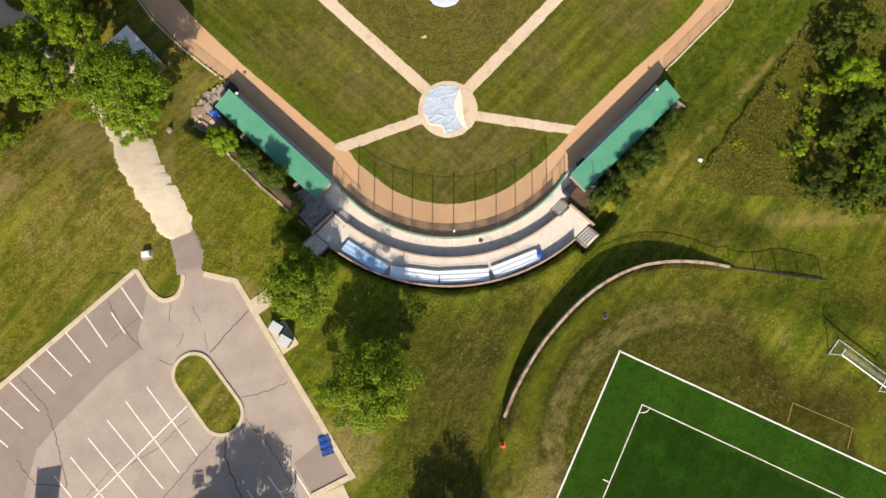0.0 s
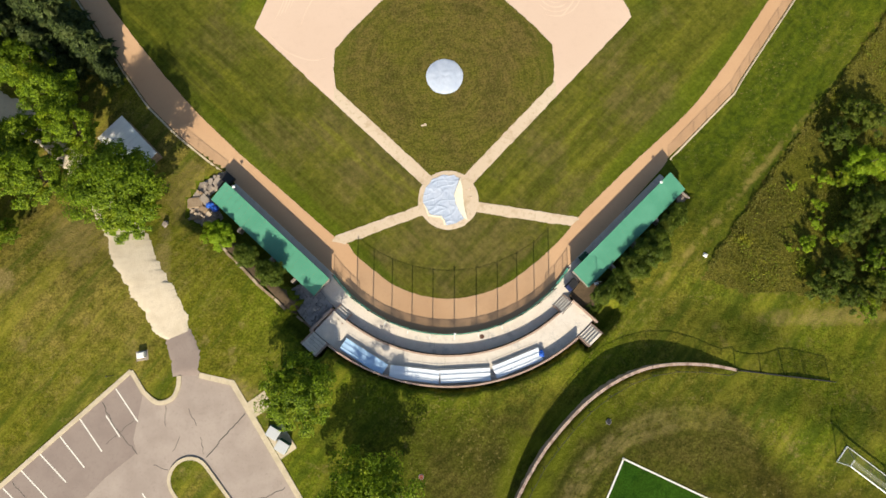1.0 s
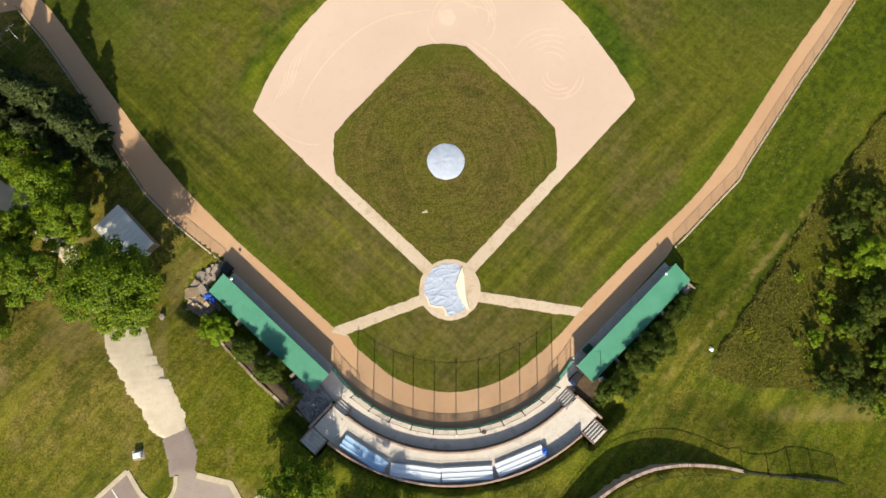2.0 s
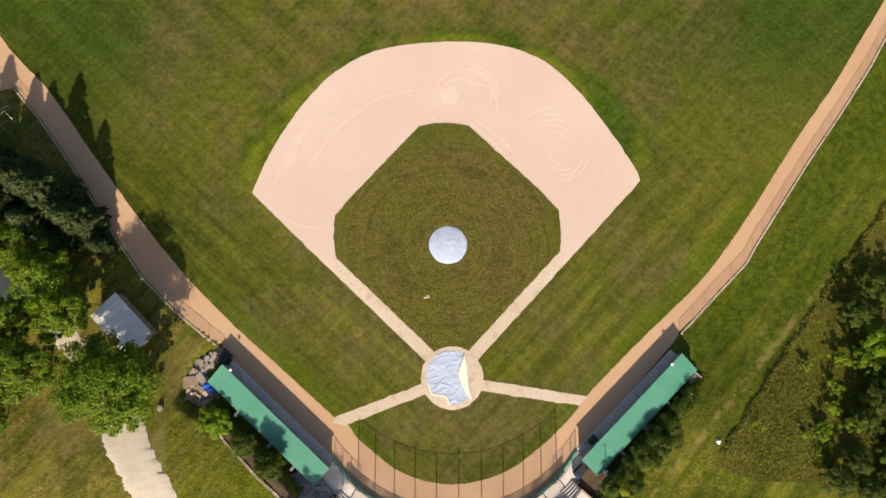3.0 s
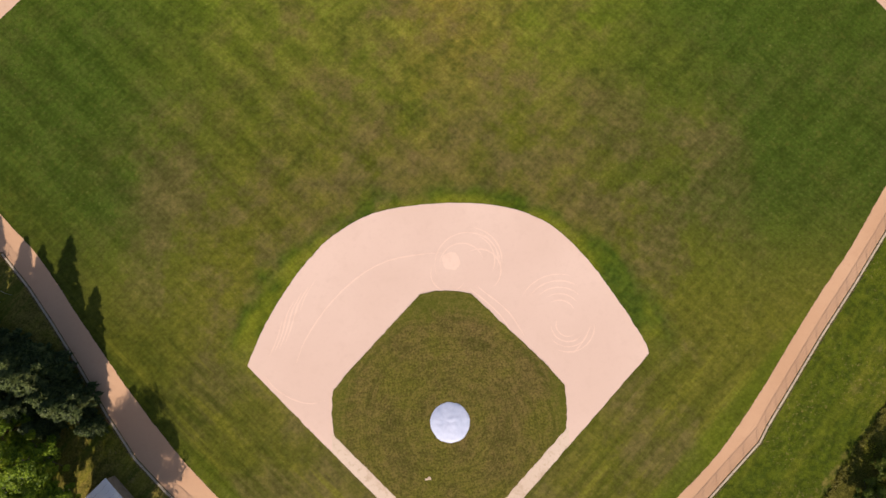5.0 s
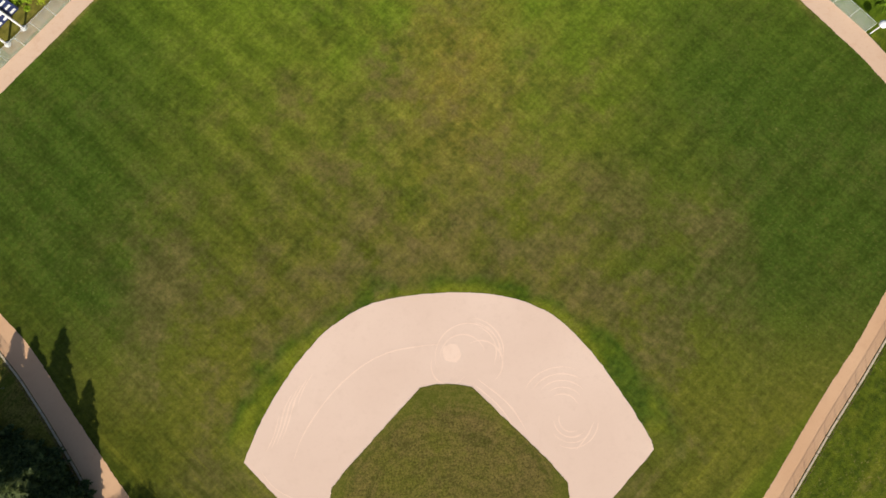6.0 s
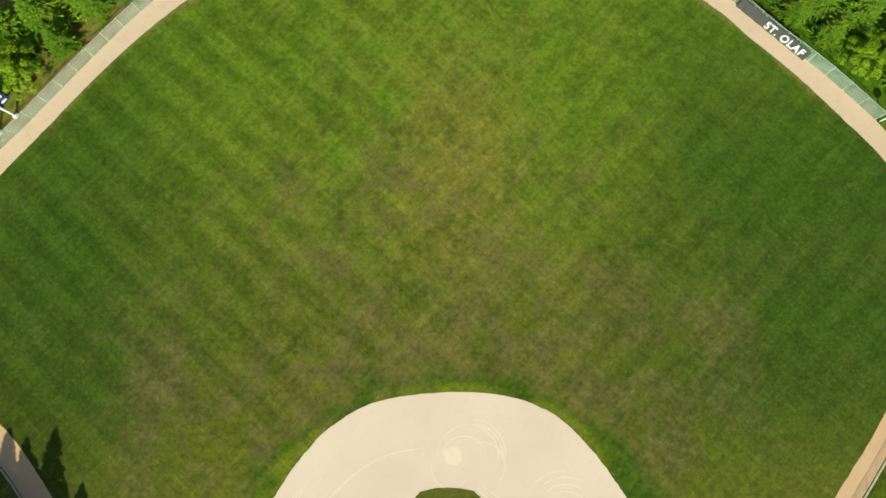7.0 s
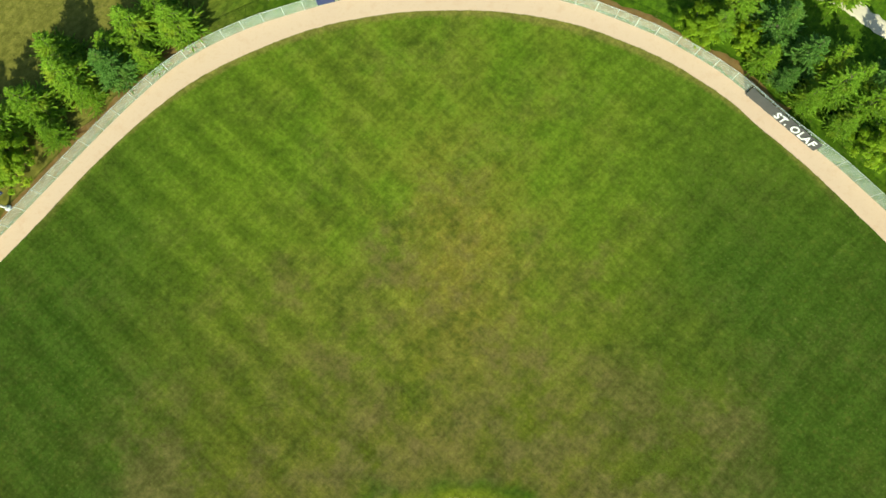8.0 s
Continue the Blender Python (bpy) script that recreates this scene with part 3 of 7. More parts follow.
# ---- building helpers ----
class Geo:
    """Collects vertices and faces for one mesh."""

    def __init__(self):
        self.v, self.f = [], []

    def add(self, verts, faces):
        k = len(self.v)
        self.v += [tuple(p) for p in verts]
        self.f += [tuple(i + k for i in f) for f in faces]
        return self

    def box(self, m, sx, sy, sz, bevel=0.0):
        """A box on the pose m: centred in x and y, from 0 up to sz; its top edges may be chamfered."""
        x, y, b = sx / 2, sy / 2, min(bevel, sx / 3, sy / 3, sz / 3)
        low = [(-x, -y, 0), (x, -y, 0), (x, y, 0), (-x, y, 0)]
        if b:
            mid = [(-x, -y, sz - b), (x, -y, sz - b), (x, y, sz - b), (-x, y, sz - b)]
            top = [(-x + b, -y + b, sz), (x - b, -y + b, sz), (x - b, y - b, sz), (-x + b, y - b, sz)]
            rings = [low, mid, top]
        else:
            rings = [low, [(a, c, sz) for a, c, _ in low]]
        vs = [m @ Vector(p) for r in rings for p in r]
        fs = [(3, 2, 1, 0)]
        for k in range(len(rings) - 1):
            fs += [(4 * k + i, 4 * k + (i + 1) % 4, 4 * k + 4 + (i + 1) % 4, 4 * k + 4 + i) for i in range(4)]
        e = 4 * (len(rings) - 1)
        fs.append((e, e + 1, e + 2, e + 3))
        return self.add(vs, fs)

    def tube(self, a, b, r, r2=None, n=8, cap=True):
        a, b = Vector(a), Vector(b)
        r2 = r if r2 is None else r2
        q = (b - a).to_track_quat("Z", "Y").to_matrix()
        ring = [(math.cos(2 * math.pi * i / n), math.sin(2 * math.pi * i / n)) for i in range(n)]
        vs = [a + q @ Vector((r * c, r * s, 0)) for c, s in ring] + [b + q @ Vector((r2 * c, r2 * s, 0)) for c, s in ring]
        fs = [(i, (i + 1) % n, n + (i + 1) % n, n + i) for i in range(n)]
        if cap:
            fs += [tuple(range(n - 1, -1, -1)), tuple(range(n, 2 * n))]
        return self.add(vs, fs)

    def ball(self, c, rx, ry, rz, n=10, k=6, rough=0.0, seed=0):
        rnd = random.Random(seed)
        c, vs, fs = Vector(c), [], []
        for j in range(k + 1):
            th = math.pi * j / k
            for i in range(n):
                ph = 2 * math.pi * i / n
                s = 1 + rough * (rnd.random() - 0.5)
                vs.append(c + Vector((rx * s * math.sin(th) * math.cos(ph), ry * s * math.sin(th) * math.sin(ph), rz * s * math.cos(th))))
        for j in range(k):
            fs += [(j * n + i, (j + 1) * n + i, (j + 1) * n + (i + 1) % n, j * n + (i + 1) % n) for i in range(n)]
        return self.add(vs, fs)

    def wall(self, line, thick, low, high, closed=False):
        """An upright slab along a line of (x, y); low and high are numbers or lists."""
        n = len(line)
        low = [low] * n if isinstance(low, (int, float)) else low
        high = [high] * n if isinstance(high, (int, float)) else high
        vs = []
        for i, (x, y) in enumerate(line):
            a = Vector(line[i - 1] if (i or closed) else line[i])
            b = Vector(line[(i + 1) % n] if (i < n - 1 or closed) else line[i])
            d = (b - a).normalized()
            nx, ny = -d.y * thick / 2, d.x * thick / 2
            vs += [(x + nx, y + ny, low[i]), (x - nx, y - ny, low[i]), (x - nx, y - ny, high[i]), (x + nx, y + ny, high[i])]
        fs = []
        for i in range(n if closed else n - 1):
            j = (i + 1) % n
            fs += [(4 * i + a, 4 * i + b, 4 * j + b, 4 * j + a) for a, b in ((1, 0), (2, 1), (3, 2), (0, 3))]
        if not closed:
            fs += [(0, 1, 2, 3), (4 * n - 1, 4 * n - 2, 4 * n - 3, 4 * n - 4)]
        return self.add(vs, fs)

    def slab(self, outline, low, high):
        """A flat plate over any outline of (x, y)."""
        n = len(outline)
        tris = tessellate_polygon([[Vector((x, y, 0)) for x, y in outline]])
        area = sum(outline[i - 1][0] * outline[i][1] - outline[i][0] * outline[i - 1][1] for i in range(n))
        top = []
        for a, b, c in tris:
            (ax, ay), (bx, by), (cx, cy) = outline[a], outline[b], outline[c]
            top.append((a, b, c) if (bx - ax) * (cy - ay) - (by - ay) * (cx - ax) > 0 else (a, c, b))
        fs = list(top)
        for i in range(n):
            j = (i + 1) % n
            fs.append((n + i, n + j, j, i) if area > 0 else (n + j, n + i, i, j))
        return self.add([(x, y, high) for x, y in outline] + [(x, y, low) for x, y in outline], fs)

    def ob(self, name, mat, parent=None, label="", smooth=False):
        me = bpy.data.meshes.new(name)
        me.from_pydata(self.v, [], self.f)
        me.materials.append(mat)
        if smooth:
            me.polygons.foreach_set("use_smooth", [True] * len(me.polygons))
        o = new(name, me)
        if parent:
            o.parent = parent
        return tagged(o, label) if label else o


def thing(name, label, category, group="", m=None):
    o = new(name)
    o.empty_display_size = 0.3
    if m:
        o.matrix_world = m
    return tagged(o, label, category, group)


def structure(o, label="", category=""):
    return tagged(o, label, category, kind="structure")


def lerp_line(line, step):
    """The line with points no further apart than step."""
    out = []
    for (ax, ay), (bx, by) in zip(line, line[1:]):
        n = max(1, math.ceil(math.hypot(bx - ax, by - ay) / step))
        out += [(ax + (bx - ax) * i / n, ay + (by - ay) * i / n) for i in range(n)]
    return out + [tuple(line[-1])]


def soften(line, rounds=2):
    """Corner cutting, ends kept."""
    for _ in range(rounds):
        out = [line[0]]
        for (ax, ay), (bx, by) in zip(line, line[1:]):
            out += [(0.75 * ax + 0.25 * bx, 0.75 * ay + 0.25 * by), (0.25 * ax + 0.75 * bx, 0.25 * ay + 0.75 * by)]
        line = out + [line[-1]]
    return line


def curve(line, n=6):
    """A smooth line through all the points given."""
    p = [Vector(a) for a in line]
    p = [2 * p[0] - p[1]] + p + [2 * p[-1] - p[-2]]
    out = []
    for a, b, c, d in zip(p, p[1:], p[2:], p[3:]):
        for k in range(n):
            t = k / n
            q = 0.5 * (2 * b + (c - a) * t + (2 * a - 5 * b + 4 * c - d) * t * t + (3 * b - a - 3 * c + d) * t ** 3)
            out.append((q.x, q.y))
    return out + [tuple(line[-1])]


def ragged(outline, step=0.5, size=0.10, seed=3):
    """A closed outline with an uneven, worn edge."""
    pts = lerp_line(list(outline) + [outline[0]], step)[:-1]
    out = []
    for x, y in pts:
        a = noise.noise(Vector((x * 0.9, y * 0.9, seed))) * size + noise.noise(Vector((x * 3.1, y * 3.1, seed + 7))) * size * 0.6
        b = noise.noise(Vector((x * 0.9, y * 0.9, seed + 31))) * size + noise.noise(Vector((x * 3.1, y * 3.1, seed + 47))) * size * 0.6
        out.append((x + a, y + b))
    return out


def arc(cx, cy, r, a0, a1, n):
    return [(cx + r * math.cos(radians(a0 + (a1 - a0) * i / n)), cy + r * math.sin(radians(a0 + (a1 - a0) * i / n))) for i in range(n + 1)]


def smooth01(t):
    t = np.clip(t, 0, 1)
    return t * t * (3 - 2 * t)


# ---- plan ----
BOWL = (0.0, 0.9)  # centre of the grandstand's curves
FENCE_W = [(-30.9, 4.7), (-34.3, 7.5), (-37.8, 10.5), (-42.1, 14.9), (-46.0, 20.5), (-50.1, 27.0), (-54.4, 33.4), (-57.9, 38.3), (-61.9, 43.1)]
FENCE_E = [(31.1, 5.0), (35.5, 9.2), (41.05, 14.4), (42.3, 16.4), (46.9, 22.6), (51.2, 28.4), (56.4, 35.0), (61.8, 42.2), (67.5, 51.0), (72.0, 62.0), (72.0, 73.0), (63.6, 84.7)]
OUTFIELD = [(63.6, 84.7), (56.9, 92.1), (49.9, 98.7), (45.6, 103.3), (41.9, 106.7), (36.9, 110.3), (32.4, 113.0), (22.0, 117.8), (12.0, 120.5), (2.0, 121.4), (-9.0, 120.8),
            (-20.5, 118.1), (-29.1, 115.2), (-37.6, 110.6), (-45.0, 104.0), (-52.3, 96.3), (-59.9, 87.9), (-64.0, 83.6), (-73.5, 72.5)]
OUTFIELD = curve(OUTFIELD, 4)
WEST_GAP = [(-73.5, 72.5), (-73.5, 62.0), (-68.0, 52.5)]
RWALL = soften([(5.7, -41.9), (7.4, -38.2), (10.5, -33.4), (14.0, -29.6), (17.1, -26.9), (20.5, -24.8), (23.9, -23.5), (26.5, -23.1), (29.1, -23.0), (32.7, -23.3), (35.7, -24.0)], 1)
STAND_R = 26.2
TURF = [(20.4, -34.2), (11.5, -51.5), (0.0, -74.0), (70.0, -90.0), (95.0, -75.0), (51.7, -49.8)]
LOT = [(-58.3, -36.4), (-50.2, -29.1), (-41.6, -21.9), (-39.9, -24.6), (-38.1, -26.0), (-36.3, -25.6), (-35.5, -24.2), (-35.4, -22.7), (-32.8, -22.7), (-28.5, -23.8), (-20.9, -36.4), (-13.5, -48.6),
       (-18.5, -50.9), (-22.0, -66.0), (-70.0, -66.0), (-76.0, -52.0)]
FIELD = (FENCE_E + OUTFIELD[1:] + WEST_GAP[1:] + FENCE_W[::-1] + [(-32.6, 4.7), (-34.9, 3.7), (-36.3, 0.7), (-36.2, -1.8), (-33.4, -3.4), (-32.5, -1.6), (-19.7, -13.5), (-22.2, -16.6)]
         + arc(*BOWL, STAND_R + 1.95, 223.5, 231, 6) + arc(*BOWL, STAND_R + 0.12, 231.2, 308.8, 36) + arc(*BOWL, STAND_R + 1.65, 309, 317, 6) + [(22.0, -16.2), (19.3, -13.6), (33.0, -0.4), (32.6, 2.6)])


def inside(poly, x, y):
    hit = np.zeros(x.shape, bool)
    for (ax, ay), (bx, by) in zip(poly, poly[1:] + poly[:1]):
        if ay != by:
            hit ^= ((ay > y) != (by > y)) & (x < (bx - ax) * (y - ay) / (by - ay) + ax)
    return hit


def away(line, x, y):
    """Distance to a line, and how far along it the nearest point lies (0 to 1)."""
    best, side, along = np.full(x.shape, 1e9), np.zeros(x.shape), np.zeros(x.shape)
    n = len(line) - 1
    for k, ((ax, ay), (bx, by)) in enumerate(zip(line, line[1:])):
        dx, dy = bx - ax, by - ay
        t = np.clip(((x - ax) * dx + (y - ay) * dy) / (dx * dx + dy * dy), 0, 1)
        d = np.hypot(x - ax - t * dx, y - ay - t * dy)
        near = d < best
        best = np.where(near, d, best)
        side = np.where(near, np.sign(dx * (y - ay) - dy * (x - ax)), side)
        along = np.where(near, (k + t) / n, along)
    return best, side, along


WALL_LONG = [(-6.0, -95.0), (-1.0, -62.0), (2.6, -50.0)] + RWALL + [(42.0, -25.5), (52.0, -27.5), (120.0, -36.0)]


def heights(x, y):
    """The lie of the land: a flat field cut into a slope that rises behind home plate."""
    x, y = np.asarray(x, float), np.asarray(y, float)
    west = 2.75 * smooth01((9 - y) / 22)
    east = 1.9 * smooth01((9 - y) / 20)
    lawn = np.where(x < 0, west, east)
    mid = smooth01((x + 26) / 26)
    lawn = np.where(y < -15, west * (1 - mid) + (1.9 + 0.35 * smooth01((-18 - y) / 8)) * mid, lawn)
    d, side, along = away(WALL_LONG, x, y)
    s = -side * d
    drop = np.interp(x, [5, 9, 12, 19.5, 24, 28.7, 33, 36.5], [1.1, 1.7, 1.9, 2.35, 1.9, 1.3, 0.6, 0.15])
    lawn = lawn + (4.2 - drop - lawn) * smooth01((9 - d) / 8) * smooth01((x - 2) / 4) * smooth01((46 - x) / 8) * (y < -12)
    first, last = 3 / (len(WALL_LONG) - 1), (len(WALL_LONG) - 4) / (len(WALL_LONG) - 1)
    wide = 0.22 + 3.0 * smooth01((first - along) / 0.06) + 7.0 * smooth01((along - last) / 0.06)
    top = 4.15 + 0.65 * smooth01(s / 6)
    h = lawn + (top - lawn) * smooth01((s + wide) / (2 * wide))
    dl, _, _ = away(LOT + LOT[:1], x, y)
    dl = np.where(inside(LOT, x, y), 0, dl)
    h = 2.7 + 0.16 * smooth01((dl - 0.1) / 0.4) + (h - 2.86) * smooth01((dl - 0.5) / 7)
    df, _, _ = away(FIELD + FIELD[:1], x, y)
    df = np.where(inside(FIELD, x, y), 0, df)
    return h * smooth01(df / 0.45)


def ground_at(x, y):
    return float(heights(np.array([x]), np.array([y]))[0])


# ---- the ground: one sheet, fine near the field and coarse out to the horizon ----
SCRUB = [(64.7, 26.0), (55.3, 14.8), (44.0, 1.6), (36.2, -8.0), (33.4, -12.0), (38.0, -14.0), (45.0, -14.6), (57.3, -17.4), (75.0, -20.0), (95.0, -12.0), (95.0, 40.0), (70.0, 36.0)]


def build_ground():
    xs = np.concatenate([[-4000, -1500, -600, -300, -200, -150, -120], np.arange(-100, -70, 2.0), np.arange(-70, 75, 0.6), np.arange(76, 102, 2.0), [120, 150, 200, 300, 600, 1500, 4000]])
    ys = np.concatenate([[-4000, -1500, -600, -300, -200, -150, -120, -100], np.arange(-80, -58, 2.0), np.arange(-58, 20, 0.6), np.arange(20, 126, 1.5), np.arange(126, 160, 3.0), [180, 220, 300, 600, 1500, 4000]])
    gx, gy = np.meshgrid(xs, ys)
    z = heights(gx.ravel(), gy.ravel())
    rough = np.array([noise.noise(Vector((x * 0.11, y * 0.11, 0))) for x, y in zip(gx.ravel(), gy.ravel())])
    outside = ~inside(FIELD, gx.ravel(), gy.ravel()) & ~inside(LOT, gx.ravel(), gy.ravel()) & (gx.ravel() > -90) & (gx.ravel() < 90)
    df, _, _ = away(FIELD + FIELD[:1], gx.ravel(), gy.ravel())
    dt = np.where(inside(TURF, gx.ravel(), gy.ravel()), 0, away(TURF + TURF[:1], gx.ravel(), gy.ravel())[0])
    z = z + np.where(outside, rough * 0.14 * smooth01((df - 0.6) / 4) * smooth01((dt - 1) / 4), 0)
    nx, ny = len(xs), len(ys)
    i, j = np.meshgrid(np.arange(nx - 1), np.arange(ny - 1))
    a = (j * nx + i).ravel()
    faces = np.stack([a, a + 1, a + nx + 1, a + nx], 1)
    me = bpy.data.meshes.new("ground")
    me.from_pydata(np.stack([gx.ravel(), gy.ravel(), z], 1).tolist(), [], faces.tolist())
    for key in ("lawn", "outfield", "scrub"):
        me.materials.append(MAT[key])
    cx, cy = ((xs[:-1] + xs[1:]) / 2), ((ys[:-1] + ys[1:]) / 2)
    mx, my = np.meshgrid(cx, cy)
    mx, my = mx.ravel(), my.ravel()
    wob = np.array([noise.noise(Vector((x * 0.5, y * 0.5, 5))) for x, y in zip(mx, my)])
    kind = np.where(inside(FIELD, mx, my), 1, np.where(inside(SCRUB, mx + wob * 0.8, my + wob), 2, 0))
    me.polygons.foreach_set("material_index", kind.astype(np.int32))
    me.polygons.foreach_set("use_smooth", [True] * len(me.polygons))
    return structure(new("ground", me), "mown grass lawn over gently sloping ground", "ground")


build_ground()

# ---- infield ----
skin = curve([(27.5, 26.4), (26.5, 28.9), (23.6, 34.0), (20.0, 39.4), (15.9, 43.9), (11.7, 46.4), (7.0, 47.7), (1.3, 48.2), (-5.1, 47.9), (-10.8, 46.7), (-16.4, 43.4), (-21.2, 38.0), (-25.1, 31.7), (-27.4, 26.4)])
skin += [(-17.3, 16.1), (-1.5, 0.4), (0.0, -1.0), (1.5, 0.4), (17.3, 16.1)]
structure(Geo().slab(ragged(skin, 0.22, 0.10), -0.05, 0.020).ob("infield_dirt", MAT["skin"]), "dragged pale tan infield dirt in an arc", "infield dirt")
for s in (-1, 1):
    p = [(s * 2.0, 0.75), (s * 15.9, 14.7), (s * 15.9, 17.1), (s * 14.9, 16.1), (s * 2.0, 3.2)]
    structure(Geo().slab(ragged(p, 0.22, 0.10), -0.05, 0.026).ob("base_path", MAT["path"]), "worn packed-dirt base path", "base path")
grass = [(0.0, 1.2), (15.6, 16.85), (15.8, 19.6), (15.7, 22.5), (13.0, 25.7), (3.5, 35.3), (1.0, 35.75), (-1.4, 35.8), (-3.6, 35.4), (-13.4, 25.4), (-15.7, 22.7), (-15.9, 19.6), (-15.6, 16.85)]
structure(Geo().slab(ragged(grass, 0.2, 0.11, 9), -0.05, 0.050).ob("infield_grass", MAT["infield"]), "mown infield grass with rings round the mound", "infield grass")
structure(Geo().slab(ragged(arc(0, 0, 4.2, 0, 354, 59), 0.2, 0.09, 5), -0.05, 0.060).ob("home_plate_circle", MAT["path"]), "packed dirt circle round home plate", "dirt circle")

# rake and drag marks left in the infield dirt
def marks():
    g = Geo()
    lines = [arc(3.2, 39.3, 4.6, -20, 200, 22), arc(2.4, 39.3, 3.1, 10, 185, 16), arc(4.8, 38.5, 3.0, -60, 120, 14), arc(0.5, 38.2, 2.5, 150, 330, 14)]
    lines.append(soften([(-20.8, 26.2), (-19.5, 30.0), (-15.0, 36.0), (-9.0, 40.3), (-2.0, 41.2), (0.0, 41.0)]))
    lines += [soften([(-22.6 + 0.8 * k, 31.0 + 0.9 * k), (-22.2 + 0.9 * k, 33.0 + 0.9 * k), (-20.8 + 0.9 * k, 35.4 + 0.8 * k)]) for k in range(4)]
    lines += [arc(15.6, 31.8, 2.2 + 0.9 * k, 20 + 12 * k, 120 + 8 * k, 12) for k in range(5)]
    lines += [soften([(19.8, 30.4), (18.6, 28.2), (17.0, 26.6)]), soften([(-25.0, 25.0), (-23.0, 22.6), (-19.0, 20.9), (-16.6, 21.6)]), soften([(3.4, 36.0), (7.4, 32.5), (9.0, 29.5)]), soften([(4.2, 36.4), (8.6, 32.9), (10.6, 29.2)])]
    lines += [arc(16.6, 30.6, 1.6 + 0.7 * k, 150 + 30 * k, 300 + 20 * k, 14) for k in range(4)]
    lines += [arc(3.4, 40.0, 3.6 + 0.5 * k, -30 + 8 * k, 70 + 6 * k, 12) for k in range(3)]
    lines += [soften([(-24.4 + 0.7 * k, 27.6 + 0.5 * k), (-23.4 + 0.7 * k, 29.6 + 0.7 * k), (-22.6 + 0.7 * k, 32.6 + 0.8 * k)]) for k in range(4)]
    for k, line in enumerate(lines):
        line = lerp_line(line, 0.35)
        w = 0.09 + 0.05 * ((k * 37) % 5) / 4
        n = len(line)
        vs = []
        for i, (x, y) in enumerate(line):
            a, b = Vector(line[max(i - 1, 0)]), Vector(line[min(i + 1, n - 1)])
            d = (b - a).normalized()
            t = w * min(1, 4 * i / n + 0.1, 4 * (n - 1 - i) / n + 0.1) * (0.7 + 0.5 * noise.noise(Vector((x, y, 2))))
            vs += [(x - d.y * t, y + d.x * t, 0.024), (x, y, 0.034), (x + d.y * t, y - d.x * t, 0.024)]
        g.add(vs, [f for i in range(n - 1) for f in ((3 * i + 1, 3 * i, 3 * i + 3, 3 * i + 4), (3 * i + 2, 3 * i + 1, 3 * i + 4, 3 * i + 5))])
    g.slab(ragged(arc(0.9, 39.9, 1.25, 0, 340, 17), 0.4, 0.25, 11), 0.0, 0.034)
    return structure(g.ob("rake_marks", MAT["skin_light"]), "pale rake and drag ridges in the dirt", "drag marks")


marks()

# ---- warning track and side paths ----
TRACK_IN_W = [(-16.1, -4.5), (-24.2, 3.0), (-28.6, 7.0), (-31.7, 10.1), (-35.8, 14.3), (-41.7, 21.4), (-45.8, 26.8), (-50.5, 33.3), (-56.9, 42.3), (-63.2, 49.2), (-67.0, 55.0), (-70.0, 62.0), (-69.0, 73.0), (-61.9, 81.8)]
TRACK_IN_N = [(-61.9, 81.8), (-57.2, 86.9), (-50.1, 94.8), (-42.7, 102.1), (-35.1, 108.0), (-26.4, 112.3), (-17.2, 115.6), (-7.0, 117.4), (1.4, 117.7), (11.5, 117.0), (22.0, 114.5), (32.1, 109.9), (38.4, 105.8), (43.4, 101.7), (46.6, 98.2), (53.4, 91.4), (62.8, 80.4)]
TRACK_IN_E = [(62.8, 80.4), (69.5, 70.0), (69.5, 60.0), (66.0, 53.2), (61.5, 46.8), (56.8, 40.1), (52.0, 34.1), (47.5, 28.2), (42.9, 21.9), (38.4, 16.2), (34.3, 11.7), (30.0, 7.9), (26.0, 4.5), (18.1, -2.7)]


def build_track():
    inner = curve(TRACK_IN_W) + curve(TRACK_IN_N)[1:] + curve(TRACK_IN_E)[1:]
    inner = lerp_line(inner + curve([(16.8, -4.2), (15.7, -5.55), (14.05, -7.05), (11.6, -9.1), (7.7, -11.8), (3.8, -13.2), (0.0, -13.7), (-3.8, -13.2), (-7.6, -11.75), (-10.6, -9.4), (-12.9, -7.4), (-13.9, -5.8)], 5) + [inner[0]], 0.18)[:-1]
    outer = FENCE_E[::-1] + [(30.0, 3.6), (16.0, -10.4)] + arc(*BOWL, 19.3, -36, -144, 40) + [(-16.0, -10.6), (-30.0, 3.6)] + FENCE_W + [(-61.9, 43.2), (-72.0, 41.5), (-74.5, 50.5), (-67.5, 53.0)] + [(-73.0, 62.0), (-73.0, 72.5)] + OUTFIELD[::-1]
    inner = [(x + 0.06 * noise.noise(Vector((x * 0.8, y * 0.8, 1))) + 0.09 * noise.noise(Vector((x * 7, y * 7, 3))), y + 0.06 * noise.noise(Vector((x * 0.8, y * 0.8, 9))) + 0.09 * noise.noise(Vector((x * 7, y * 7, 8)))) for x, y in inner]
    # a plate with the grass cut out of it
    loops = [[Vector((x, y, 0)) for x, y in outer], [Vector((x, y, 0)) for x, y in inner]]
    pts = outer + inner
    g = Geo()
    fs = []
    for a, b, c in tessellate_polygon(loops):
        (ax, ay), (bx, by), (cx, cy) = pts[a], pts[b], pts[c]
        fs.append((a, b, c) if (bx - ax) * (cy - ay) - (by - ay) * (cx - ax) > 0 else (a, c, b))
    g.add([(x, y, 0.012) for x, y in pts], fs)
    return structure(g.ob("warning_track", MAT["clay"]), "packed reddish clay warning track round the field", "warning track")


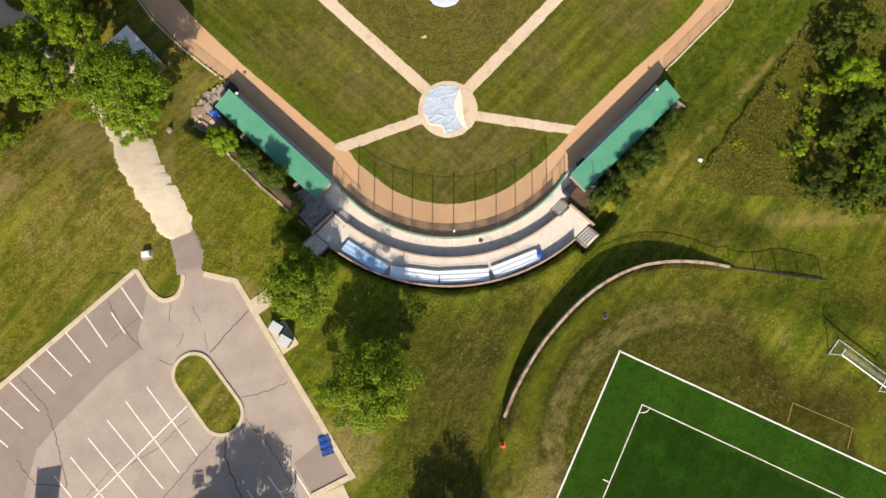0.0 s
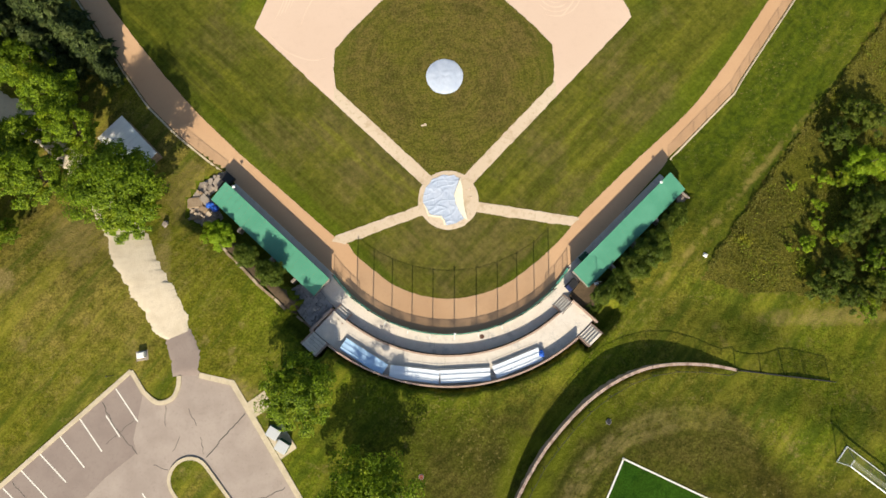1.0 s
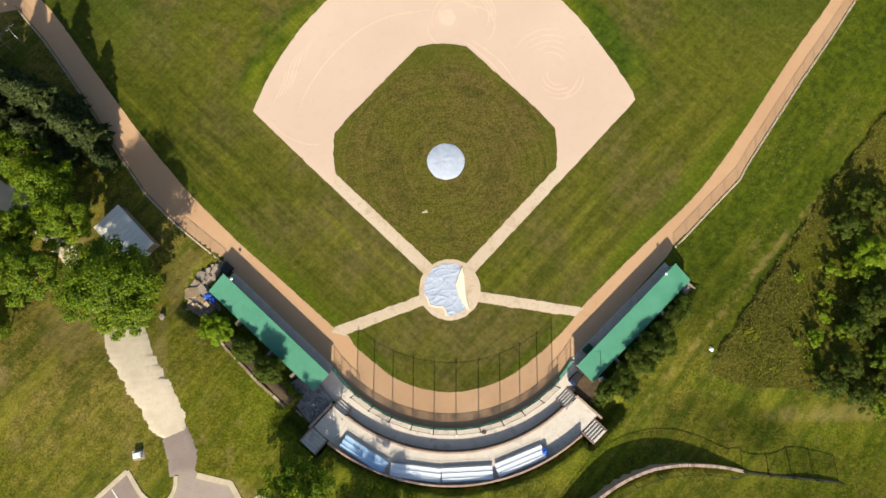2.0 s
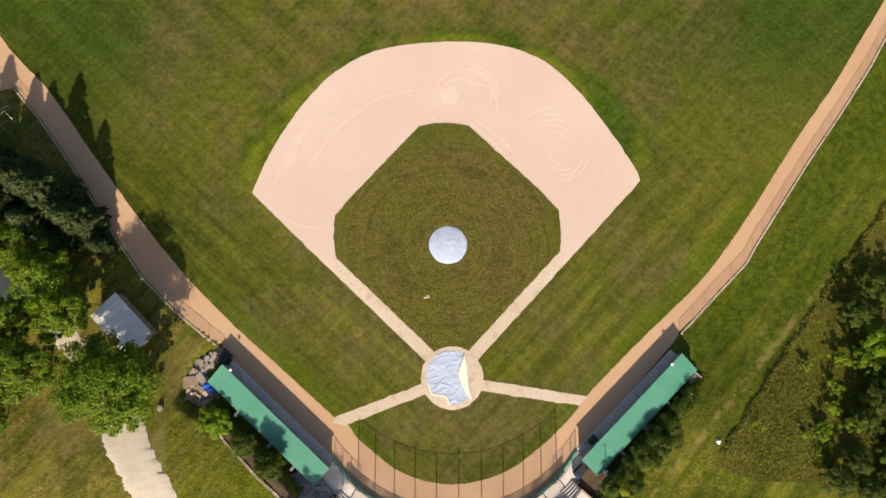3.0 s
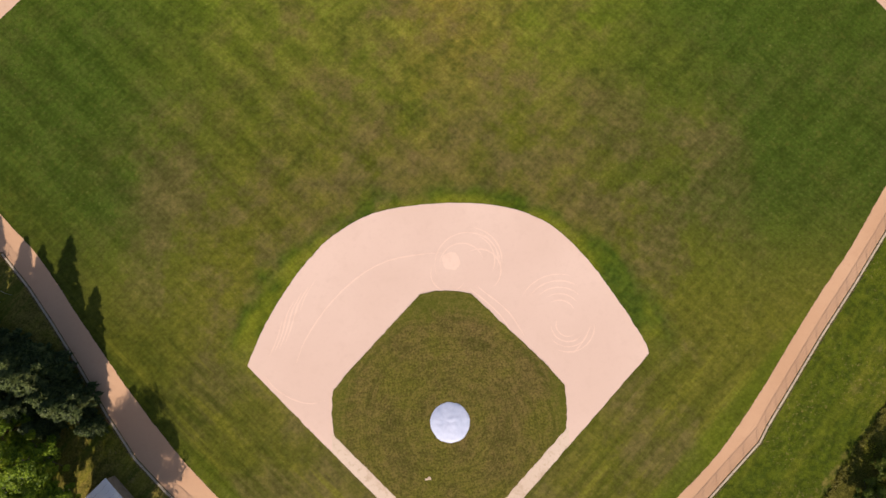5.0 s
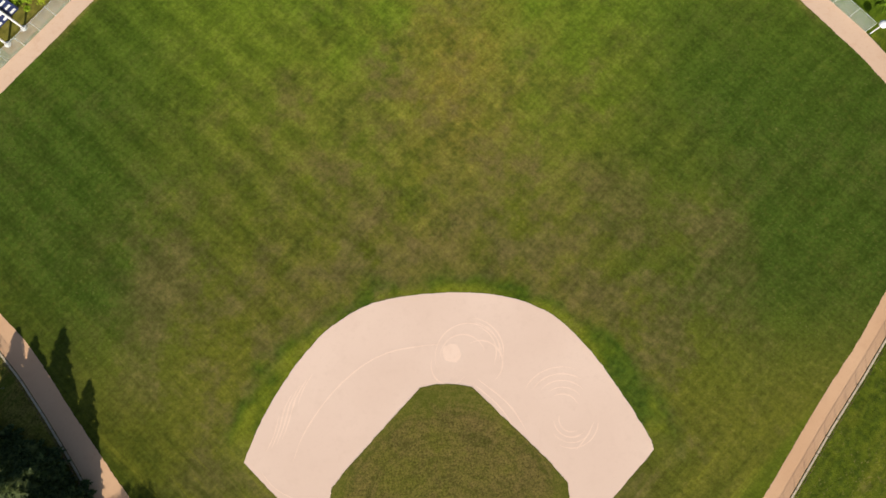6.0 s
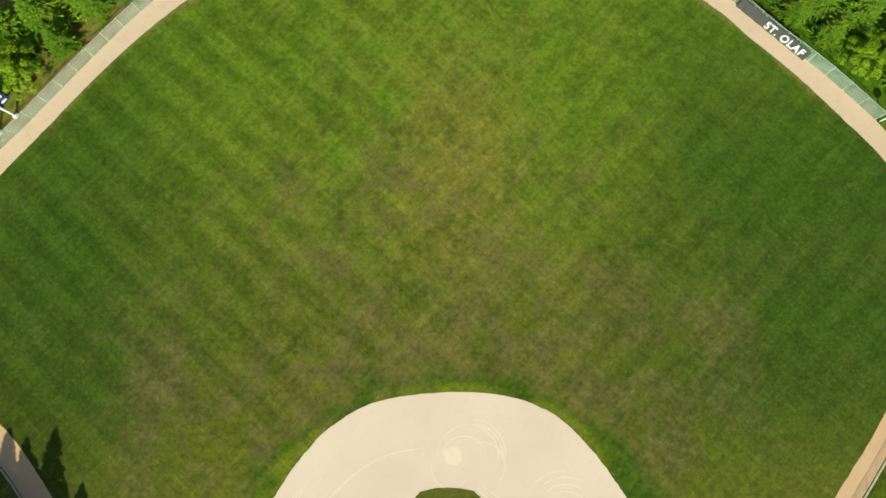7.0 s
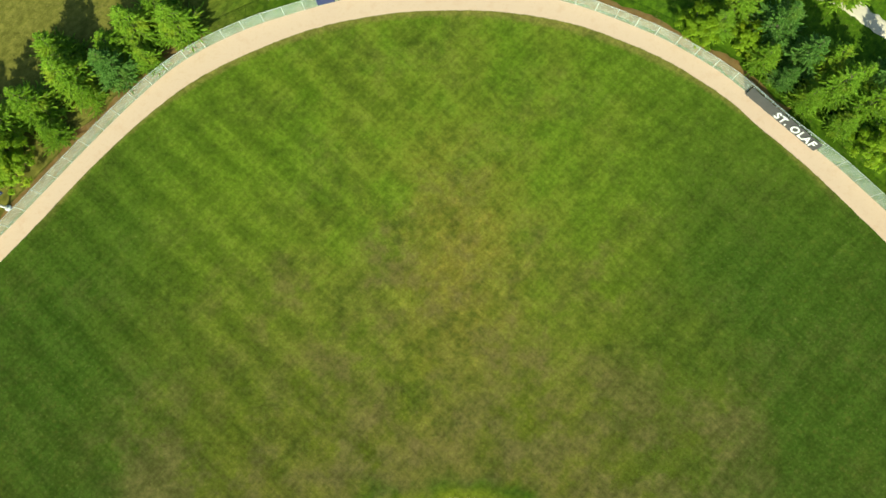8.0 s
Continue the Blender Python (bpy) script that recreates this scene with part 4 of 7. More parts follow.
build_track()
for p in ([(-3.6, -0.5), (-15.7, -4.55), (-16.2, -5.3), (-14.5, -5.8), (-3.3, -1.9)], [(3.7, -0.3), (17.5, -2.9), (18.1, -3.2), (16.7, -4.1), (13.0, -3.5), (3.6, -1.8)]):
    structure(Geo().slab(ragged(p, 0.2, 0.13), -0.05, 0.030).ob("side_path", MAT["path"]), "worn dirt path from home plate to the dugout", "dirt path")

# pitcher's mound under its cover
def dome(name, r, h, mat, label, folds=0.0, cy=18.1, z0=0.05, rag=0.0):
    g, n, k = Geo(), 48, 12
    vs, fs = [(0, cy, z0 + h)], []
    for j in range(1, k + 1):
        for i in range(n):
            a = 2 * math.pi * i / n
            rr = r * j / k * (1 + rag * noise.noise(Vector((math.cos(a) * 2, math.sin(a) * 2, 4))) * (j / k))
            z = z0 + h * (1 - (j / k) ** 2) + folds * abs(noise.noise(Vector((rr * math.cos(a) * 1.1, rr * math.sin(a) * 1.1, 6)))) * (1 if j < k else 0.2)
            vs.append((rr * math.cos(a), cy + rr * math.sin(a), z))
    fs += [(0, 1 + i, 1 + (i + 1) % n) for i in range(n)]
    for j in range(k - 1):
        fs += [(1 + j * n + i, 1 + (j + 1) * n + i, 1 + (j + 1) * n + (i + 1) % n, 1 + j * n + (i + 1) % n) for i in range(n)]
    return g.add(vs, fs).ob(name, mat, None, label, True)


structure(dome("pitchers_mound", 2.5, 0.24, MAT["path"], "low dirt pitcher's mound", 0.0), "", "mound")
cover = thing("mound_tarp", "grey-blue round tarpaulin spread over the pitcher's mound", "tarp")
dome("sheet", 2.66, 0.27, MAT["tarp"], "", 0.10, 18.1, 0.075, 0.05).parent = cover
for k in range(14):
    a = 2 * math.pi * (k + 0.3) / 14
    Geo().tube((2.55 * math.cos(a), 18.1 + 2.5 * math.sin(a), 0.08), (2.55 * math.cos(a), 18.1 + 2.5 * math.sin(a), 0.16), 0.06, 0.05, 6).ob("weight", MAT["white"], cover)


def home_tarp():
    """A creased sheet over home plate, its far edge folded back to show the pale underside."""
    t = thing("home_plate_tarp", "creased grey-blue tarpaulin over home plate, one edge folded back", "tarp")
    edge = [(-3.55, 0.6), (-3.1, 2.0), (-2.1, 3.1), (-0.6, 3.65), (0.9, 3.6), (1.75, 3.05), (1.3, 1.9), (0.9, 0.7), (1.1, -0.6), (1.6, -1.7), (2.2, -2.7), (1.2, -3.3), (0.3, -3.5), (-0.45, -3.65),
            (-0.6, -2.9), (-1.1, -2.3), (-1.9, -2.2), (-2.7, -2.0), (-3.0, -1.2), (-3.6, -0.3)]
    edge = ragged(edge, 0.35, 0.10, 21)
    xs = np.arange(-3.9, 2.6, 0.09)
    g = Geo()
    index = {}

    def z(x, y):
        a = noise.noise(Vector((x * 0.35 + y * 0.55, y * 0.9 - x * 0.35, 2)))
        b = noise.noise(Vector((x * 0.9 - y * 0.3, y * 0.4 + x * 0.5, 8)))
        crease = max(0, 1 - abs(a) * 9) * 0.10 + max(0, 1 - abs(b) * 10) * 0.07
        return 0.075 + crease * (0.5 + 0.5 * noise.noise(Vector((x * 0.6, y * 0.6, 1)))) + 0.03 * abs(noise.noise(Vector((x * 1.5, y * 1.5, 3))))

    vs, fs = [], []
    gx, gy = np.meshgrid(xs, np.arange(-3.9, 3.9, 0.09))
    ok = inside(edge, gx.ravel(), gy.ravel()).reshape(gx.shape)
    for j in range(gx.shape[0]):
        for i in range(gx.shape[1]):
            if ok[j, i]:
                index[j, i] = len(vs)
                vs.append((gx[j, i], gy[j, i], z(gx[j, i], gy[j, i])))
    for (j, i), a in index.items():
        q = [(j, i), (j, i + 1), (j + 1, i + 1), (j + 1, i)]
        if all(c in index for c in q):
            fs.append(tuple(index[c] for c in q))
    g.add(vs, fs).ob("sheet", MAT["tarp"], t, "", True)
    fold = [(1.78, 3.1), (2.0, 1.6), (2.05, 0.2), (2.2, -1.3), (2.55, -2.9), (2.2, -2.75), (1.55, -1.7), (1.05, -0.6), (0.8, 0.7), (1.25, 1.9)]
    Geo().slab(ragged(fold, 0.4, 0.05, 4), 0.09, 0.24).ob("folded_edge", MAT["tarp_back"], t, "cream underside of the sheet")
    lip = [(-3.62, -0.2), (-3.0, -1.15), (-2.75, -1.95), (-2.0, -2.15), (-1.1, -2.22), (-0.62, -2.8), (-0.5, -3.6), (-0.72, -3.5), (-0.82, -2.85), (-1.2, -2.42), (-2.0, -2.36), (-2.9, -2.15), (-3.2, -1.2)]
    Geo().slab(lip, 0.07, 0.13).ob("turned_hem", MAT["tarp_back"], t, "cream underside of the sheet")
    for x, y in ((3.0, 1.5), (3.1, 0.3)):
        structure(Geo().ball((x, y, 0.06), 0.14, 0.14, 0.09, 8, 5, 0.3, 2).ob("clod", MAT["skin_light"]), "small clod of dirt", "clod")


home_tarp()
bare = thing("mound_board", "small tan wooden board lying on the infield grass", "board")
Geo().box(pose(-3.15, 10.9, 0.05, 0, 0, 6), 0.8, 0.22, 0.05, 0.01).ob("plank", MAT["path"], bare)
Geo().box(pose(-3.0, 11.12, 0.05, 0, 0, 14), 0.35, 0.14, 0.04, 0.01).ob("offcut", MAT["path"], bare)


# ---- grandstand: two curved concrete terraces cut into the bank ----
def sector(g, r0, r1, a0, a1, low, high, n=48):
    inner, outer = arc(*BOWL, r0, a0, a1, n), arc(*BOWL, r1, a0, a1, n)
    k = n + 1
    vs = [(x, y, z) for ring, z in ((inner, high), (outer, high), (inner, low), (outer, low)) for x, y in ring]
    fs = []
    for i in range(n):
        fs += [(i, k + i, k + i + 1, i + 1), (2 * k + i, i, i + 1, 2 * k + i + 1), (k + i, 3 * k + i, 3 * k + i + 1, k + i + 1)]
    fs += [(0, 2 * k, 3 * k, k), (n, k + n, 3 * k + n, 2 * k + n)]
    return g.add(vs, fs)


LOW, HIGH, LAWN = 0.22, 1.08, 1.95


def terrace_bays(name, r0, r1, a0, a1, n, high, low, label):
    """A terrace poured in bays, with open joints between them."""
    for k in range(n):
        w = (a1 - a0) / n
        gap = math.degrees(0.005 / r0)
        o = sector(Geo(), r0, r1, a0 + k * w + gap, a0 + (k + 1) * w - gap, low, high + 0.004 * (k % 3), 6).ob(name, MAT["concrete"])
        structure(o, label, "concrete terrace")


terrace_bays("lower_terrace", 19.5, 22.0, 214, 326, 16, LOW, -0.3, "sunlit cream concrete walkway behind the backstop")
terrace_bays("upper_terrace", 22.32, 26.0, 225, 316, 13, HIGH, -0.3, "cream concrete upper terrace carrying the bleachers")
structure(sector(Geo(), 22.12, 22.34, 230.5, 310.2, -0.3, HIGH + 0.06).ob("riser_wall", MAT["block"]), "low brownish block wall between the two terraces", "wall")
structure(sector(Geo(), 26.0, 26.22, 231.0, 308.9, 0.3, LAWN + 0.06).ob("bank_wall", MAT["block"]), "brownish block wall behind the bleachers", "wall")


def stairs(name, ang, r0, r1, z0, z1, width, n, label, mat):
    t = thing(name, label, "stairs")
    c, s = math.cos(radians(ang)), math.sin(radians(ang))
    for k in range(n):
        r = r0 + (r1 - r0) * (k + 0.5) / n
        m = Matrix.Translation((BOWL[0] + r * c, BOWL[1] + r * s, -0.2)) @ Matrix.Rotation(radians(ang), 4, "Z")
        Geo().box(m, (r1 - r0) / n - 0.012, width, z0 + (z1 - z0) * (k + 1) / n + 0.2, 0.02).ob("step", MAT[mat], t)
    for side in (-1, 1):
        m = Matrix.Translation((BOWL[0], BOWL[1], 0)) @ Matrix.Rotation(radians(ang), 4, "Z")
        a = m @ Vector((r0 - 0.1, side * (width / 2 + 0.12), 0))
        b = m @ Vector((r1, side * (width / 2 + 0.12), 0))
        Geo().wall([(a.x, a.y), (b.x, b.y)], 0.22, -0.2, [z0 + 0.12, z1 + 0.08]).ob("cheek_wall", MAT["block"], t, "brownish block side wall")


stairs("stairs", 313.4, 21.0, 22.6, LOW, HIGH, 1.75, 5, "five pale concrete steps between the terraces", "concrete")
stairs("stairs", 312.2, 26.1, 27.9, HIGH, LAWN, 2.1, 5, "five pale concrete steps up to the lawn", "concrete")
stairs("stairs", 227.6, 21.2, 22.9, LOW, HIGH, 1.75, 5, "five shaded concrete steps between the terraces", "concrete")
stairs("stairs", 227.6, 26.1, 28.2, HIGH, LAWN, 2.3, 5, "five shaded concrete steps up to the lawn", "concrete")
structure(sector(Geo(), 22.3, 26.6, 316.0, 316.6, -0.2, 1.45, 4).ob("side_wall", MAT["block"]), "brownish block wall beside the terrace", "wall")
structure(sector(Geo(), 22.3, 26.4, 223.8, 224.6, -0.2, 1.45, 4).ob("side_wall", MAT["block"]), "dark block wall beside the terrace", "wall")


def bleacher(m, length, label, plank="alu"):
    """Three rows of planks on sloping end frames."""
    t = thing("bleacher", label, "bleacher", "bleachers on the terrace", m)
    for k in range(3):
        y = 0.62 - 0.62 * k
        h = 0.32 + 0.09 * k
        Geo().box(pose(0, y, h), length, 0.44, 0.05, 0.012).ob("seat_plank", MAT[plank], t)
        if k:
            Geo().box(pose(0, y + 0.31, h - 0.06), length, 0.20, 0.04, 0.01).ob("foot_plank", MAT[plank], t)
    for k in range(4):
        x = (k / 3 - 0.5) * (length - 0.5)
        g = Geo()
        for j in range(3):
            g.tube((x, 0.62 - 0.62 * j, 0), (x, 0.62 - 0.62 * j, 0.32 + 0.09 * j), 0.03, n=6)
        g.tube((x, 0.8, 0.04), (x, -0.8, 0.04), 0.03, n=6).tube((x, 0.7, 0.24), (x, -0.7, 0.44), 0.03, n=6)
        g.ob("support_frame", MAT["steel"], t)
        Geo().tube((x, 1.0, 0), (x, 1.0, 0.40), 0.018, n=6).ob("rail_post", MAT["steel"], t)
    for h in (0.22, 0.40):
        Geo().tube((-length / 2, 1.0, h), (length / 2, 1.0, h), 0.018, n=6).ob("guard_rail", MAT["steel"], t)
    return t


for cx, cy, dx, dy, lab in ((-11.80, -21.05, 5.4, -3.6, "aluminium bleacher in dappled tree shade, sky tint in its plank colour"), (-5.2, -23.5, 6.4, -0.95, "pale blue and white aluminium bleacher with three rows"),
                            (1.45, -23.85, 6.5, 0.15, "bright white aluminium bleacher with three rows"), (8.35, -22.45, 6.05, 2.2, "bright white aluminium bleacher with three rows")):
    bleacher(Matrix.Translation((cx, cy, HIGH + 0.01)) @ Matrix.Rotation(math.atan2(dy, dx), 4, "Z"), 6.55, lab, "sky_tint_alu" if cx < -10 else "alu")
bag = thing("plastic_bag", "crumpled bright blue plastic bag on the bleacher's end", "bag")
Geo().ball((11.55, -21.3, HIGH + 0.45), 0.38, 0.45, 0.36, 10, 7, 0.35, 4).ob("sack", MAT["blue"], bag)
Geo().ball((11.8, -21.65, HIGH + 0.5), 0.16, 0.12, 0.2, 8, 5, 0.5, 5).ob("knot", MAT["blue"], bag)
drain = thing("drain_cover", "dark round drain cover in the walkway", "drain cover")
Geo().tube((3.9, -18.75 - 0.15, LOW + 0.005), (3.9, -18.9, LOW + 0.025), 0.33, 0.31, 16).ob("grate", MAT["rust"], drain)

# ---- backstop ----
pole_x = (-12.9, -10.7, -8.2, -5.5, -2.7, 0.2, 3.2, 6.1, 8.8, 11.2, 13.3)
poles = [(x, BOWL[1] - math.sqrt(19.3 ** 2 - x * x)) for x in pole_x]
NET_TOP = 5.15
back = thing("backstop", "tall backstop with fine black netting, poles blackened to match their shadows", "backstop")
# shadow tone put into the poles' colour, so pole and shadow read together
for x, y in poles:
    Geo().tube((x, y, 0), (x, y, NET_TOP + 0.1), 0.065, 0.06, 10).ob("pole", MAT["dark"], back)
    Geo().ball((x, y, NET_TOP + 0.12), 0.09, 0.09, 0.05, 8, 4).ob("pole_cap", MAT["dark"], back)
for (ax, ay), (bx, by) in zip(poles, poles[1:]):
    Geo().add([(ax, ay, 1.14), (bx, by, 1.14), (bx, by, NET_TOP), (ax, ay, NET_TOP)], [(0, 1, 2, 3)]).ob("net_panel", MAT["net"], back)
    Geo().tube((ax, ay, NET_TOP), (bx, by, NET_TOP), 0.025, n=6).ob("top_cable", MAT["dark"], back)
box = thing("speaker_box", "small white box on top of the middle backstop pole", "speaker box")
Geo().box(pose(0.2, poles[5][1], NET_TOP + 0.12), 0.26, 0.24, 0.2, 0.04).ob("housing", MAT["white"], box)
Geo().box(pose(0.2, poles[5][1] + 0.125, NET_TOP + 0.14), 0.2, 0.02, 0.14, 0.01).ob("grille", MAT["dark"], box)
low_wall = thing("backstop_wall", "low dark concrete wall with a green vinyl top and brown chain-link", "low wall")
ARCW = arc(*BOWL, 19.35, 223, 317, 60)
Geo().wall(ARCW, 0.20, -0.1, 0.42).ob("wall_body", MAT["concrete_dark"], low_wall)
for k in range(15):
    Geo().wall(ARCW[4 * k:4 * k + 5], 0.22, 0.422, 0.50).ob("top_pad", MAT["green_pad"], low_wall)

for a, b in zip(ARCW[::4], ARCW[4::4]):
    Geo().add([(*a, 0.50), (*b, 0.50), (*b, 1.18), (*a, 1.18)], [(0, 1, 2, 3)]).ob("wire_panel", MAT["wire_dense"], low_wall)
    Geo().tube((*a, 1.18), (*b, 1.18), 0.025, n=6, cap=False).ob("top_rail", MAT["rust"], low_wall)
    Geo().tube((*a, 0.40), (*a, 1.20), 0.022, n=6).ob("post", MAT["rust"], low_wall)

for x, y in ((-5.82, -17.28), (-2.93, -17.83), (0.19, -17.84), (3.25, -17.78), (6.33, -16.95), (-8.62, -15.97)):
    k = Vector((x - BOWL[0], y - BOWL[1])).normalized()
    strut = thing("wall_brace", "short white brace against the backstop wall", "brace", "braces of the backstop wall")
    Geo().tube((BOWL[0] + k.x * 19.55, BOWL[1] + k.y * 19.5, 0.48), (BOWL[0] + k.x * 20.0, BOWL[1] + k.y * 20.0, LOW), 0.05, n=6).ob("strut", MAT["white"], strut)
    Geo().box(pose(BOWL[0] + k.x * 20.0, BOWL[1] + k.y * 20.0, LOW), 0.16, 0.16, 0.05, 0.01).ob("foot_plate", MAT["white"], strut)


def link_fence(name, line, height, label, posts, wire, rail, spacing=2.9, base=None, group="", thick=1.0):
    """Posts, a top rail and wire panels along a line."""
    t = thing(name, label, "fence", group)
    dense, line, run = lerp_line(line, 0.25), [tuple(line[0])], 0.0
    for p, q in zip(dense, dense[1:]):  # even spacing along the line
        run += math.hypot(q[0] - p[0], q[1] - p[1])
        if run >= spacing:
            line.append(q)
            run = 0.0
    if run > 0.4:
        line.append(tuple(dense[-1]))
    z = [ground_at(x, y) if base is None else base for x, y in line]
    for (x, y), h in zip(line, z):
        Geo().tube((x, y, h - 0.1), (x, y, h + height + 0.03), 0.042 * thick, n=8).ob("post", MAT[posts], t)
    for i in range(len(line) - 1):
        (ax, ay), (bx, by) = line[i], line[i + 1]
        Geo().tube((ax, ay, z[i] + height), (bx, by, z[i + 1] + height), 0.03 * thick, n=6, cap=False).ob("top_rail", MAT[rail], t)
        Geo().add([(ax, ay, z[i] + 0.03), (bx, by, z[i + 1] + 0.03), (bx, by, z[i + 1] + height - 0.02), (ax, ay, z[i] + height - 0.02)], [(0, 1, 2, 3)]).ob("wire_panel", MAT[wire], t)
    return t


for a0, a1 in ((214.5, 229.5), (311.5, 325.5)):
    link_fence("chain_link_fence", arc(*BOWL, 19.35, a0, a1, 3), 1.75, "brown-posted chain-link fence with a green pad at its foot", "rust", "wire_brown", "rust", 1.6, 0.0)
    structure(Geo().wall(arc(*BOWL, 19.4, a0, a1, 8), 0.30, -0.1, 0.34).ob("fence_kerb", MAT["green_pad"]), "low green padded kerb under the fence", "kerb")

# ---- dugouts ----
def dugout(front_a, front_b, label):
    """A long open-fronted shelter; front_a and front_b are the ends of the roof's front edge on the plan, the field on their left."""
    a, b = Vector((*front_a, 0)), Vector((*front_b, 0))
    length = (b - a).length
    ax = (b - a).normalized()
    m = Matrix.Translation(a) @ Matrix.Rotation(math.atan2(ax.y, ax.x), 4, "Z")
    t = thing("dugout", label, "dugout", "dugouts", m)
    L, depth, hf, hb = length, 3.0, 2.42, 1.75
    # floor and field-side apron (y runs to the back when negative)
    for k in range(6):
        Geo().box(pose((k + 0.5) * L / 6, -1.03, -0.15), L / 6 - 0.02, 3.5, 0.24, 0.015).ob("floor_slab", MAT["concrete"], t)
    Geo().box(pose(L / 2, -2.86, -0.3), L, 0.24, hb + 0.1).ob("back_wall", MAT["concrete_dark"], t)
    for x in (0.12, L - 0.12):
        Geo().add([(x - 0.1, -2.74, 0), (x + 0.1, -2.74, 0), (x + 0.1, -0.1, 0), (x - 0.1, -0.1, 0), (x - 0.1, -2.74, hb - 0.05), (x + 0.1, -2.74, hb - 0.05), (x + 0.1, -0.1, hf - 0.16), (x - 0.1, -0.1, hf - 0.16)],
                  [(3, 2, 1, 0), (4, 5, 6, 7), (0, 1, 5, 4), (1, 2, 6, 5), (2, 3, 7, 6), (3, 0, 4, 7)]).ob("side_wall", MAT["concrete_dark"], t)
    for k in range(7):
        x = 0.2 + (L - 0.4) * k / 6
        Geo().tube((x, -0.22, 0.09), (x, -0.22, hf - 0.14), 0.055, n=8).ob("front_post", MAT["steel"], t)
    Geo().tube((0.2, -0.22, 1.0), (L - 0.2, -0.22, 1.0), 0.03, n=6).ob("guard_rail", MAT["steel"], t)
    Geo().box(pose(L / 2, -2.45, 0.45), L - 0.8, 0.34, 0.06, 0.01).ob("player_bench", MAT["wood"], t)
    for k in range(6):
        Geo().box(pose(0.7 + (L - 1.4) * k / 5, -2.45, 0.09), 0.08, 0.3, 0.36).ob("bench_leg", MAT["steel"], t)
    # roof sheets with standing seams
    n = 20
    w = (L + 0.24) / n
    slope = math.atan2(hf - hb, depth)
    roof = Geo().add([(-0.12, 0.0, hf - 0.10), (L + 0.12, 0.0, hf - 0.10), (L + 0.12, -depth, hb - 0.10), (-0.12, -depth, hb - 0.10), (-0.12, 0.0, hf - 0.01), (L + 0.12, 0.0, hf - 0.01), (L + 0.12, -depth, hb - 0.01), (-0.12, -depth, hb - 0.01)],
                     [(0, 1, 2, 3), (7, 6, 5, 4), (1, 0, 4, 5), (2, 1, 5, 6), (3, 2, 6, 7), (0, 3, 7, 4)]).ob("roof_deck", MAT["wood"], t)
    for k in range(n):
        x0, x1 = -0.14 + k * w, -0.14 + (k + 1) * w
        vs, yf, yb = [], 0.03, -depth - 0.03
        for y, h in ((yf, hf), (yb, hb)):
            vs += [(x0, y, h), (x1 - 0.04, y, h), (x1 - 0.04, y, h + 0.014), (x1 - 0.01, y, h + 0.014), (x1 - 0.01, y, h)]
        fs = [(i, 5 + i, 6 + i, i + 1) for i in range(4)]
        Geo().add(vs, fs).ob("roof_sheet", MAT["roof"], roof)
    Geo().box(pose(L / 2, 0.045, hf - 0.16), L + 0.3, 0.03, 0.19).ob("fascia", MAT["roof"], roof)
    return t, m


dug_w, MW = dugout((-30.1, 2.75), (-16.25, -10.65), "long dugout with a green metal roof, bushes behind it")
dug_e, ME = dugout((16.3, -10.55), (30.15, 2.3), "long dugout with a green metal roof and concrete apron")

for line in ([(31.6, 0.5), (33.4, -1.2)], [(33.4, -1.2), (33.1, -2.8)]):
    structure(Geo().wall(line, 0.22, -0.2, 0.9).ob("wing_wall", MAT["rock"]), "low brownish wing wall at the dugout's end", "wall")
structure(Geo().slab([(31.4, 0.2), (33.3, -1.3), (33.0, -2.8), (31.6, -1.6)], -0.2, 0.5).ob("rock_bed", MAT["rock"]), "dark stony bed at the dugout's end", "stone bed")


def roof_lamp(x, y, label):
    t = thing("roof_lamp", label, "lamp", "lamps on the dugout roofs")
    Geo().tube((x, y, 2.3), (x, y, 2.56), 0.05, n=8).ob("stem", MAT["steel"], t)
    Geo().ball((x, y, 2.58), 0.22, 0.22, 0.10, 12, 6).ob("dome", MAT["white"], t, "", True)


roof_lamp(-29.0, 2.15, "round white lamp at the dugout roof's edge")
roof_lamp(28.75, 1.05, "round white lamp at the dugout roof's edge")
arm = thing("camera_mast", "thin dark mast with a white camera box on the dugout roof", "camera mast")
Geo().tube((19.3, -12.3, 1.9), (19.3, -12.3, 4.3), 0.045, n=8).ob("mast", MAT["dark"], arm)
Geo().tube((19.3, -12.3, 4.3), (18.7, -12.2, 4.35), 0.03, n=6).ob("cross_arm", MAT["dark"], arm)
Geo().box(pose(19.25, -12.35, 1.95, 0, 0, 20), 0.55, 0.3, 0.26, 0.04).ob("camera_box", MAT["white"], arm)
bin1 = thing("equipment_box", "dark green plastic equipment box on the dugout apron", "equipment box")
Geo().box(pose(18.2, -8.55, 0.09, 0, 0, 42), 1.2, 0.85, 0.7, 0.06).ob("body", MAT["dark_green"], bin1)
Geo().box(pose(18.2, -8.55, 0.80, 0, 0, 42), 1.26, 0.9, 0.08, 0.03).ob("lid", MAT["dark_green"], bin1)
cart = thing("black_cart", "black wheeled equipment cart beside the dugout", "cart")
Geo().box(pose(16.25, -12.35, LOW + 0.22, 0, 0, 42), 1.7, 1.05, 0.7, 0.08).ob("body", MAT["dark"], cart)
Geo().box(pose(15.75, -12.85, LOW + 0.92, 0, 0, 42), 0.5, 0.95, 0.06, 0.02).ob("lid", MAT["navy"], cart)
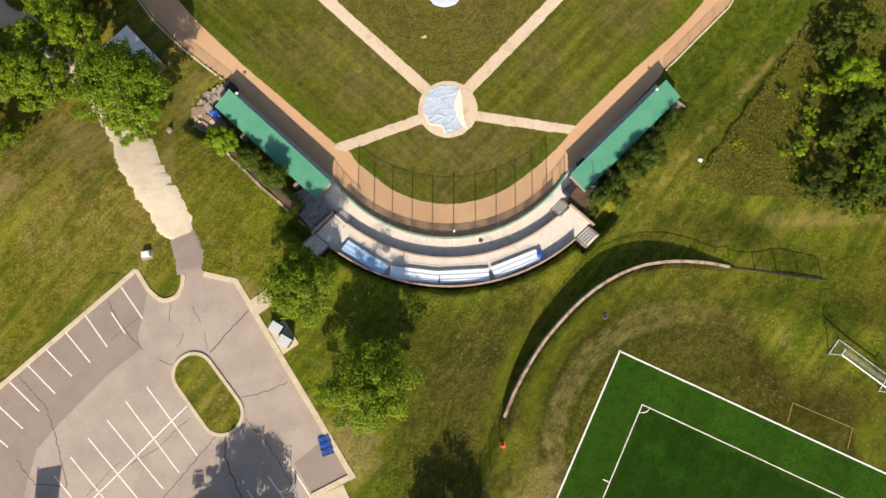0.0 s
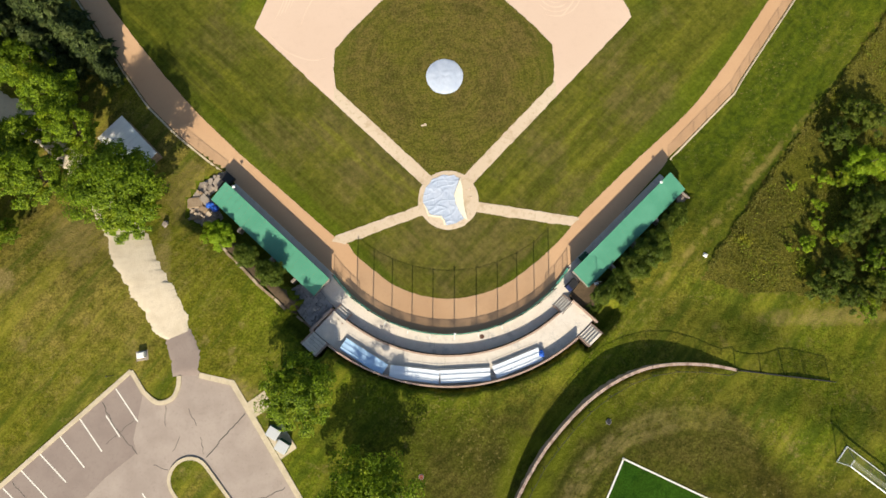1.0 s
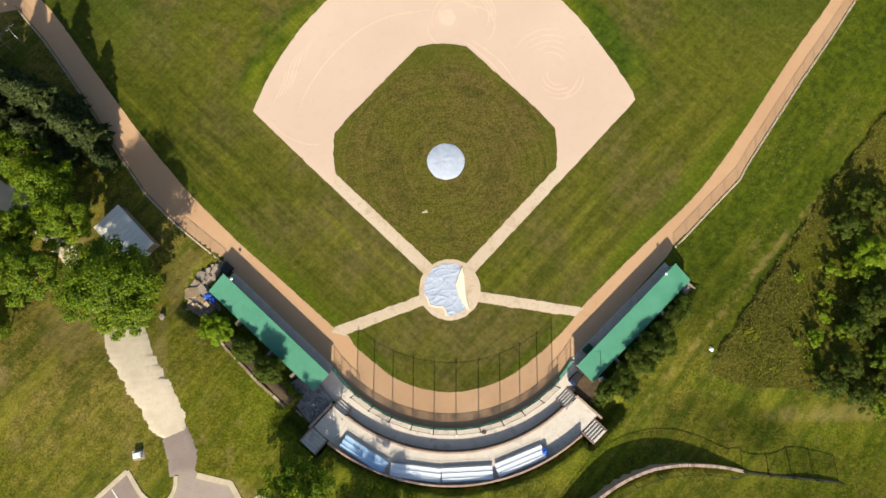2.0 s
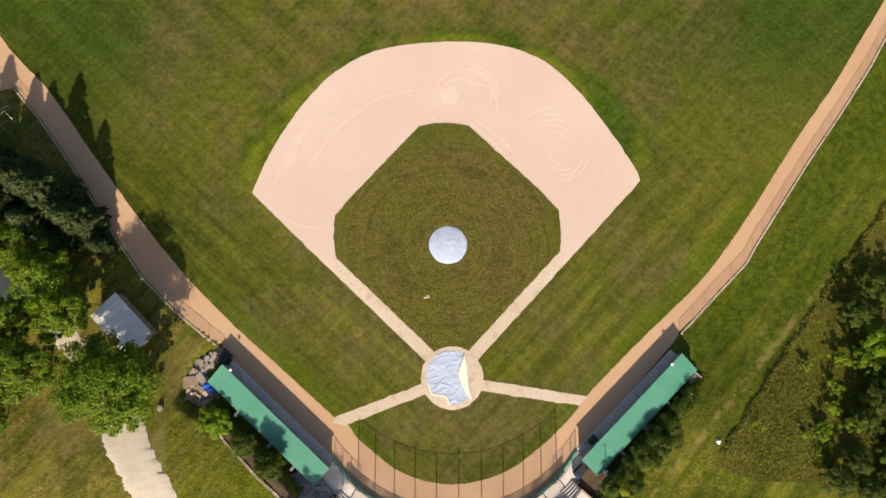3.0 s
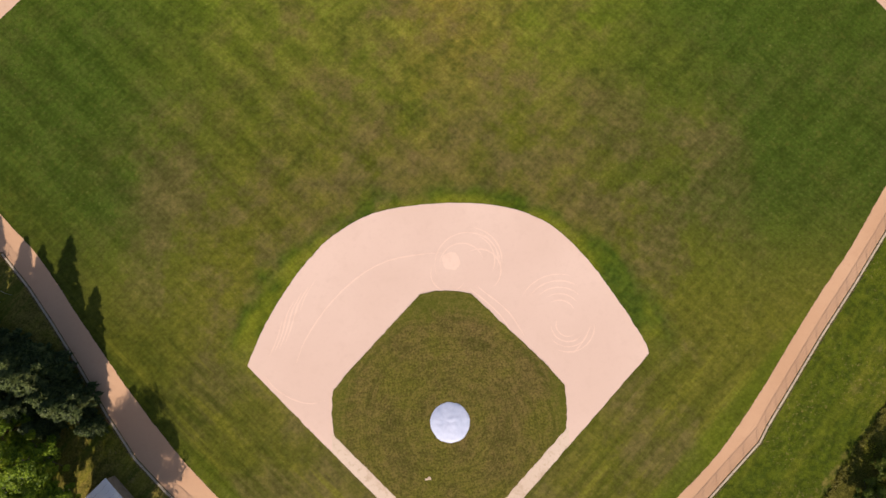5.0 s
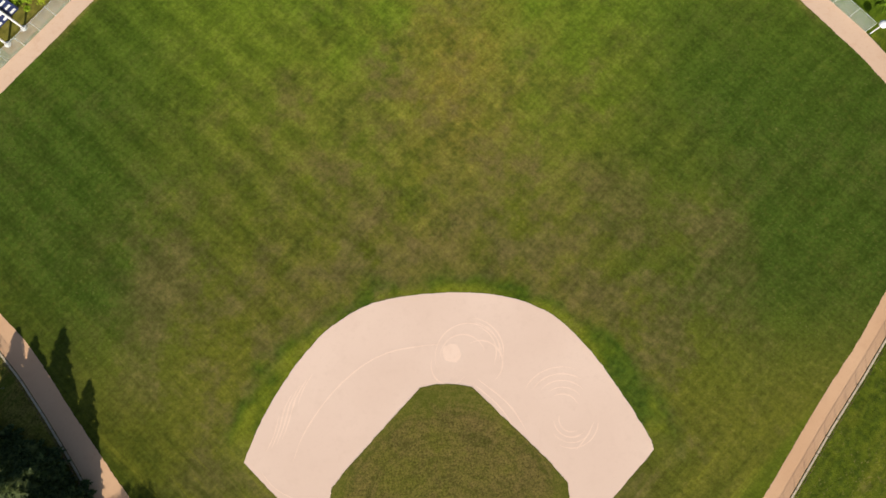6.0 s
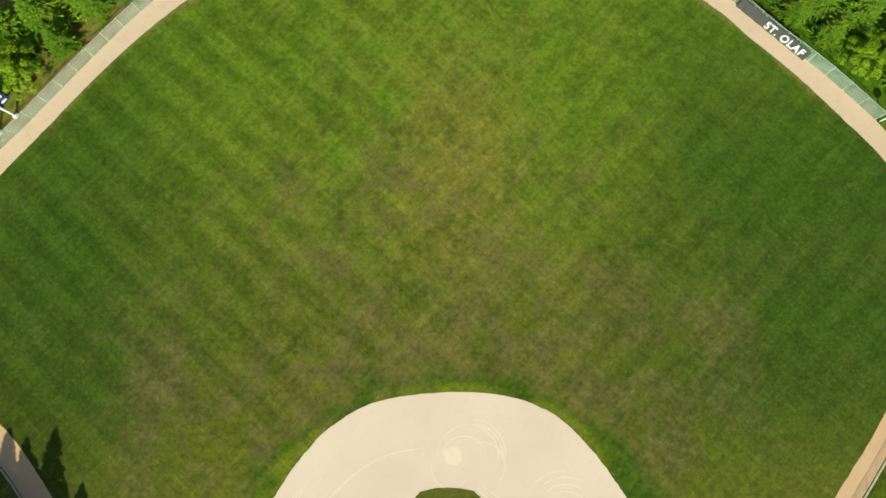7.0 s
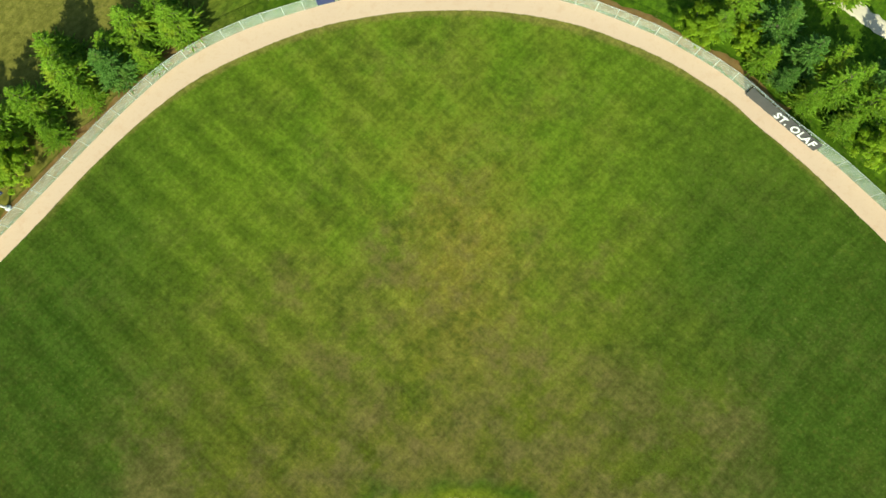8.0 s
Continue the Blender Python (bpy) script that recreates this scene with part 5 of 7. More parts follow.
for sx in (-0.6, 0.6):
    for sy in (-0.45, 0.45):
        c = pose(16.25, -12.35, LOW + 0.12, 0, 0, 42) @ Vector((sx, sy, 0))
        e = pose(0, 0, 0, 0, 0, 42) @ Vector((0, 0.05, 0))
        Geo().tube(c - e, c + e, 0.12, n=10).ob("wheel", MAT["dark"], cart)
pit = thing("storage_bin", "black storage bin beside the dugout's open end", "storage bin")
Geo().box(pose(-30.6, 3.9, 0.02, 0, 0, -44), 1.6, 1.3, 0.75, 0.05).ob("body", MAT["dark"], pit)
Geo().box(pose(-30.6, 3.9, 0.775, 0, 0, -44), 1.66, 1.36, 0.06, 0.02).ob("lid", MAT["dark"], pit)

# ---- field fences with a concrete strip at their foot ----
for line, lab in ((FENCE_W, "low brown chain-link fence along the third-base track"), (FENCE_E[:10], "low brown chain-link fence along the first-base track")):
    link_fence("chain_link_fence", line, 1.15, lab, "rust", "wire_brown", "rust", 2.55, 0.0, "", 0.7)
    s = 1 if line is FENCE_W else -1
    off = []
    for i, (x, y) in enumerate(line):
        p, q = Vector(line[max(i - 1, 0)]), Vector(line[min(i + 1, len(line) - 1)])
        d = (q - p).normalized()
        off.append((x - d.y * 0.24 * s, y + d.x * 0.24 * s))
    structure(Geo().wall(off, 0.26, -0.2, 0.09).ob("mow_strip", MAT["kerb"]), "pale concrete strip along the fence's foot", "kerb")
link_fence("outfield_fence", OUTFIELD[:-3], 2.4, "tall outfield fence with pale green windscreen", "alu_post", "wire_green", "steel", 3.05, 0.0)


def banner():
    a, b = Vector((45.55, 103.05, 0)), Vector((54.35, 94.2, 0))
    # it hangs a hand's width on the field side of the fence
    ax = (b - a).normalized()
    m = Matrix.Translation(a + Vector((-0.12, -0.12, 0))) @ Matrix.Rotation(math.atan2(ax.y, ax.x), 4, "Z")
    L = (b - a).length
    t = thing("banner", "black vinyl banner with white block lettering on the outfield fence", "banner", "", m)
    n, k = 40, 8
    vs = [(L * i / n, -0.05 - 0.05 * noise.noise(Vector((i * 0.5, j * 0.4, 3))) + 0.025 * math.sin(i * 0.9), 0.06 + 2.3 * j / k - 0.06 * abs(math.sin(i * 0.42)) * (j == k)) for j in range(k + 1) for i in range(n + 1)]
    Geo().add(vs, [(j * (n + 1) + i, j * (n + 1) + i + 1, (j + 1) * (n + 1) + i + 1, (j + 1) * (n + 1) + i) for j in range(k) for i in range(n)]).ob("sheet", MAT["banner"], t, "", True)
    cu = bpy.data.curves.new("lettering", "FONT")
    cu.body, cu.size, cu.extrude, cu.offset, cu.space_character = "ST. OLAF", 2.15, 0.012, 0.055, 1.14
    o = new("lettering_source", cu)
    dg = bpy.context.evaluated_depsgraph_get()
    me = bpy.data.meshes.new_from_object(o.evaluated_get(dg))
    bpy.data.objects.remove(o)
    me.materials.clear()
    me.materials.append(MAT["white"])
    w = max(v.co.x for v in me.vertices)
    let = new("lettering", me)
    let.parent = t
    let.matrix_basis = pose(L - 7.55, -0.17, 0.52, 90, 0, 0) @ Matrix.Diagonal((6.9 / w, 1.0, 1.0, 1.0))
    tagged(let, "white block letters")
    for k in range(7):
        Geo().tube((L * (k + 0.02) / 6.1, -0.02, 2.33), (L * (k + 0.02) / 6.1, 0.12, 2.36), 0.03, n=6).ob("tie", MAT["white"], t)


banner()


def scoreboard():
    p, q = Vector((-61.2, 89.6, 0)), Vector((-63.4, 87.1, 0))
    t = thing("scoreboard", "dark blue scoreboard with white panels on two white posts", "scoreboard")
    d = (q - p).normalized()
    back = Vector((-d.y, d.x, 0)) if d.x < 0 and d.y < 0 else Vector((d.y, -d.x, 0))
    out = Vector((-0.74, 0.67, 0))
    for c in (p, q):
        Geo().tube(c, c + Vector((0, 0, 5.2)), 0.17, n=12).ob("post", MAT["white"], t)
        Geo().ball(c + Vector((0, 0, 0.12)), 0.5, 0.5, 0.22, 12, 5).ob("footing", MAT["white"], t)
    mid = (p + q) / 2 + out * 0.5
    m = Matrix.Translation(mid + Vector((0, 0, 2.6))) @ Matrix.Rotation(math.atan2(d.y, d.x), 4, "Z")
    Geo().box(m, 7.0, 0.35, 3.2, 0.03).ob("board", MAT["navy"], t)
    for r in range(3):
        for k in range(5):
            mm = m @ Matrix.Translation((-2.7 + 1.35 * k, 0.19, 0.3 + 1.0 * r))
            Geo().box(mm, 0.95, 0.04, 0.34, 0.01).ob("panel", MAT["white"], t)
    for k in range(8):
        mm = m @ Matrix.Translation((-3.1 + 0.88 * k, 0.0, 3.2))
        Geo().box(mm, 0.62, 0.3, 0.12, 0.03).ob("top_cap", MAT["white"], t)


scoreboard()
# round white object of unknown use, built as a drum on a post
drum = thing("floodlight", "round white drum on a short post by the fence", "floodlight")
Geo().tube((64.3, 84.4, 0), (64.3, 84.4, 2.4), 0.1, n=10).ob("post", MAT["white"], drum)
Geo().ball((64.3, 84.4, 2.6), 0.62, 0.62, 0.35, 14, 7).ob("drum", MAT["white"], drum, "", True)
panel = thing("sign_panel", "small dark blue panel on the outfield fence", "sign")
Geo().box(pose(-15.6, 119.15, 0.5, 0, 0, 11), 2.6, 0.05, 1.7, 0.01).ob("sheet", MAT["navy"], panel)
# small whitish stack, its shape made up of nine rounded lumps
heap = thing("stone_heap", "small pale stack behind the outfield fence", "stone heap")
for k in range(9):
    Geo().ball((-24.3 + 0.42 * (k % 4) - 0.2 * (k // 4), 120.6 + 0.4 * (k // 4), 0.12 + 0.1 * (k % 3)), 0.34, 0.28, 0.24, 8, 5, 0.4, k).ob("stone", MAT["shed_roof"], heap)

# ---- batting cage frame behind the third-base fence ----
cage = thing("batting_cage", "arched grey pipe frame of a batting cage", "batting cage")
for k in range(6):
    o = Vector((-61.2 - 1.55 * k, 40.2 - 1.0 * k, 0))
    g = Geo()
    pts = [o + Vector((0.5 * 3.4 * -math.cos(radians(a)) * 0.54, -0.84 * 1.7 * -math.cos(radians(a)) * 1.0 - 1.6, 2.6 * math.sin(radians(a)))) for a in range(0, 181, 15)]
    for a, b in zip(pts, pts[1:]):
        g.tube(a, b, 0.022, n=6)
    g.ob("hoop", MAT["steel"], cage)
for w in (-1, 0, 1):
    a = Vector((-61.2, 38.6 + 1.1 * w, 2.6 - 0.65 * abs(w)))
    Geo().tube(a, a + Vector((-7.75, -5.0, 0)), 0.022, n=6).ob("ridge_pipe", MAT["steel"], cage)

# ---- shed, stones and small things on the west lawn ----
def shed():
    m = Matrix.Translation((-43.95, 8.55, ground_at(-43.95, 8.55))) @ Matrix.Rotation(math.atan2(-5.8, 5.35), 4, "Z")
    t = thing("equipment_shed", "low equipment shed with a pale sheet-metal roof", "shed", "", m)
    L, W, H = 7.5, 4.5, 2.0
    for sy in (-1, 1):
        Geo().box(pose(0, sy * (W / 2 - 0.14), -0.2), L - 0.3, 0.08, H + 0.1).ob("side_wall", MAT["wood"], t)
    for sx in (-1, 1):
        Geo().box(pose(sx * (L / 2 - 0.19), 0, -0.2), 0.08, W - 0.36, H + 0.1).ob("end_wall", MAT["wood"], t)
    Geo().box(pose(L / 2 - 0.13, 0, 0.02), 0.04, 1.2, 1.75, 0.01).ob("door", MAT["white"], t)
    n = 10
    for k in range(n):
        x = -L / 2 + (k + 0.5) * L / n
        Geo().add([(x - L / n / 2 + 0.01, -W / 2, H - 0.06), (x + L / n / 2 - 0.01, -W / 2, H - 0.06), (x + L / n / 2 - 0.01, W / 2, H + 0.10), (x - L / n / 2 + 0.01, W / 2, H + 0.10),
                   (x - L / n / 2 + 0.01, -W / 2, H - 0.02), (x + L / n / 2 - 0.01, -W / 2, H - 0.02), (x + L / n / 2 - 0.01, W / 2, H + 0.14), (x - L / n / 2 + 0.01, W / 2, H + 0.14)],
                  [(0, 3, 2, 1), (4, 5, 6, 7), (0, 1, 5, 4), (1, 2, 6, 5), (2, 3, 7, 6), (3, 0, 4, 7)]).ob("roof_sheet", MAT["shed_roof"], t)


shed()


def boulder(x, y, r, label, mat="rock", seed=1, flat=0.6, group="boulders"):
    z = ground_at(x, y)
    bm = bmesh.new()
    bmesh.ops.create_icosphere(bm, subdivisions=3, radius=1.0)
    for v in bm.verts:
        c = v.co.normalized()
        k = 0.85 + 0.55 * noise.noise(c * 1.1 + Vector((seed, 0, 0))) + 0.22 * noise.noise(c * 3.2 + Vector((0, seed, 0)))
        c = Vector([max(-0.72, min(0.72, a)) for a in c * k])
        v.co = Vector((c.x * r * 1.25, c.y * r, c.z * r * flat * 1.2))
    me = bpy.data.meshes.new("boulder")
    bm.to_mesh(me)
    bm.free()
    me.materials.append(MAT[mat])
    t = new("boulder", me)
    t.matrix_world = pose(x, y, z + r * flat * 0.35, 0, 0, seed * 47)
    return tagged(t, label, "boulder", group)


boulder(34.05, -9.0, 0.34, "pale boulder at the edge of the tall weeds", "shed_roof", 3, 0.6, "boulders on the lawns")
boulder(-38.5, -2.5, 0.48, "grey boulder on the lawn", "rock", 5, 0.6, "boulders on the lawns")
rnd = random.Random(11)
BED = [(-36.0, 0.6), (-34.6, 3.4), (-32.6, 4.4), (-31.4, 3.2), (-33.2, 1.4), (-31.2, -1.6), (-33.0, -3.0), (-35.9, -1.6)]
laid = []


def rock_slab(x, y, r, z, label, mat, seed, group):
    """A broken slab of stone with uneven corners."""
    q = random.Random(seed)
    w, d, h = r * q.uniform(0.7, 1.3), r * q.uniform(0.45, 0.8), q.uniform(0.16, 0.34)
    low = [(-w, -d, -0.2), (w, -d, -0.2), (w, d, -0.2), (-w, d, -0.2)]
    top = [(a * q.uniform(0.62, 0.98), b * q.uniform(0.62, 0.98), h * q.uniform(0.7, 1.1)) for a, b, _ in low]
    low = [(a * q.uniform(0.85, 1.1), b * q.uniform(0.85, 1.1), c) for a, b, c in low]
    o = Geo().add(low + top, [(3, 2, 1, 0), (4, 5, 6, 7)] + [(k, (k + 1) % 4, 4 + (k + 1) % 4, 4 + k) for k in range(4)]).ob("rock", MAT[mat])
    o.matrix_world = pose(x, y, z, q.uniform(-7, 7), q.uniform(-7, 7), q.choice((-44, 46, -30, 60, 10)) + q.uniform(-12, 12))
    return tagged(o, label, "rock", group)


for k in range(260):
    if k < 170:
        x, y = rnd.uniform(-36.2, -31.0), rnd.uniform(-3.2, 4.4)
        if not inside(BED, np.array([x]), np.array([y]))[0]:
            continue
        lab, grp, r = "grey-brown slab of rock in the bed by the dugout", "rocks in the bed by the dugout", rnd.choice((0.3, 0.4, 0.55, 0.8, 1.05))
    else:
        a, q = rnd.uniform(211, 223), rnd.uniform(22.4, 25.8)
        x, y = BOWL[0] + q * math.cos(radians(a)), BOWL[1] + q * math.sin(radians(a))
        lab, grp, r = "dark grey stone in the bed beside the stairs", "stones in the bed beside the stairs", rnd.uniform(0.16, 0.34)
    if any((x - a) ** 2 + (y - b) ** 2 < (0.62 * (r + q2)) ** 2 for a, b, q2 in laid):
        continue
    laid.append((x, y, r))
    rock_slab(x, y, r, 0.10 if k < 170 else 0.78, lab, ("rock", "rock", "wood", "rock_tan", "rock")[k % 5] if k < 170 else "slate", k, grp)
bed = Geo().slab(ragged(BED, 0.5, 0.2), -0.3, 0.06)
structure(bed.ob("rock_bed", MAT["rock"]), "stony bed of grey-brown gravel", "stone bed")
structure(sector(Geo(), 22.0, 26.0, 210.5, 223.6, -0.2, 0.75).ob("rock_bed", MAT["slate"]), "stony bed of dark gravel beside the stairs", "stone bed")
structure(sector(Geo(), 21.6, 25.0, 317.2, 327.0, -0.2, 0.7).ob("rock_bed", MAT["soil"]), "dark stony soil bed beside the dugout", "stone bed")
tarp = thing("blue_tarps", "two crumpled bright blue tarps on the rocks", "tarp")
for k, (x, y) in enumerate(((-32.75, 0.05), (-32.1, -0.45))):
    Geo().ball((x, y, 1.0), 0.55, 0.4, 0.3, 12, 7, 0.4, k + 2).ob("sheet", MAT["blue"], tarp)
    Geo().ball((x, y, 0.45), 0.35, 0.3, 0.5, 8, 6, 0.4, k + 8).ob("stone", MAT["rock"], tarp)

# ---- gravel drive ----
def ribbon(left, right, mat, name, label, cat, lift=0.05, n=8, cross=8):
    """A sheet between two lines, laid on the land, its edges sunk."""
    l, r = curve(left, n), curve(right, n)
    k = min(len(l), len(r))
    vs = []
    for i in range(k):
        (ax, ay), (bx, by) = l[i], r[i]
        for j in range(cross + 1):
            t = j / cross
            w = 0.42 * noise.noise(Vector((ax * 0.8, ay * 0.8, j))) + 0.30 * noise.noise(Vector((ax * 3.1, ay * 3.1, j + 5)))
            x, y = ax + (bx - ax) * t, ay + (by - ay) * t
            if j in (0, cross):
                x, y = x + w, y + w
            vs.append((x, y, ground_at(x, y) + (lift if 0 < j < cross else -0.03) + 0.02 * noise.noise(Vector((x * 2, y * 2, 1)))))
    fs = [(i * (cross + 1) + j, i * (cross + 1) + j + 1, (i + 1) * (cross + 1) + j + 1, (i + 1) * (cross + 1) + j) for i in range(k - 1) for j in range(cross)]
    return structure(Geo().add(vs, fs).ob(name, MAT[mat], None, "", True), label, cat)


ribbon([(-37.4, -18.2), (-38.9, -17.2), (-42.0, -12.2), (-45.2, -7.4), (-47.3, -2.6), (-53.2, 5.0), (-61.0, 12.2), (-72.0, 18.0)], [(-34.1, -16.9), (-34.6, -15.4), (-36.1, -11.6), (-38.8, -7.6), (-41.4, -3.0), (-50.0, 6.9), (-58.6, 14.8), (-69.0, 21.5)],
       "gravel", "gravel_drive", "pale crushed-gravel drive leading to the trees", "gravel drive", 0.09, 26)
ribbon([(-36.3, -22.75), (-36.9, -20.5), (-37.6, -18.0)], [(-32.75, -22.75), (-32.8, -19.2), (-34.0, -16.7)], "asphalt_new", "drive_apron", "dark asphalt apron joining the gravel drive", "driveway", 0.08)

# ---- parking lot ----
LZ = 2.76
structure(Geo().slab(LOT, 2.2, LZ).ob("parking_lot", MAT["asphalt"]), "weathered grey-brown asphalt parking lot with sealed cracks", "parking lot")
band = [(-41.7, -22.2), (-40.0, -24.9), (-41.0, -30.5), (-40.5, -32.1), (-44.3, -35.0), (-50.5, -41.2), (-53.1, -44.3), (-54.4, -50.0), (-55.2, -58.0), (-75.0, -52.0), (-58.2, -36.8), (-50.1, -29.5)]
structure(Geo().slab(band, 2.6, LZ + 0.006).ob("asphalt_patch", MAT["asphalt_new"]), "newer pinkish-grey strip of asphalt", "asphalt")
structure(Geo().slab([(-20.8, -46.9), (-16.3, -43.6), (-14.1, -48.2), (-18.5, -50.7)], 2.6, LZ + 0.008).ob("asphalt_patch", MAT["asphalt_new"]), "dark square patch of newer asphalt", "asphalt")


def kerb(line, label, wide=0.55, high=0.13):
    """Kerb stones end to end, mitred long enough to close the corners."""
    corners = {}
    for p, q, r in zip(line, line[1:], line[2:]):
        turn = (Vector(q) - Vector(p)).angle(Vector(r) - Vector(q))
        corners[tuple(q)] = wide / 2 * math.tan(min(turn, 2.0) / 2)
    stones = lerp_line(line, 2.2)
    for k, (a, b) in enumerate(zip(stones, stones[1:])):
        d = (Vector(b) - Vector(a)).normalized()
        p, q = Vector(a) - d * (corners.get(a, 0.0) - 0.010), Vector(b) + d * (corners.get(b, 0.0) - 0.010)
        o = Geo().wall([tuple(p), tuple(q)], wide, 2.4, LZ + high + 0.003 * (k % 2)).ob("kerb", MAT["kerb"])
        structure(o, label, "kerb")


kerb([(-76.0, -52.0), (-58.3, -36.4), (-41.6, -21.9)], "pale weathered concrete kerb")
kerb([(-41.6, -21.9)] + curve([(-39.9, -24.6), (-38.1, -26.0), (-36.3, -25.6), (-35.5, -24.2), (-35.4, -22.7)], 3), "rounded pale concrete kerb")
kerb([(-32.8, -22.7), (-28.5, -23.8), (-13.5, -48.6), (-18.5, -50.9)], "pale weathered concrete kerb", 0.7)
isle = []
A, B = Vector((-33.7, -35.5)), Vector((-29.9, -40.6))
ax = math.degrees(math.atan2((B - A).y, (B - A).x))
isle = arc(A.x, A.y, 2.55, ax + 90, ax + 270, 12) + arc(B.x, B.y, 2.6, ax - 90, ax + 90, 12)
structure(Geo().slab(isle, 2.5, LZ + 0.10).ob("island_lawn", MAT["lawn"]), "oval grass island in the parking lot", "grass island")
kerb(isle + isle[:1], "pale concrete kerb round the grass island", 0.42, 0.15)
structure(Geo().slab([(-26.8, -26.5), (-24.4, -24.9), (-23.4, -26.8), (-25.5, -28.2)], 2.2, LZ + 0.12).ob("walk_slab", MAT["kerb"]), "pale concrete slab from the lot towards the stairs", "walkway")
structure(Geo().slab([(-18.4, -51.2), (-14.6, -49.6), (-13.0, -53.0), (-13.5, -66.0), (-22.0, -66.0)], 2.2, LZ + 0.1).ob("walk_slab", MAT["kerb"]), "pale concrete pavement beside the lot", "walkway")


def strip(a, b, wide, mat, name, label, z, cat, parent=None):
    o = Geo().wall([a, b], wide, z - 0.02, z).ob(name, MAT[mat])
    return structure(o, label, cat)


LINES = [((-43.5, -24.1), (-40.5, -28.3)), ((-44.6, -27.4), (-42.7, -30.1)), ((-48.0, -27.6), (-44.9, -31.8)), ((-50.5, -29.6), (-47.0, -33.7)), ((-52.9, -31.7), (-49.2, -35.4)), ((-55.1, -33.7), (-51.2, -37.5)), ((-57.1, -35.9), (-53.1, -39.6)),
         ((-59.0, -38.2), (-55.0, -41.7)), ((-61.0, -40.5), (-56.7, -43.9)), ((-34.4, -39.5), (-50.0, -54.5)), ((-39.6, -37.0), (-32.9, -45.6)), ((-42.2, -38.7), (-35.1, -47.6)), ((-44.5, -40.9), (-37.0, -49.5)), ((-46.7, -43.1), (-39.3, -51.5)),
         ((-48.8, -45.3), (-41.6, -53.5)), ((-50.7, -47.5), (-43.8, -55.4)), ((-21.5, -46.7), (-18.6, -51.1)), ((-24.0, -48.3), (-21.0, -52.5)), ((-26.6, -49.9), (-23.5, -54.1))]
for a, b in LINES:
    strip(a, b, 0.15, "line", "parking_line", "worn white parking line", LZ + 0.016, "line")


def crack(pts, wide, seed):
    rnd = random.Random(seed)
    p = lerp_line(pts, 0.5)
    p = [(x + rnd.uniform(-0.13, 0.13), y + rnd.uniform(-0.13, 0.13)) for x, y in p]
    o = Geo().wall(p, wide, LZ, LZ + 0.012).ob("sealed_crack", MAT["crack"])
    structure(o, "dark sealed crack in the asphalt", "crack")


for k, (pts, wd) in enumerate(([[(-26.9, -27.7), (-30.0, -31.0), (-31.6, -33.0)], 0.13], [[(-21.6, -36.9), (-25.0, -38.2), (-27.6, -38.6)], 0.09], [[(-29.4, -43.4), (-29.5, -46.0), (-28.0, -49.0), (-26.8, -52.0)], 0.14],
                                [[(-27.0, -41.2), (-24.0, -44.6), (-21.0, -49.5)], 0.08], [[(-30.4, -43.0), (-33.0, -46.0), (-37.0, -50.5)], 0.09], [[(-45.2, -25.8), (-43.6, -28.6), (-40.3, -32.4)], 0.09], [[(-56.0, -35.2), (-52.2, -39.2), (-50.6, -43.5), (-49.0, -48.8)], 0.09],
                                [[(-37.0, -26.3), (-36.9, -29.0)], 0.07], [[(-34.0, -27.0), (-33.0, -29.0)], 0.07], [[(-38.3, -33.6), (-36.5, -34.3)], 0.07], [[(-35.1, -30.2), (-35.9, -32.2)], 0.07], [[(-34.0, -41.0), (-38.5, -45.0), (-41.5, -46.5)], 0.07],
                                [[(-41.0, -28.0), (-44.3, -31.0)], 0.06], [[(-55.5, -45.5), (-53.0, -48.5), (-49.0, -48.9)], 0.08], [[(-32.4, -30.5), (-32.0, -32.6)], 0.06], [[(-42.7, -46.0), (-46.5, -50.0)], 0.06])):
    crack(pts, wd, k)


def utility_box(x, y, turn, label):
    t = thing("utility_box", label, "utility box", "utility boxes beside the lot", pose(x, y, LZ + 0.14, 0, 0, turn))
    Geo().box(pose(0, 0, 0), 1.5, 1.25, 1.15, 0.03).ob("cabinet", MAT["dark_green"], t)
    Geo().box(pose(0, 0, 1.15), 1.56, 1.31, 0.10, 0.05).ob("lid", MAT["lid"], t, "sunlit pale grey lid")
    Geo().box(pose(0.3, -0.635, 0.2), 0.5, 0.02, 0.7, 0.005).ob("door", MAT["steel"], t)


utility_box(-22.9, -30.0, -32, "pale utility box on a concrete pad")
utility_box(-21.8, -31.7, -32, "pale utility box on a concrete pad")
structure(Geo().slab([(-24.1, -30.2), (-22.2, -28.9), (-20.2, -32.1), (-22.2, -33.4)], 2.2, LZ + 0.14).ob("concrete_pad", MAT["kerb"]), "pale concrete pad under the utility boxes", "concrete pad")


def pallet_stack(x, y, turn):
    """Loose blue plastic slats on runners."""
    t = thing("blue_pallet_stack", "stack of bright blue plastic slats at the lot's corner", "pallet stack", "", pose(x, y, LZ + 0.01, 0, 0, turn))
    for k in range(3):
        Geo().box(pose(-0.62 + 0.62 * k, 0, 0), 0.12, 2.3, 0.12).ob("runner", MAT["navy"], t)
    for k in range(9):
        r = random.Random(k)
        Geo().box(pose(r.uniform(-0.07, 0.07), -1.05 + 0.265 * k, 0.12 + 0.02 * (k % 3), 0, 0, r.uniform(-5, 5)), 1.5, 0.17, 0.10, 0.02).ob("slat", MAT["blue"] if k % 3 else MAT["navy"], t)


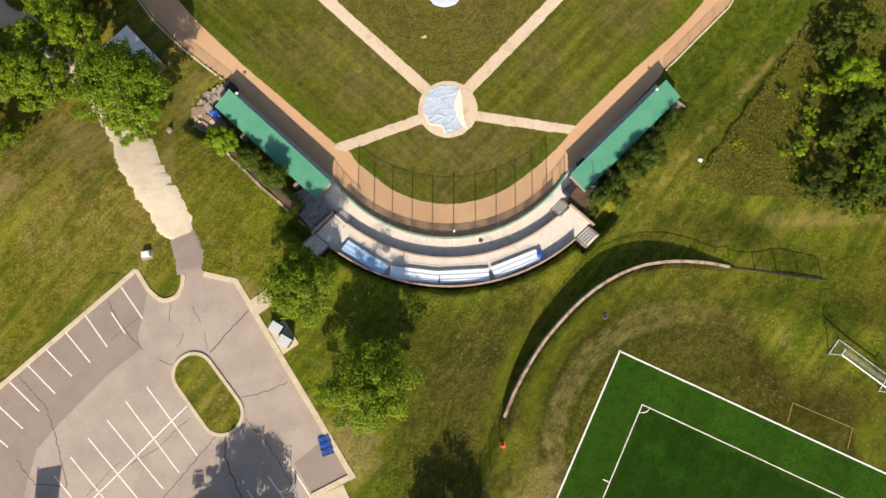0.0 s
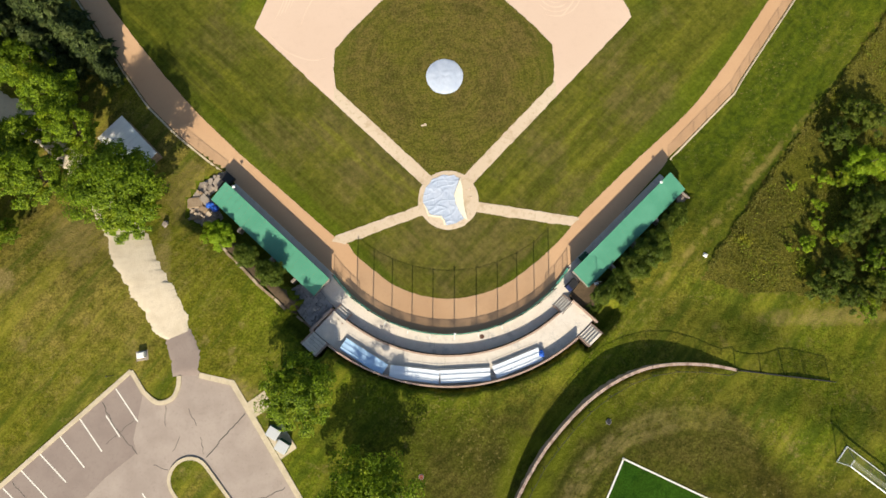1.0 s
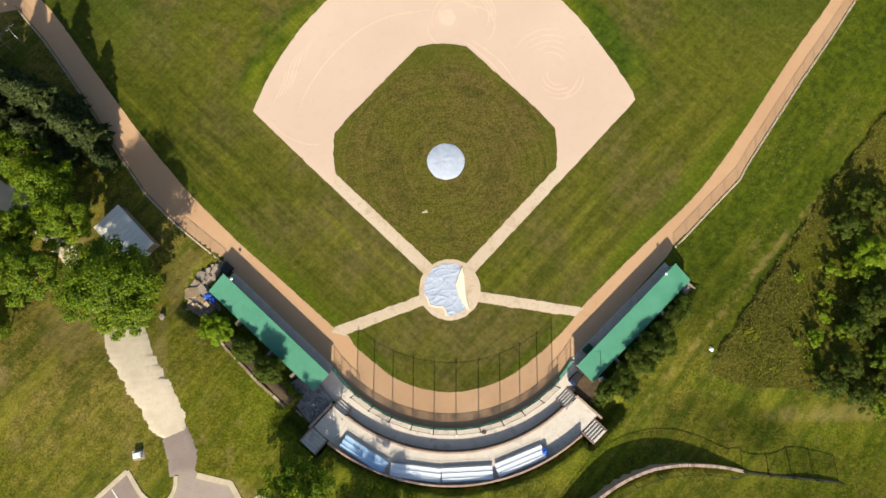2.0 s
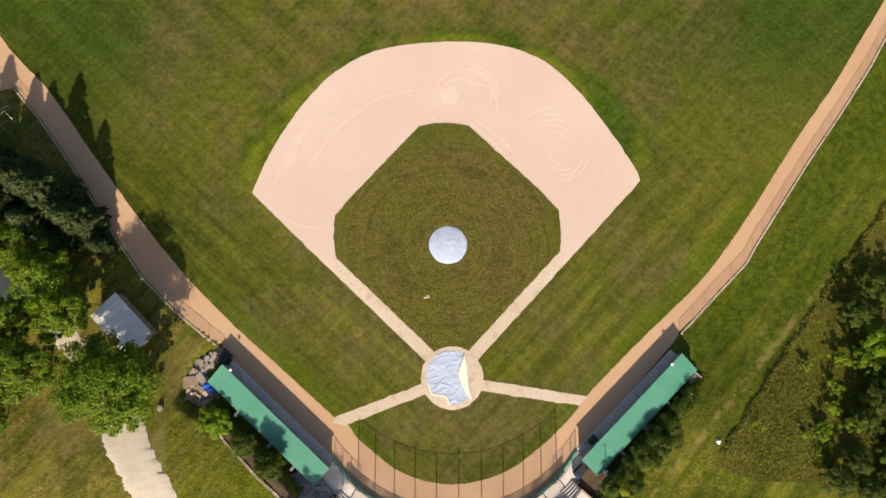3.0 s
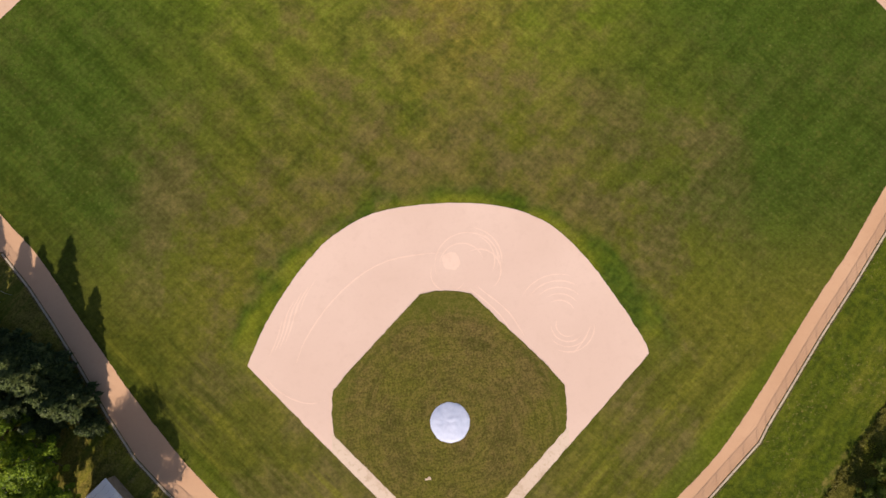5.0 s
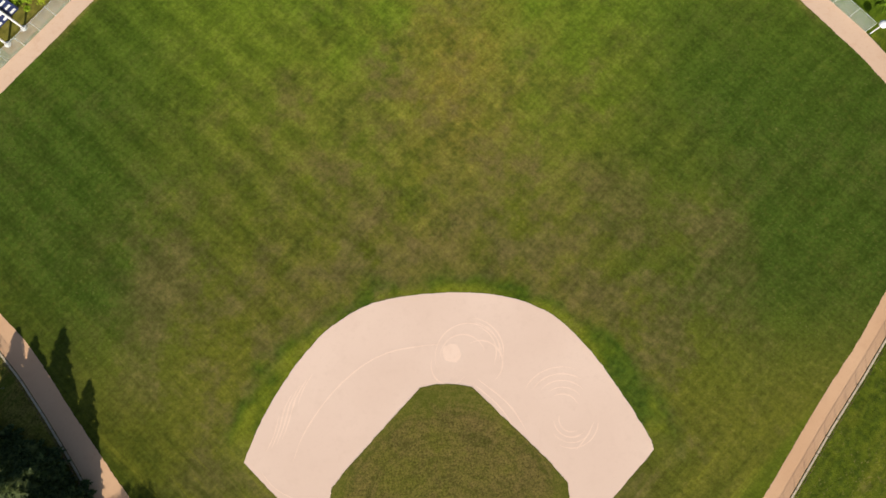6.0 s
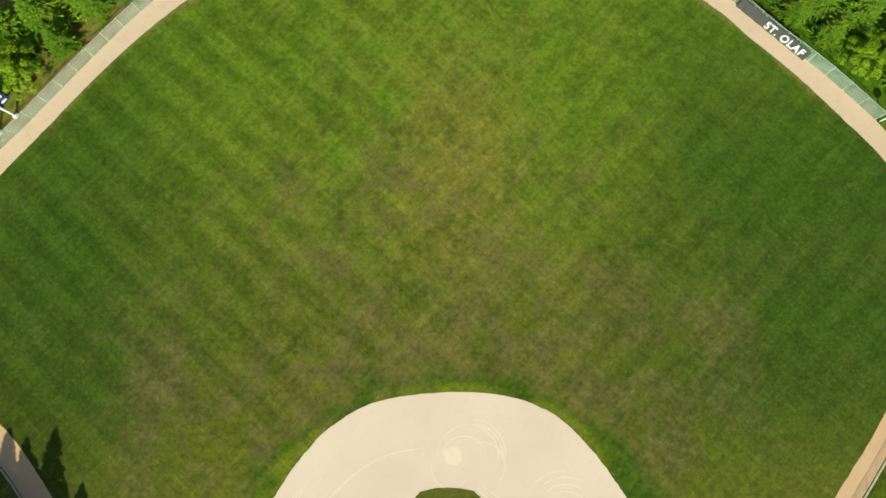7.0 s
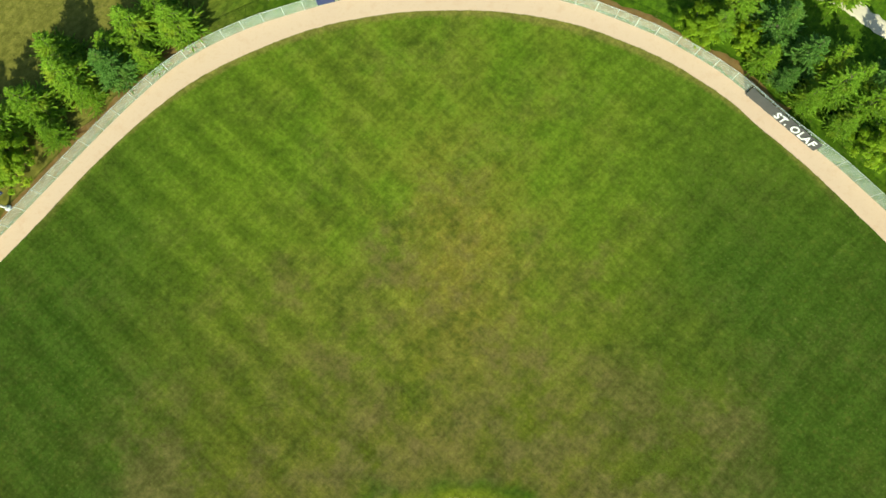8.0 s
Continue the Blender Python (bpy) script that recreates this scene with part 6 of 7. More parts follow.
pallet_stack(-16.75, -44.9, 16)
lamp = thing("lamp_post", "thin dark lamp post on the lawn beside the lot", "lamp post")
Geo().tube((-43.9, -22.4, 2.6), (-43.9, -22.4, 4.35), 0.045, 0.035, 8).ob("pole", MAT["dark"], lamp)
Geo().ball((-43.9, -22.4, 4.38), 0.12, 0.12, 0.09, 10, 6).ob("head", MAT["dark"], lamp)
sbox = thing("stone_marker", "squat pale stone marker on a gravel base", "stone marker")
zb = ground_at(-40.2, -19.9)
Geo().box(pose(-40.2, -19.9, zb, 0, 0, 8), 1.0, 0.75, 0.7, 0.1).ob("block", MAT["shed_roof"], sbox)
Geo().box(pose(-40.25, -20.0, zb - 0.1, 0, 0, 8), 1.6, 1.3, 0.16, 0.05).ob("base", MAT["rock"], sbox)

# ---- retaining wall, upper fence, artificial pitch ----
def retaining_wall():
    line = lerp_line(RWALL, 0.9)
    n = len(line)
    top = [4.05 + 0.12 * min(1, i / 6, (n - 1 - i) / 6) for i in range(n)]
    t = thing("retaining_wall", "curved block retaining wall with pale pinkish cap stones", "retaining wall")
    Geo().wall(line, 0.32, 0.4, top).ob("wall_face", MAT["block"], t)
    caps = lerp_line(RWALL, 0.46)
    for a, b in zip(caps, caps[1:]):
        a, b = Vector(a), Vector(b)
        d = (b - a).normalized() * 0.02
        k = random.Random(round(a.x * 100)).uniform(-0.012, 0.012)
        i = min(range(n), key=lambda j: (Vector(line[j]) - a).length)
        Geo().wall([tuple(a + d), tuple(b - d)], 0.36, top[i] - 0.02, top[i] + 0.12 + k).ob("cap_stone", MAT["cap"] if k < 0.004 else MAT["block"], t)


retaining_wall()


def offset(line, d):
    out = []
    for i, (x, y) in enumerate(line):
        p, q = Vector(line[max(i - 1, 0)]), Vector(line[min(i + 1, len(line) - 1)])
        v = (q - p).normalized()
        out.append((x + v.y * d, y - v.x * d))
    return out


link_fence("black_fence", [(-1.0, -62.0), (2.4, -51.0)] + offset(RWALL, 0.85)[::2] + [(35.6, -24.0)], 1.35, "thin black chain-link fence above the retaining wall", "dark", "wire_black", "dark", 2.9)
east = link_fence("black_fence", [(35.6, -24.0), (48.0, -25.85)], 1.2, "black chain-link fence running on from the wall's end", "dark", "wire_black", "dark", 3.1)
east_line = [(35.6 + 12.4 * k / 4, -24.0 - 1.85 * k / 4) for k in range(5)]
# dark strip added for the shadow and dense wire at the fence's foot
for (ax, ay), (bx, by) in zip(east_line, east_line[1:]):
    Geo().wall([(ax, ay), (bx, by)], 0.16, min(ground_at(ax, ay), ground_at(bx, by)) - 0.3, [ground_at(ax, ay) + 0.1, ground_at(bx, by) + 0.1]).ob("kick_board", MAT["dark"], east)
for x, y in east_line:
    Geo().tube((x, y, ground_at(x, y) - 0.2), (x, y, ground_at(x, y) + 1.24), 0.065, n=8).ob("strong_post", MAT["dark"], east)
gz = 4.86
structure(Geo().slab(TURF, 3.5, gz).ob("artificial_pitch", MAT["turf"]), "deep green artificial turf football pitch", "sports pitch")
E0, E1 = Vector((20.4, -34.2)), Vector((51.7, -49.8))
U, V = (E1 - E0).normalized(), (Vector((11.5, -51.5)) - E0).normalized()
for a, d, ln in ((E0, U, 70), (E0, V, 34)):
    o = Geo().wall([tuple(a - d * 0.15), tuple(a + d * ln)], 0.19, 4.3, gz + 0.03).ob("pitch_edging", MAT["line"])
    structure(o, "white edging kerb of the pitch", "kerb")
I0 = Vector((22.7, -40.75))
for p, q in ((I0, I0 + U * 60), (I0, I0 + V * 30), (I0 + V * 10.2 - U * 0.9, I0 + V * 10.2)):
    strip(tuple(p), tuple(q), 0.105, "line", "pitch_line", "white pitch line", gz + 0.012, "line")
for a, b in zip(arc(I0.x, I0.y, 1.0, -117, -27, 6), arc(I0.x, I0.y, 1.0, -117, -27, 6)[1:]):
    strip(a, b, 0.10, "line", "corner_arc", "white corner arc of the pitch", gz + 0.012, "line")
for p, q in (((41.3, -41.1), (40.4, -43.4)), ((41.3, -41.1), (48.3, -44.3)), ((48.3, -44.3), (47.4, -46.8))):
    z = max(ground_at(*p), ground_at(*q)) + 0.06
    strip(p, q, 0.11, "yellow", "yellow_line", "faded yellow line painted on the grass", z, "line")


def goal():
    u, v = Vector((0.77, -0.64, 0)), Vector((0.64, 0.77, 0))
    p = Vector((46.5, -35.3, ground_at(46.5, -35.3)))
    t = thing("football_goal", "white metal football goal with a sagging grey net", "goal")
    q, up = p + u * 7.32, Vector((0, 0, 2.44))
    Geo().tube(p, p + up, 0.065, n=10).ob("post", MAT["white"], t)
    Geo().tube(q, q + up, 0.065, n=10).ob("post", MAT["white"], t)
    Geo().tube(p + up, q + up, 0.09, n=10).ob("crossbar", MAT["white"], t)
    for c in (p, q):
        Geo().tube(c + Vector((0, 0, 0.06)), c + v * 2.3 + Vector((0, 0, 0.06)), 0.075, n=8).ob("base_bar", MAT["white"], t)
        Geo().tube(c + up, c + up + v * 0.9, 0.05, n=8).ob("net_arm", MAT["white"], t)
        Geo().tube(c + up + v * 0.9, c + v * 2.3, 0.04, n=8).ob("back_stay", MAT["steel"], t)
    Geo().tube(p + v * 2.3 + Vector((0, 0, 0.06)), q + v * 2.3 + Vector((0, 0, 0.06)), 0.06, n=8).ob("back_bar", MAT["steel"], t)
    n = 12
    prof = [(0, 2.44), (0.45, 2.34), (0.9, 2.4), (1.5, 1.2), (2.3, 0.1)]
    vs = [p + u * (7.32 * i / n) + v * d + Vector((0, 0, h - 0.10 * math.sin(math.pi * i / n))) for d, h in prof for i in range(n + 1)]
    Geo().add(vs, [(j * (n + 1) + i, j * (n + 1) + i + 1, (j + 1) * (n + 1) + i + 1, (j + 1) * (n + 1) + i) for j in range(4) for i in range(n)]).ob("net", MAT["goal_net"], t)
    for c in (p, q):
        Geo().add([c + v * d + Vector((0, 0, h)) for d, h in prof] + [c], [(0, 1, 2, 3, 4, 5)]).ob("side_net", MAT["goal_net"], t)


goal()
for x, y, m, lab in ((18.96, -29.8, "dark", "round concrete manhole cover in the grass"), (-4.6, -36.2, "red", "round red-brown cover in the grass")):
    z = ground_at(x, y)
    t = thing("manhole_cover", lab, "manhole cover", "covers in the grass")
    Geo().tube((x, y, z - 0.1), (x, y, z + 0.05), 0.36, 0.34, 18).ob("ring", MAT["slate"], t)
    Geo().tube((x, y, z + 0.05), (x, y, z + 0.08), 0.30, 0.28, 18).ob("lid", MAT[m], t)
cone = thing("marker_flag", "small orange marker on the grass by the fence", "marker")
zc = ground_at(5.3, -45.2)
Geo().tube((5.3, -45.2, zc), (5.3, -45.2, zc + 0.5), 0.3, 0.06, 10).ob("cone", MAT["orange"], cone)
Geo().box(pose(5.3, -45.2, zc + 0.005), 0.7, 0.7, 0.05, 0.02).ob("foot", MAT["orange"], cone)

# an unseen board and box, added south of the lot to shadow the asphalt
board = thing("notice_board", "unseen dark board on two posts, added for its shadow on the lot", "notice board")
for x in (-53.0, -50.2):
    Geo().tube((x, -53.6, 2.5), (x, -53.4, 7.0), 0.08, n=8).ob("post", MAT["dark"], board)
Geo().box(pose(-51.6, -53.5, 3.0, 0, 0, 8), 3.0, 0.12, 4.0, 0.02).ob("panel", MAT["navy"], board)
Geo().box(pose(-55.0, -55.0, 2.76, 0, 0, 8), 1.8, 0.9, 2.7, 0.05).ob("cabinet", MAT["dark_green"], board)

# leaf litter at the kerbs
for k, (x, y, r, m, lab) in enumerate(((-41.6, -22.0, 0.35, "rust", "heap of rusty leaf litter at the kerb corner"), (-50.5, -29.2, 0.30, "rust", "heap of rusty leaf litter at the kerb corner"))):
    boulder(x, y, r, lab, m, 300 + k, 0.25, "litter at the kerbs")

# the planted bank behind the third-base dugout: timber edging, dark soil, short piers against the bank
EDGING = [(-35.4, -0.6), (-33.0, -2.8), (-30.6, -6.0), (-29.2, -7.4), (-26.9, -9.7), (-25.5, -11.2), (-23.3, -13.1), (-21.1, -15.3), (-19.0, -17.1)]
edging = structure(new("edging_wall"), "low edging wall of weathered brown timbers behind the dugout", "edging wall")
for k, (a, b) in enumerate(zip(lerp_line(EDGING, 1.5), lerp_line(EDGING, 1.5)[1:])):
    rnd = random.Random(k)
    z = [ground_at(*a), ground_at(*b)]
    d = (Vector(b) - Vector(a)).normalized() * 0.03
    w = Vector((rnd.uniform(-0.06, 0.06), rnd.uniform(-0.06, 0.06)))
    Geo().wall([tuple(Vector(a) + d + w), tuple(Vector(b) - d + w)], rnd.uniform(0.26, 0.36), min(z) - 0.3, [z[0] + 0.16 + rnd.uniform(-0.05, 0.05), z[1] + 0.16]).ob("timber", MAT["wood" if k % 3 else "rock_tan"], edging)
ribbon([(-33.4, -2.6), (-30.6, -5.8), (-26.9, -9.5), (-23.3, -12.9), (-20.4, -15.6)], [(-32.4, -2.2), (-29.6, -4.9), (-25.9, -8.4), (-22.4, -11.7), (-20.2, -13.7)], "soil", "shrub_bed", "dark brown soil bed between the timbers and the dugout", "planting bed", 0.05, 6, 5)
for m, spots in ((MW, (5.6, 11.6, 15.8)), (ME, (4.3, 8.7, 13.2))):
    for x in spots:
        pier = Geo().box(m @ pose(x, -3.42, -0.2), 0.38, 0.75, 1.80, 0.05).ob("pier", MAT["rock"])
        structure(pier, "short brown-grey masonry pier against the bank", "pier")




# ---- plants ----
def quads(name, centres, normals, sizes, mat, parent, seed=0, long=1.0, along=None):
    """Many small leaf plates in one mesh."""
    rng = np.random.default_rng(seed)
    n = len(centres)
    r = rng.normal(size=(n, 3)) if along is None else np.cross(along, normals)
    nn = normals / np.linalg.norm(normals, axis=1, keepdims=True)
    u = np.cross(nn, r)
    u /= np.linalg.norm(u, axis=1, keepdims=True)
    v = np.cross(nn, u)
    u, v = u * sizes[:, None] * long, v * sizes[:, None]
    fold = nn * sizes[:, None] * 0.22
    vs = np.stack([centres - u * 0.5, centres - v * 0.42 + fold, centres + u * 0.5, centres + v * 0.42 + fold], 1).reshape(-1, 3)
    me = bpy.data.meshes.new(name)
    me.vertices.add(4 * n)
    me.vertices.foreach_set("co", vs.ravel())
    me.loops.add(4 * n)
    me.loops.foreach_set("vertex_index", np.arange(4 * n, dtype=np.int32))
    me.polygons.add(n)
    me.polygons.foreach_set("loop_start", np.arange(0, 4 * n, 4, dtype=np.int32))
    me.update(calc_edges=True)
    me.materials.append(mat)
    o = new(name, me)
    o.parent = parent
    return o


def leafy_tree(seed, r, h, label, leaf="leaf", per=115, lobes=46, size=0.40, m=None, hollow=0.55, name="tree", bare=0.28, long=1.25, lobe=1.0):
    """Trunk, limbs and a lobed crown of separate leaf sprays."""
    rnd = random.Random(seed)
    rng = np.random.default_rng(seed)
    t = thing(name, label, "tree" if name == "tree" else "shrub", "", m)
    g = Geo()
    low = h * bare
    g.tube((0, 0, -0.3), (0.1, 0.05, low), 0.05 * h * 0.5, 0.035 * h * 0.5, 8)
    cs, ns, ss = [], [], []
    lobes = int(lobes * 1.9)
    for k in range(lobes):
        a = k * 2.399 + rnd.uniform(-0.4, 0.4)
        q = (k + 0.5) / lobes
        el = math.asin(min(0.98, 0.05 + 0.95 * q))
        d = rnd.uniform(hollow, 1.0)
        bulge = 1 + 0.28 * noise.noise(Vector((math.cos(a) * 1.3, math.sin(a) * 1.3, seed)))
        c = np.array([r * d * bulge * math.cos(el) * math.cos(a), r * d * bulge * math.cos(el) * math.sin(a), low + (h - low) * (0.12 + 0.80 * d * math.sin(el))])
        lr = r * rnd.choice((0.07, 0.10, 0.13, 0.17, 0.20)) * rnd.uniform(0.85, 1.2) * lobe
        if k % 3 == 0:
            g.tube((0.1, 0.05, low * rnd.uniform(0.8, 1.1)), c, 0.016 * h * 0.5, 0.02, 5, False)
        n = int(1.45 * per * (0.15 + 3.2 * lr / r) * rnd.uniform(0.8, 1.15))
        d3 = np.clip(rng.normal(size=(n, 3)), -1.5, 1.5)
        d3[:, 2] = np.where(d3[:, 2] < -0.6, -d3[:, 2], d3[:, 2])
        cs.append(c + d3 * np.array([lr, lr, lr * 0.62]) * 0.58)
        ns.append(d3 * 0.35 + np.array([0.45 * math.cos(a), 0.45 * math.sin(a), 0.9]) + rng.normal(size=(n, 3)) * 0.5)
        ss.append(rng.uniform(0.55, 1.25, n) * size * 0.76)
    g.ob("trunk", MAT["bark"], t)
    quads("crown", np.concatenate(cs), np.concatenate(ns), np.concatenate(ss), MAT[leaf], t, seed, long)
    return t


def conifer(seed, r, h, label, leaf="needle", whorls=15, size=0.34, m=None, taper=1.0, dense=34):
    """A trunk with whorls of drooping boughs, each a spray of needles."""
    rnd = random.Random(seed)
    rng = np.random.default_rng(seed)
    t = thing("conifer", label, "tree", "", m)
    g = Geo().tube((0, 0, -0.3), (0, 0, h * 0.96), 0.022 * h, 0.015, 8)
    cs, ns, ss = [], [], []
    for k in range(whorls):
        q = k / (whorls - 1)
        z = h * (0.10 + 0.86 * q)
        reach = r * (1 - q) ** taper * rnd.uniform(0.9, 1.1) + 0.25
        boughs = 9 if q < 0.6 else 6
        for b in range(boughs):
            a = 2 * math.pi * (b + 0.5 * (k % 2)) / boughs + rnd.uniform(-0.25, 0.25)
            ln = reach * rnd.uniform(0.72, 1.12)
            rise = rnd.uniform(0.0, 0.22)
            n = max(10, int(dense * ln / r * 1.5))
            s = rng.uniform(0.12, 1.0, n)
            wide = 0.26 * ln * (1 - 0.75 * s) * rng.uniform(-1, 1, n) + 0.06 * rng.normal(size=n)
            x = s * ln * math.cos(a) - wide * math.sin(a)
            y = s * ln * math.sin(a) + wide * math.cos(a)
            zz = z + rise * ln * s - 0.28 * ln * s ** 2 + rng.normal(size=n) * 0.06
            cs.append(np.stack([x, y, zz], 1))
            nn = rng.normal(size=(n, 3)) * 0.42 + np.array([0.35 * math.cos(a), 0.35 * math.sin(a), 1.0])
            ns.append(nn)
            ss.append(rng.uniform(0.7, 1.4, n) * size)
            if b % 2 == 0:
                g.tube((0, 0, z), (0.8 * ln * math.cos(a), 0.8 * ln * math.sin(a), z + (rise - 0.2) * 0.7 * ln), 0.03, 0.01, 4, False)
    g.ob("trunk", MAT["bark"], t)
    quads("foliage", np.concatenate(cs), np.concatenate(ns), np.concatenate(ss), MAT[leaf], t, seed, 2.4)
    return t


def pine_tree(seed, r, h, label, leaf, m=None):
    """A young pine: open whorls of upswept boughs with side twigs, feathered with long sprays of needles."""
    rnd = random.Random(seed)
    rng = np.random.default_rng(seed)
    t = thing("conifer", label, "tree", "", m)
    g = Geo().tube((0, 0, -0.3), (0, 0, h * 0.97), 0.02 * h, 0.015, 8)
    cs, ns, ss, al = [], [], [], []

    def feather(c, a, ln, lift, wide):
        """Sprays along a twig from c, pointing forward and to both sides."""
        n = max(8, int(ln * 42))
        u = rng.uniform(0.0, 1.0, n)
        turn = a + rng.choice((-1.0, 1.0), n) * rng.uniform(0.1, 0.9, n) * (1.1 - 0.7 * u)
        off = wide * (1.05 - u) * rng.uniform(0.0, 1.0, n)
        cs.append(np.stack([c[0] + u * ln * math.cos(a) + off * np.cos(turn), c[1] + u * ln * math.sin(a) + off * np.sin(turn), c[2] + lift * ln * u ** 1.4 + rng.normal(size=n) * 0.05], 1))
        al.append(np.stack([np.cos(turn), np.sin(turn), np.full(n, 0.25)], 1))
        ns.append(np.stack([rng.normal(size=n) * 0.35, rng.normal(size=n) * 0.35 - 0.1, np.ones(n)], 1))
        ss.append(rng.uniform(0.7, 1.3, n) * 0.125)

    for k in range(12):
        q = k / 11
        z = h * (0.08 + 0.86 * q)
        reach = r * (1 - q) ** 0.85 + 0.35
        boughs = 8 if q < 0.4 else 6 if q < 0.75 else 5
        for b in range(boughs):
            a = 2 * math.pi * (b + 0.5 * (k % 2)) / boughs + rnd.uniform(-0.3, 0.3)
            ln = reach * rnd.uniform(0.62, 1.15)
            lift = rnd.uniform(0.0, 0.28)
            root = (0.12 * ln * math.cos(a), 0.12 * ln * math.sin(a), z)
            feather(root, a, 0.9 * ln, lift, 0.26 + 0.10 * ln)
            for side in (-1, 1):
                for u in (0.35, 0.62):
                    w = ln * (0.95 - u) * rnd.uniform(0.55, 0.9)
                    c = (u * ln * math.cos(a), u * ln * math.sin(a), z + lift * ln * u ** 1.4)
                    feather(c, a + side * rnd.uniform(0.5, 0.9), w, lift, 0.22)
            g.tube((0, 0, z), (0.9 * ln * math.cos(a), 0.9 * ln * math.sin(a), z + 0.85 * lift * ln), 0.035, 0.012, 4, False)
    g.ob("trunk", MAT["bark"], t)
    quads("foliage", np.concatenate(cs), np.concatenate(ns), np.concatenate(ss), MAT[leaf], t, seed, 3.6, np.concatenate(al))
    return t


def stand(maker, x, y, turn=0.0):
    return maker(pose(x, y, ground_at(x, y), 0, 0, turn))


# single trees
stand(lambda m: leafy_tree(1, 6.0, 12.2, "broad bright green tree over the gravel drive", "leaf", 250, 80, 0.29, m, 0.40, "tree", 0.38, 1.5, 1.05), -42.3, 1.7, 20)
stand(lambda m: leafy_tree(2, 3.3, 6.5, "small bright green tree at the drive's bend", "leaf", 190, 36, 0.28, m, 0.45, "tree", 0.28, 1.5), -41.6, -1.9)
stand(lambda m: leafy_tree(3, 4.8, 7.8, "bright green tree shading the stairs", "leaf", 190, 56, 0.27, m, 0.35, "tree", 0.28, 1.5), -19.5, -24.6)
stand(lambda m: leafy_tree(4, 6.2, 9.2, "thin-crowned bright green tree on the lawn", "leaf", 210, 60, 0.27, m, 0.30, "tree", 0.28, 1.5), -11.2, -37.4)
stand(lambda m: leafy_tree(5, 5.9, 9.4, "full green tree south of the parking lot", "leaf", 140, 56, 0.42, m), -26.6, -58.4)
stand(lambda m: leafy_tree(6, 3.4, 8.6, "slim green tree south of the parking lot", "leaf", 120, 36, 0.42, m), -30.6, -60.0)
# unseen tree, added to shadow the lawn by the wall's west end
stand(lambda m: leafy_tree(19, 5.6, 10.2, "unseen green tree south of the retaining wall, added for its shadow", "leaf", 150, 56, 0.30, m), -1.6, -62.5)
# the wood west of the drive
proto = leafy_tree(7, 4.2, 9.6, "full green tree in the wood beside the drive", "leaf", 190, 52, 0.29, pose(-54.09, 3.59, ground_at(-54.09, 3.59)), 0.5, "tree", 0.28, 1.5)
tagged(proto, group="trees of the west wood")
proto2 = leafy_tree(8, 4.2, 10.0, "green tree with an open crown in the wood", "leaf", 170, 48, 0.28, pose(-52.92, 15.54, ground_at(-52.92, 15.54)), 0.4, "tree", 0.28, 1.5)
tagged(proto2, group="trees of the west wood")
# the four copies west of x = -61 are unseen, kept for their shade
for k, (x, y, s) in enumerate(((-50.6, 10.4, 0.92), (-56.5, 10.0, 0.8), (-52.92 - 4.2, 15.54 + 3.8, 0.9), (-54.09 - 4.6, 3.59 + 1.2, 1.0), (-63.0, 1.5, 1.1), (-62.0, 20.5, 1.05), (-67.0, 10.0, 1.15), (-66.0, -7.0, 1.0), (-58.6, -3.4, 0.42), (-60.4, -5.2, 0.5))):
    copy_thing(proto2 if k % 2 else proto, pose(x, y, ground_at(x, y), 0, 0, 67 * k) @ Matrix.Scale(s, 4))
spruce = conifer(9, 3.3, 11.5, "tall dark green spruce beside the warning track", "needle", 18, 0.34, pose(-53.3, 26.2, 0), 0.7, 54)
tagged(spruce, group="spruces by the track")
for k, (x, y, s) in enumerate(((-49.2, 22.4, 0.82), (-47.3, 19.2, 0.46), (-55.6, 28.2, 0.70), (-51.3, 23.6, 0.74), (-57.0, 28.0, 0.85), (-59.4, 29.5, 0.84), (-63.5, 31.0, 0.92), (-55.0, 22.4, 0.80), (-60.0, 25.0, 0.85), (-53.0, 19.8, 0.62), (-66.5, 33.5, 0.9), (-64.0, 27.0, 0.9))):
    copy_thing(spruce, pose(x, y, 0, 0, 0, 50 * k) @ Matrix.Diagonal((s * 1.02, s * 1.02, s, 1)))
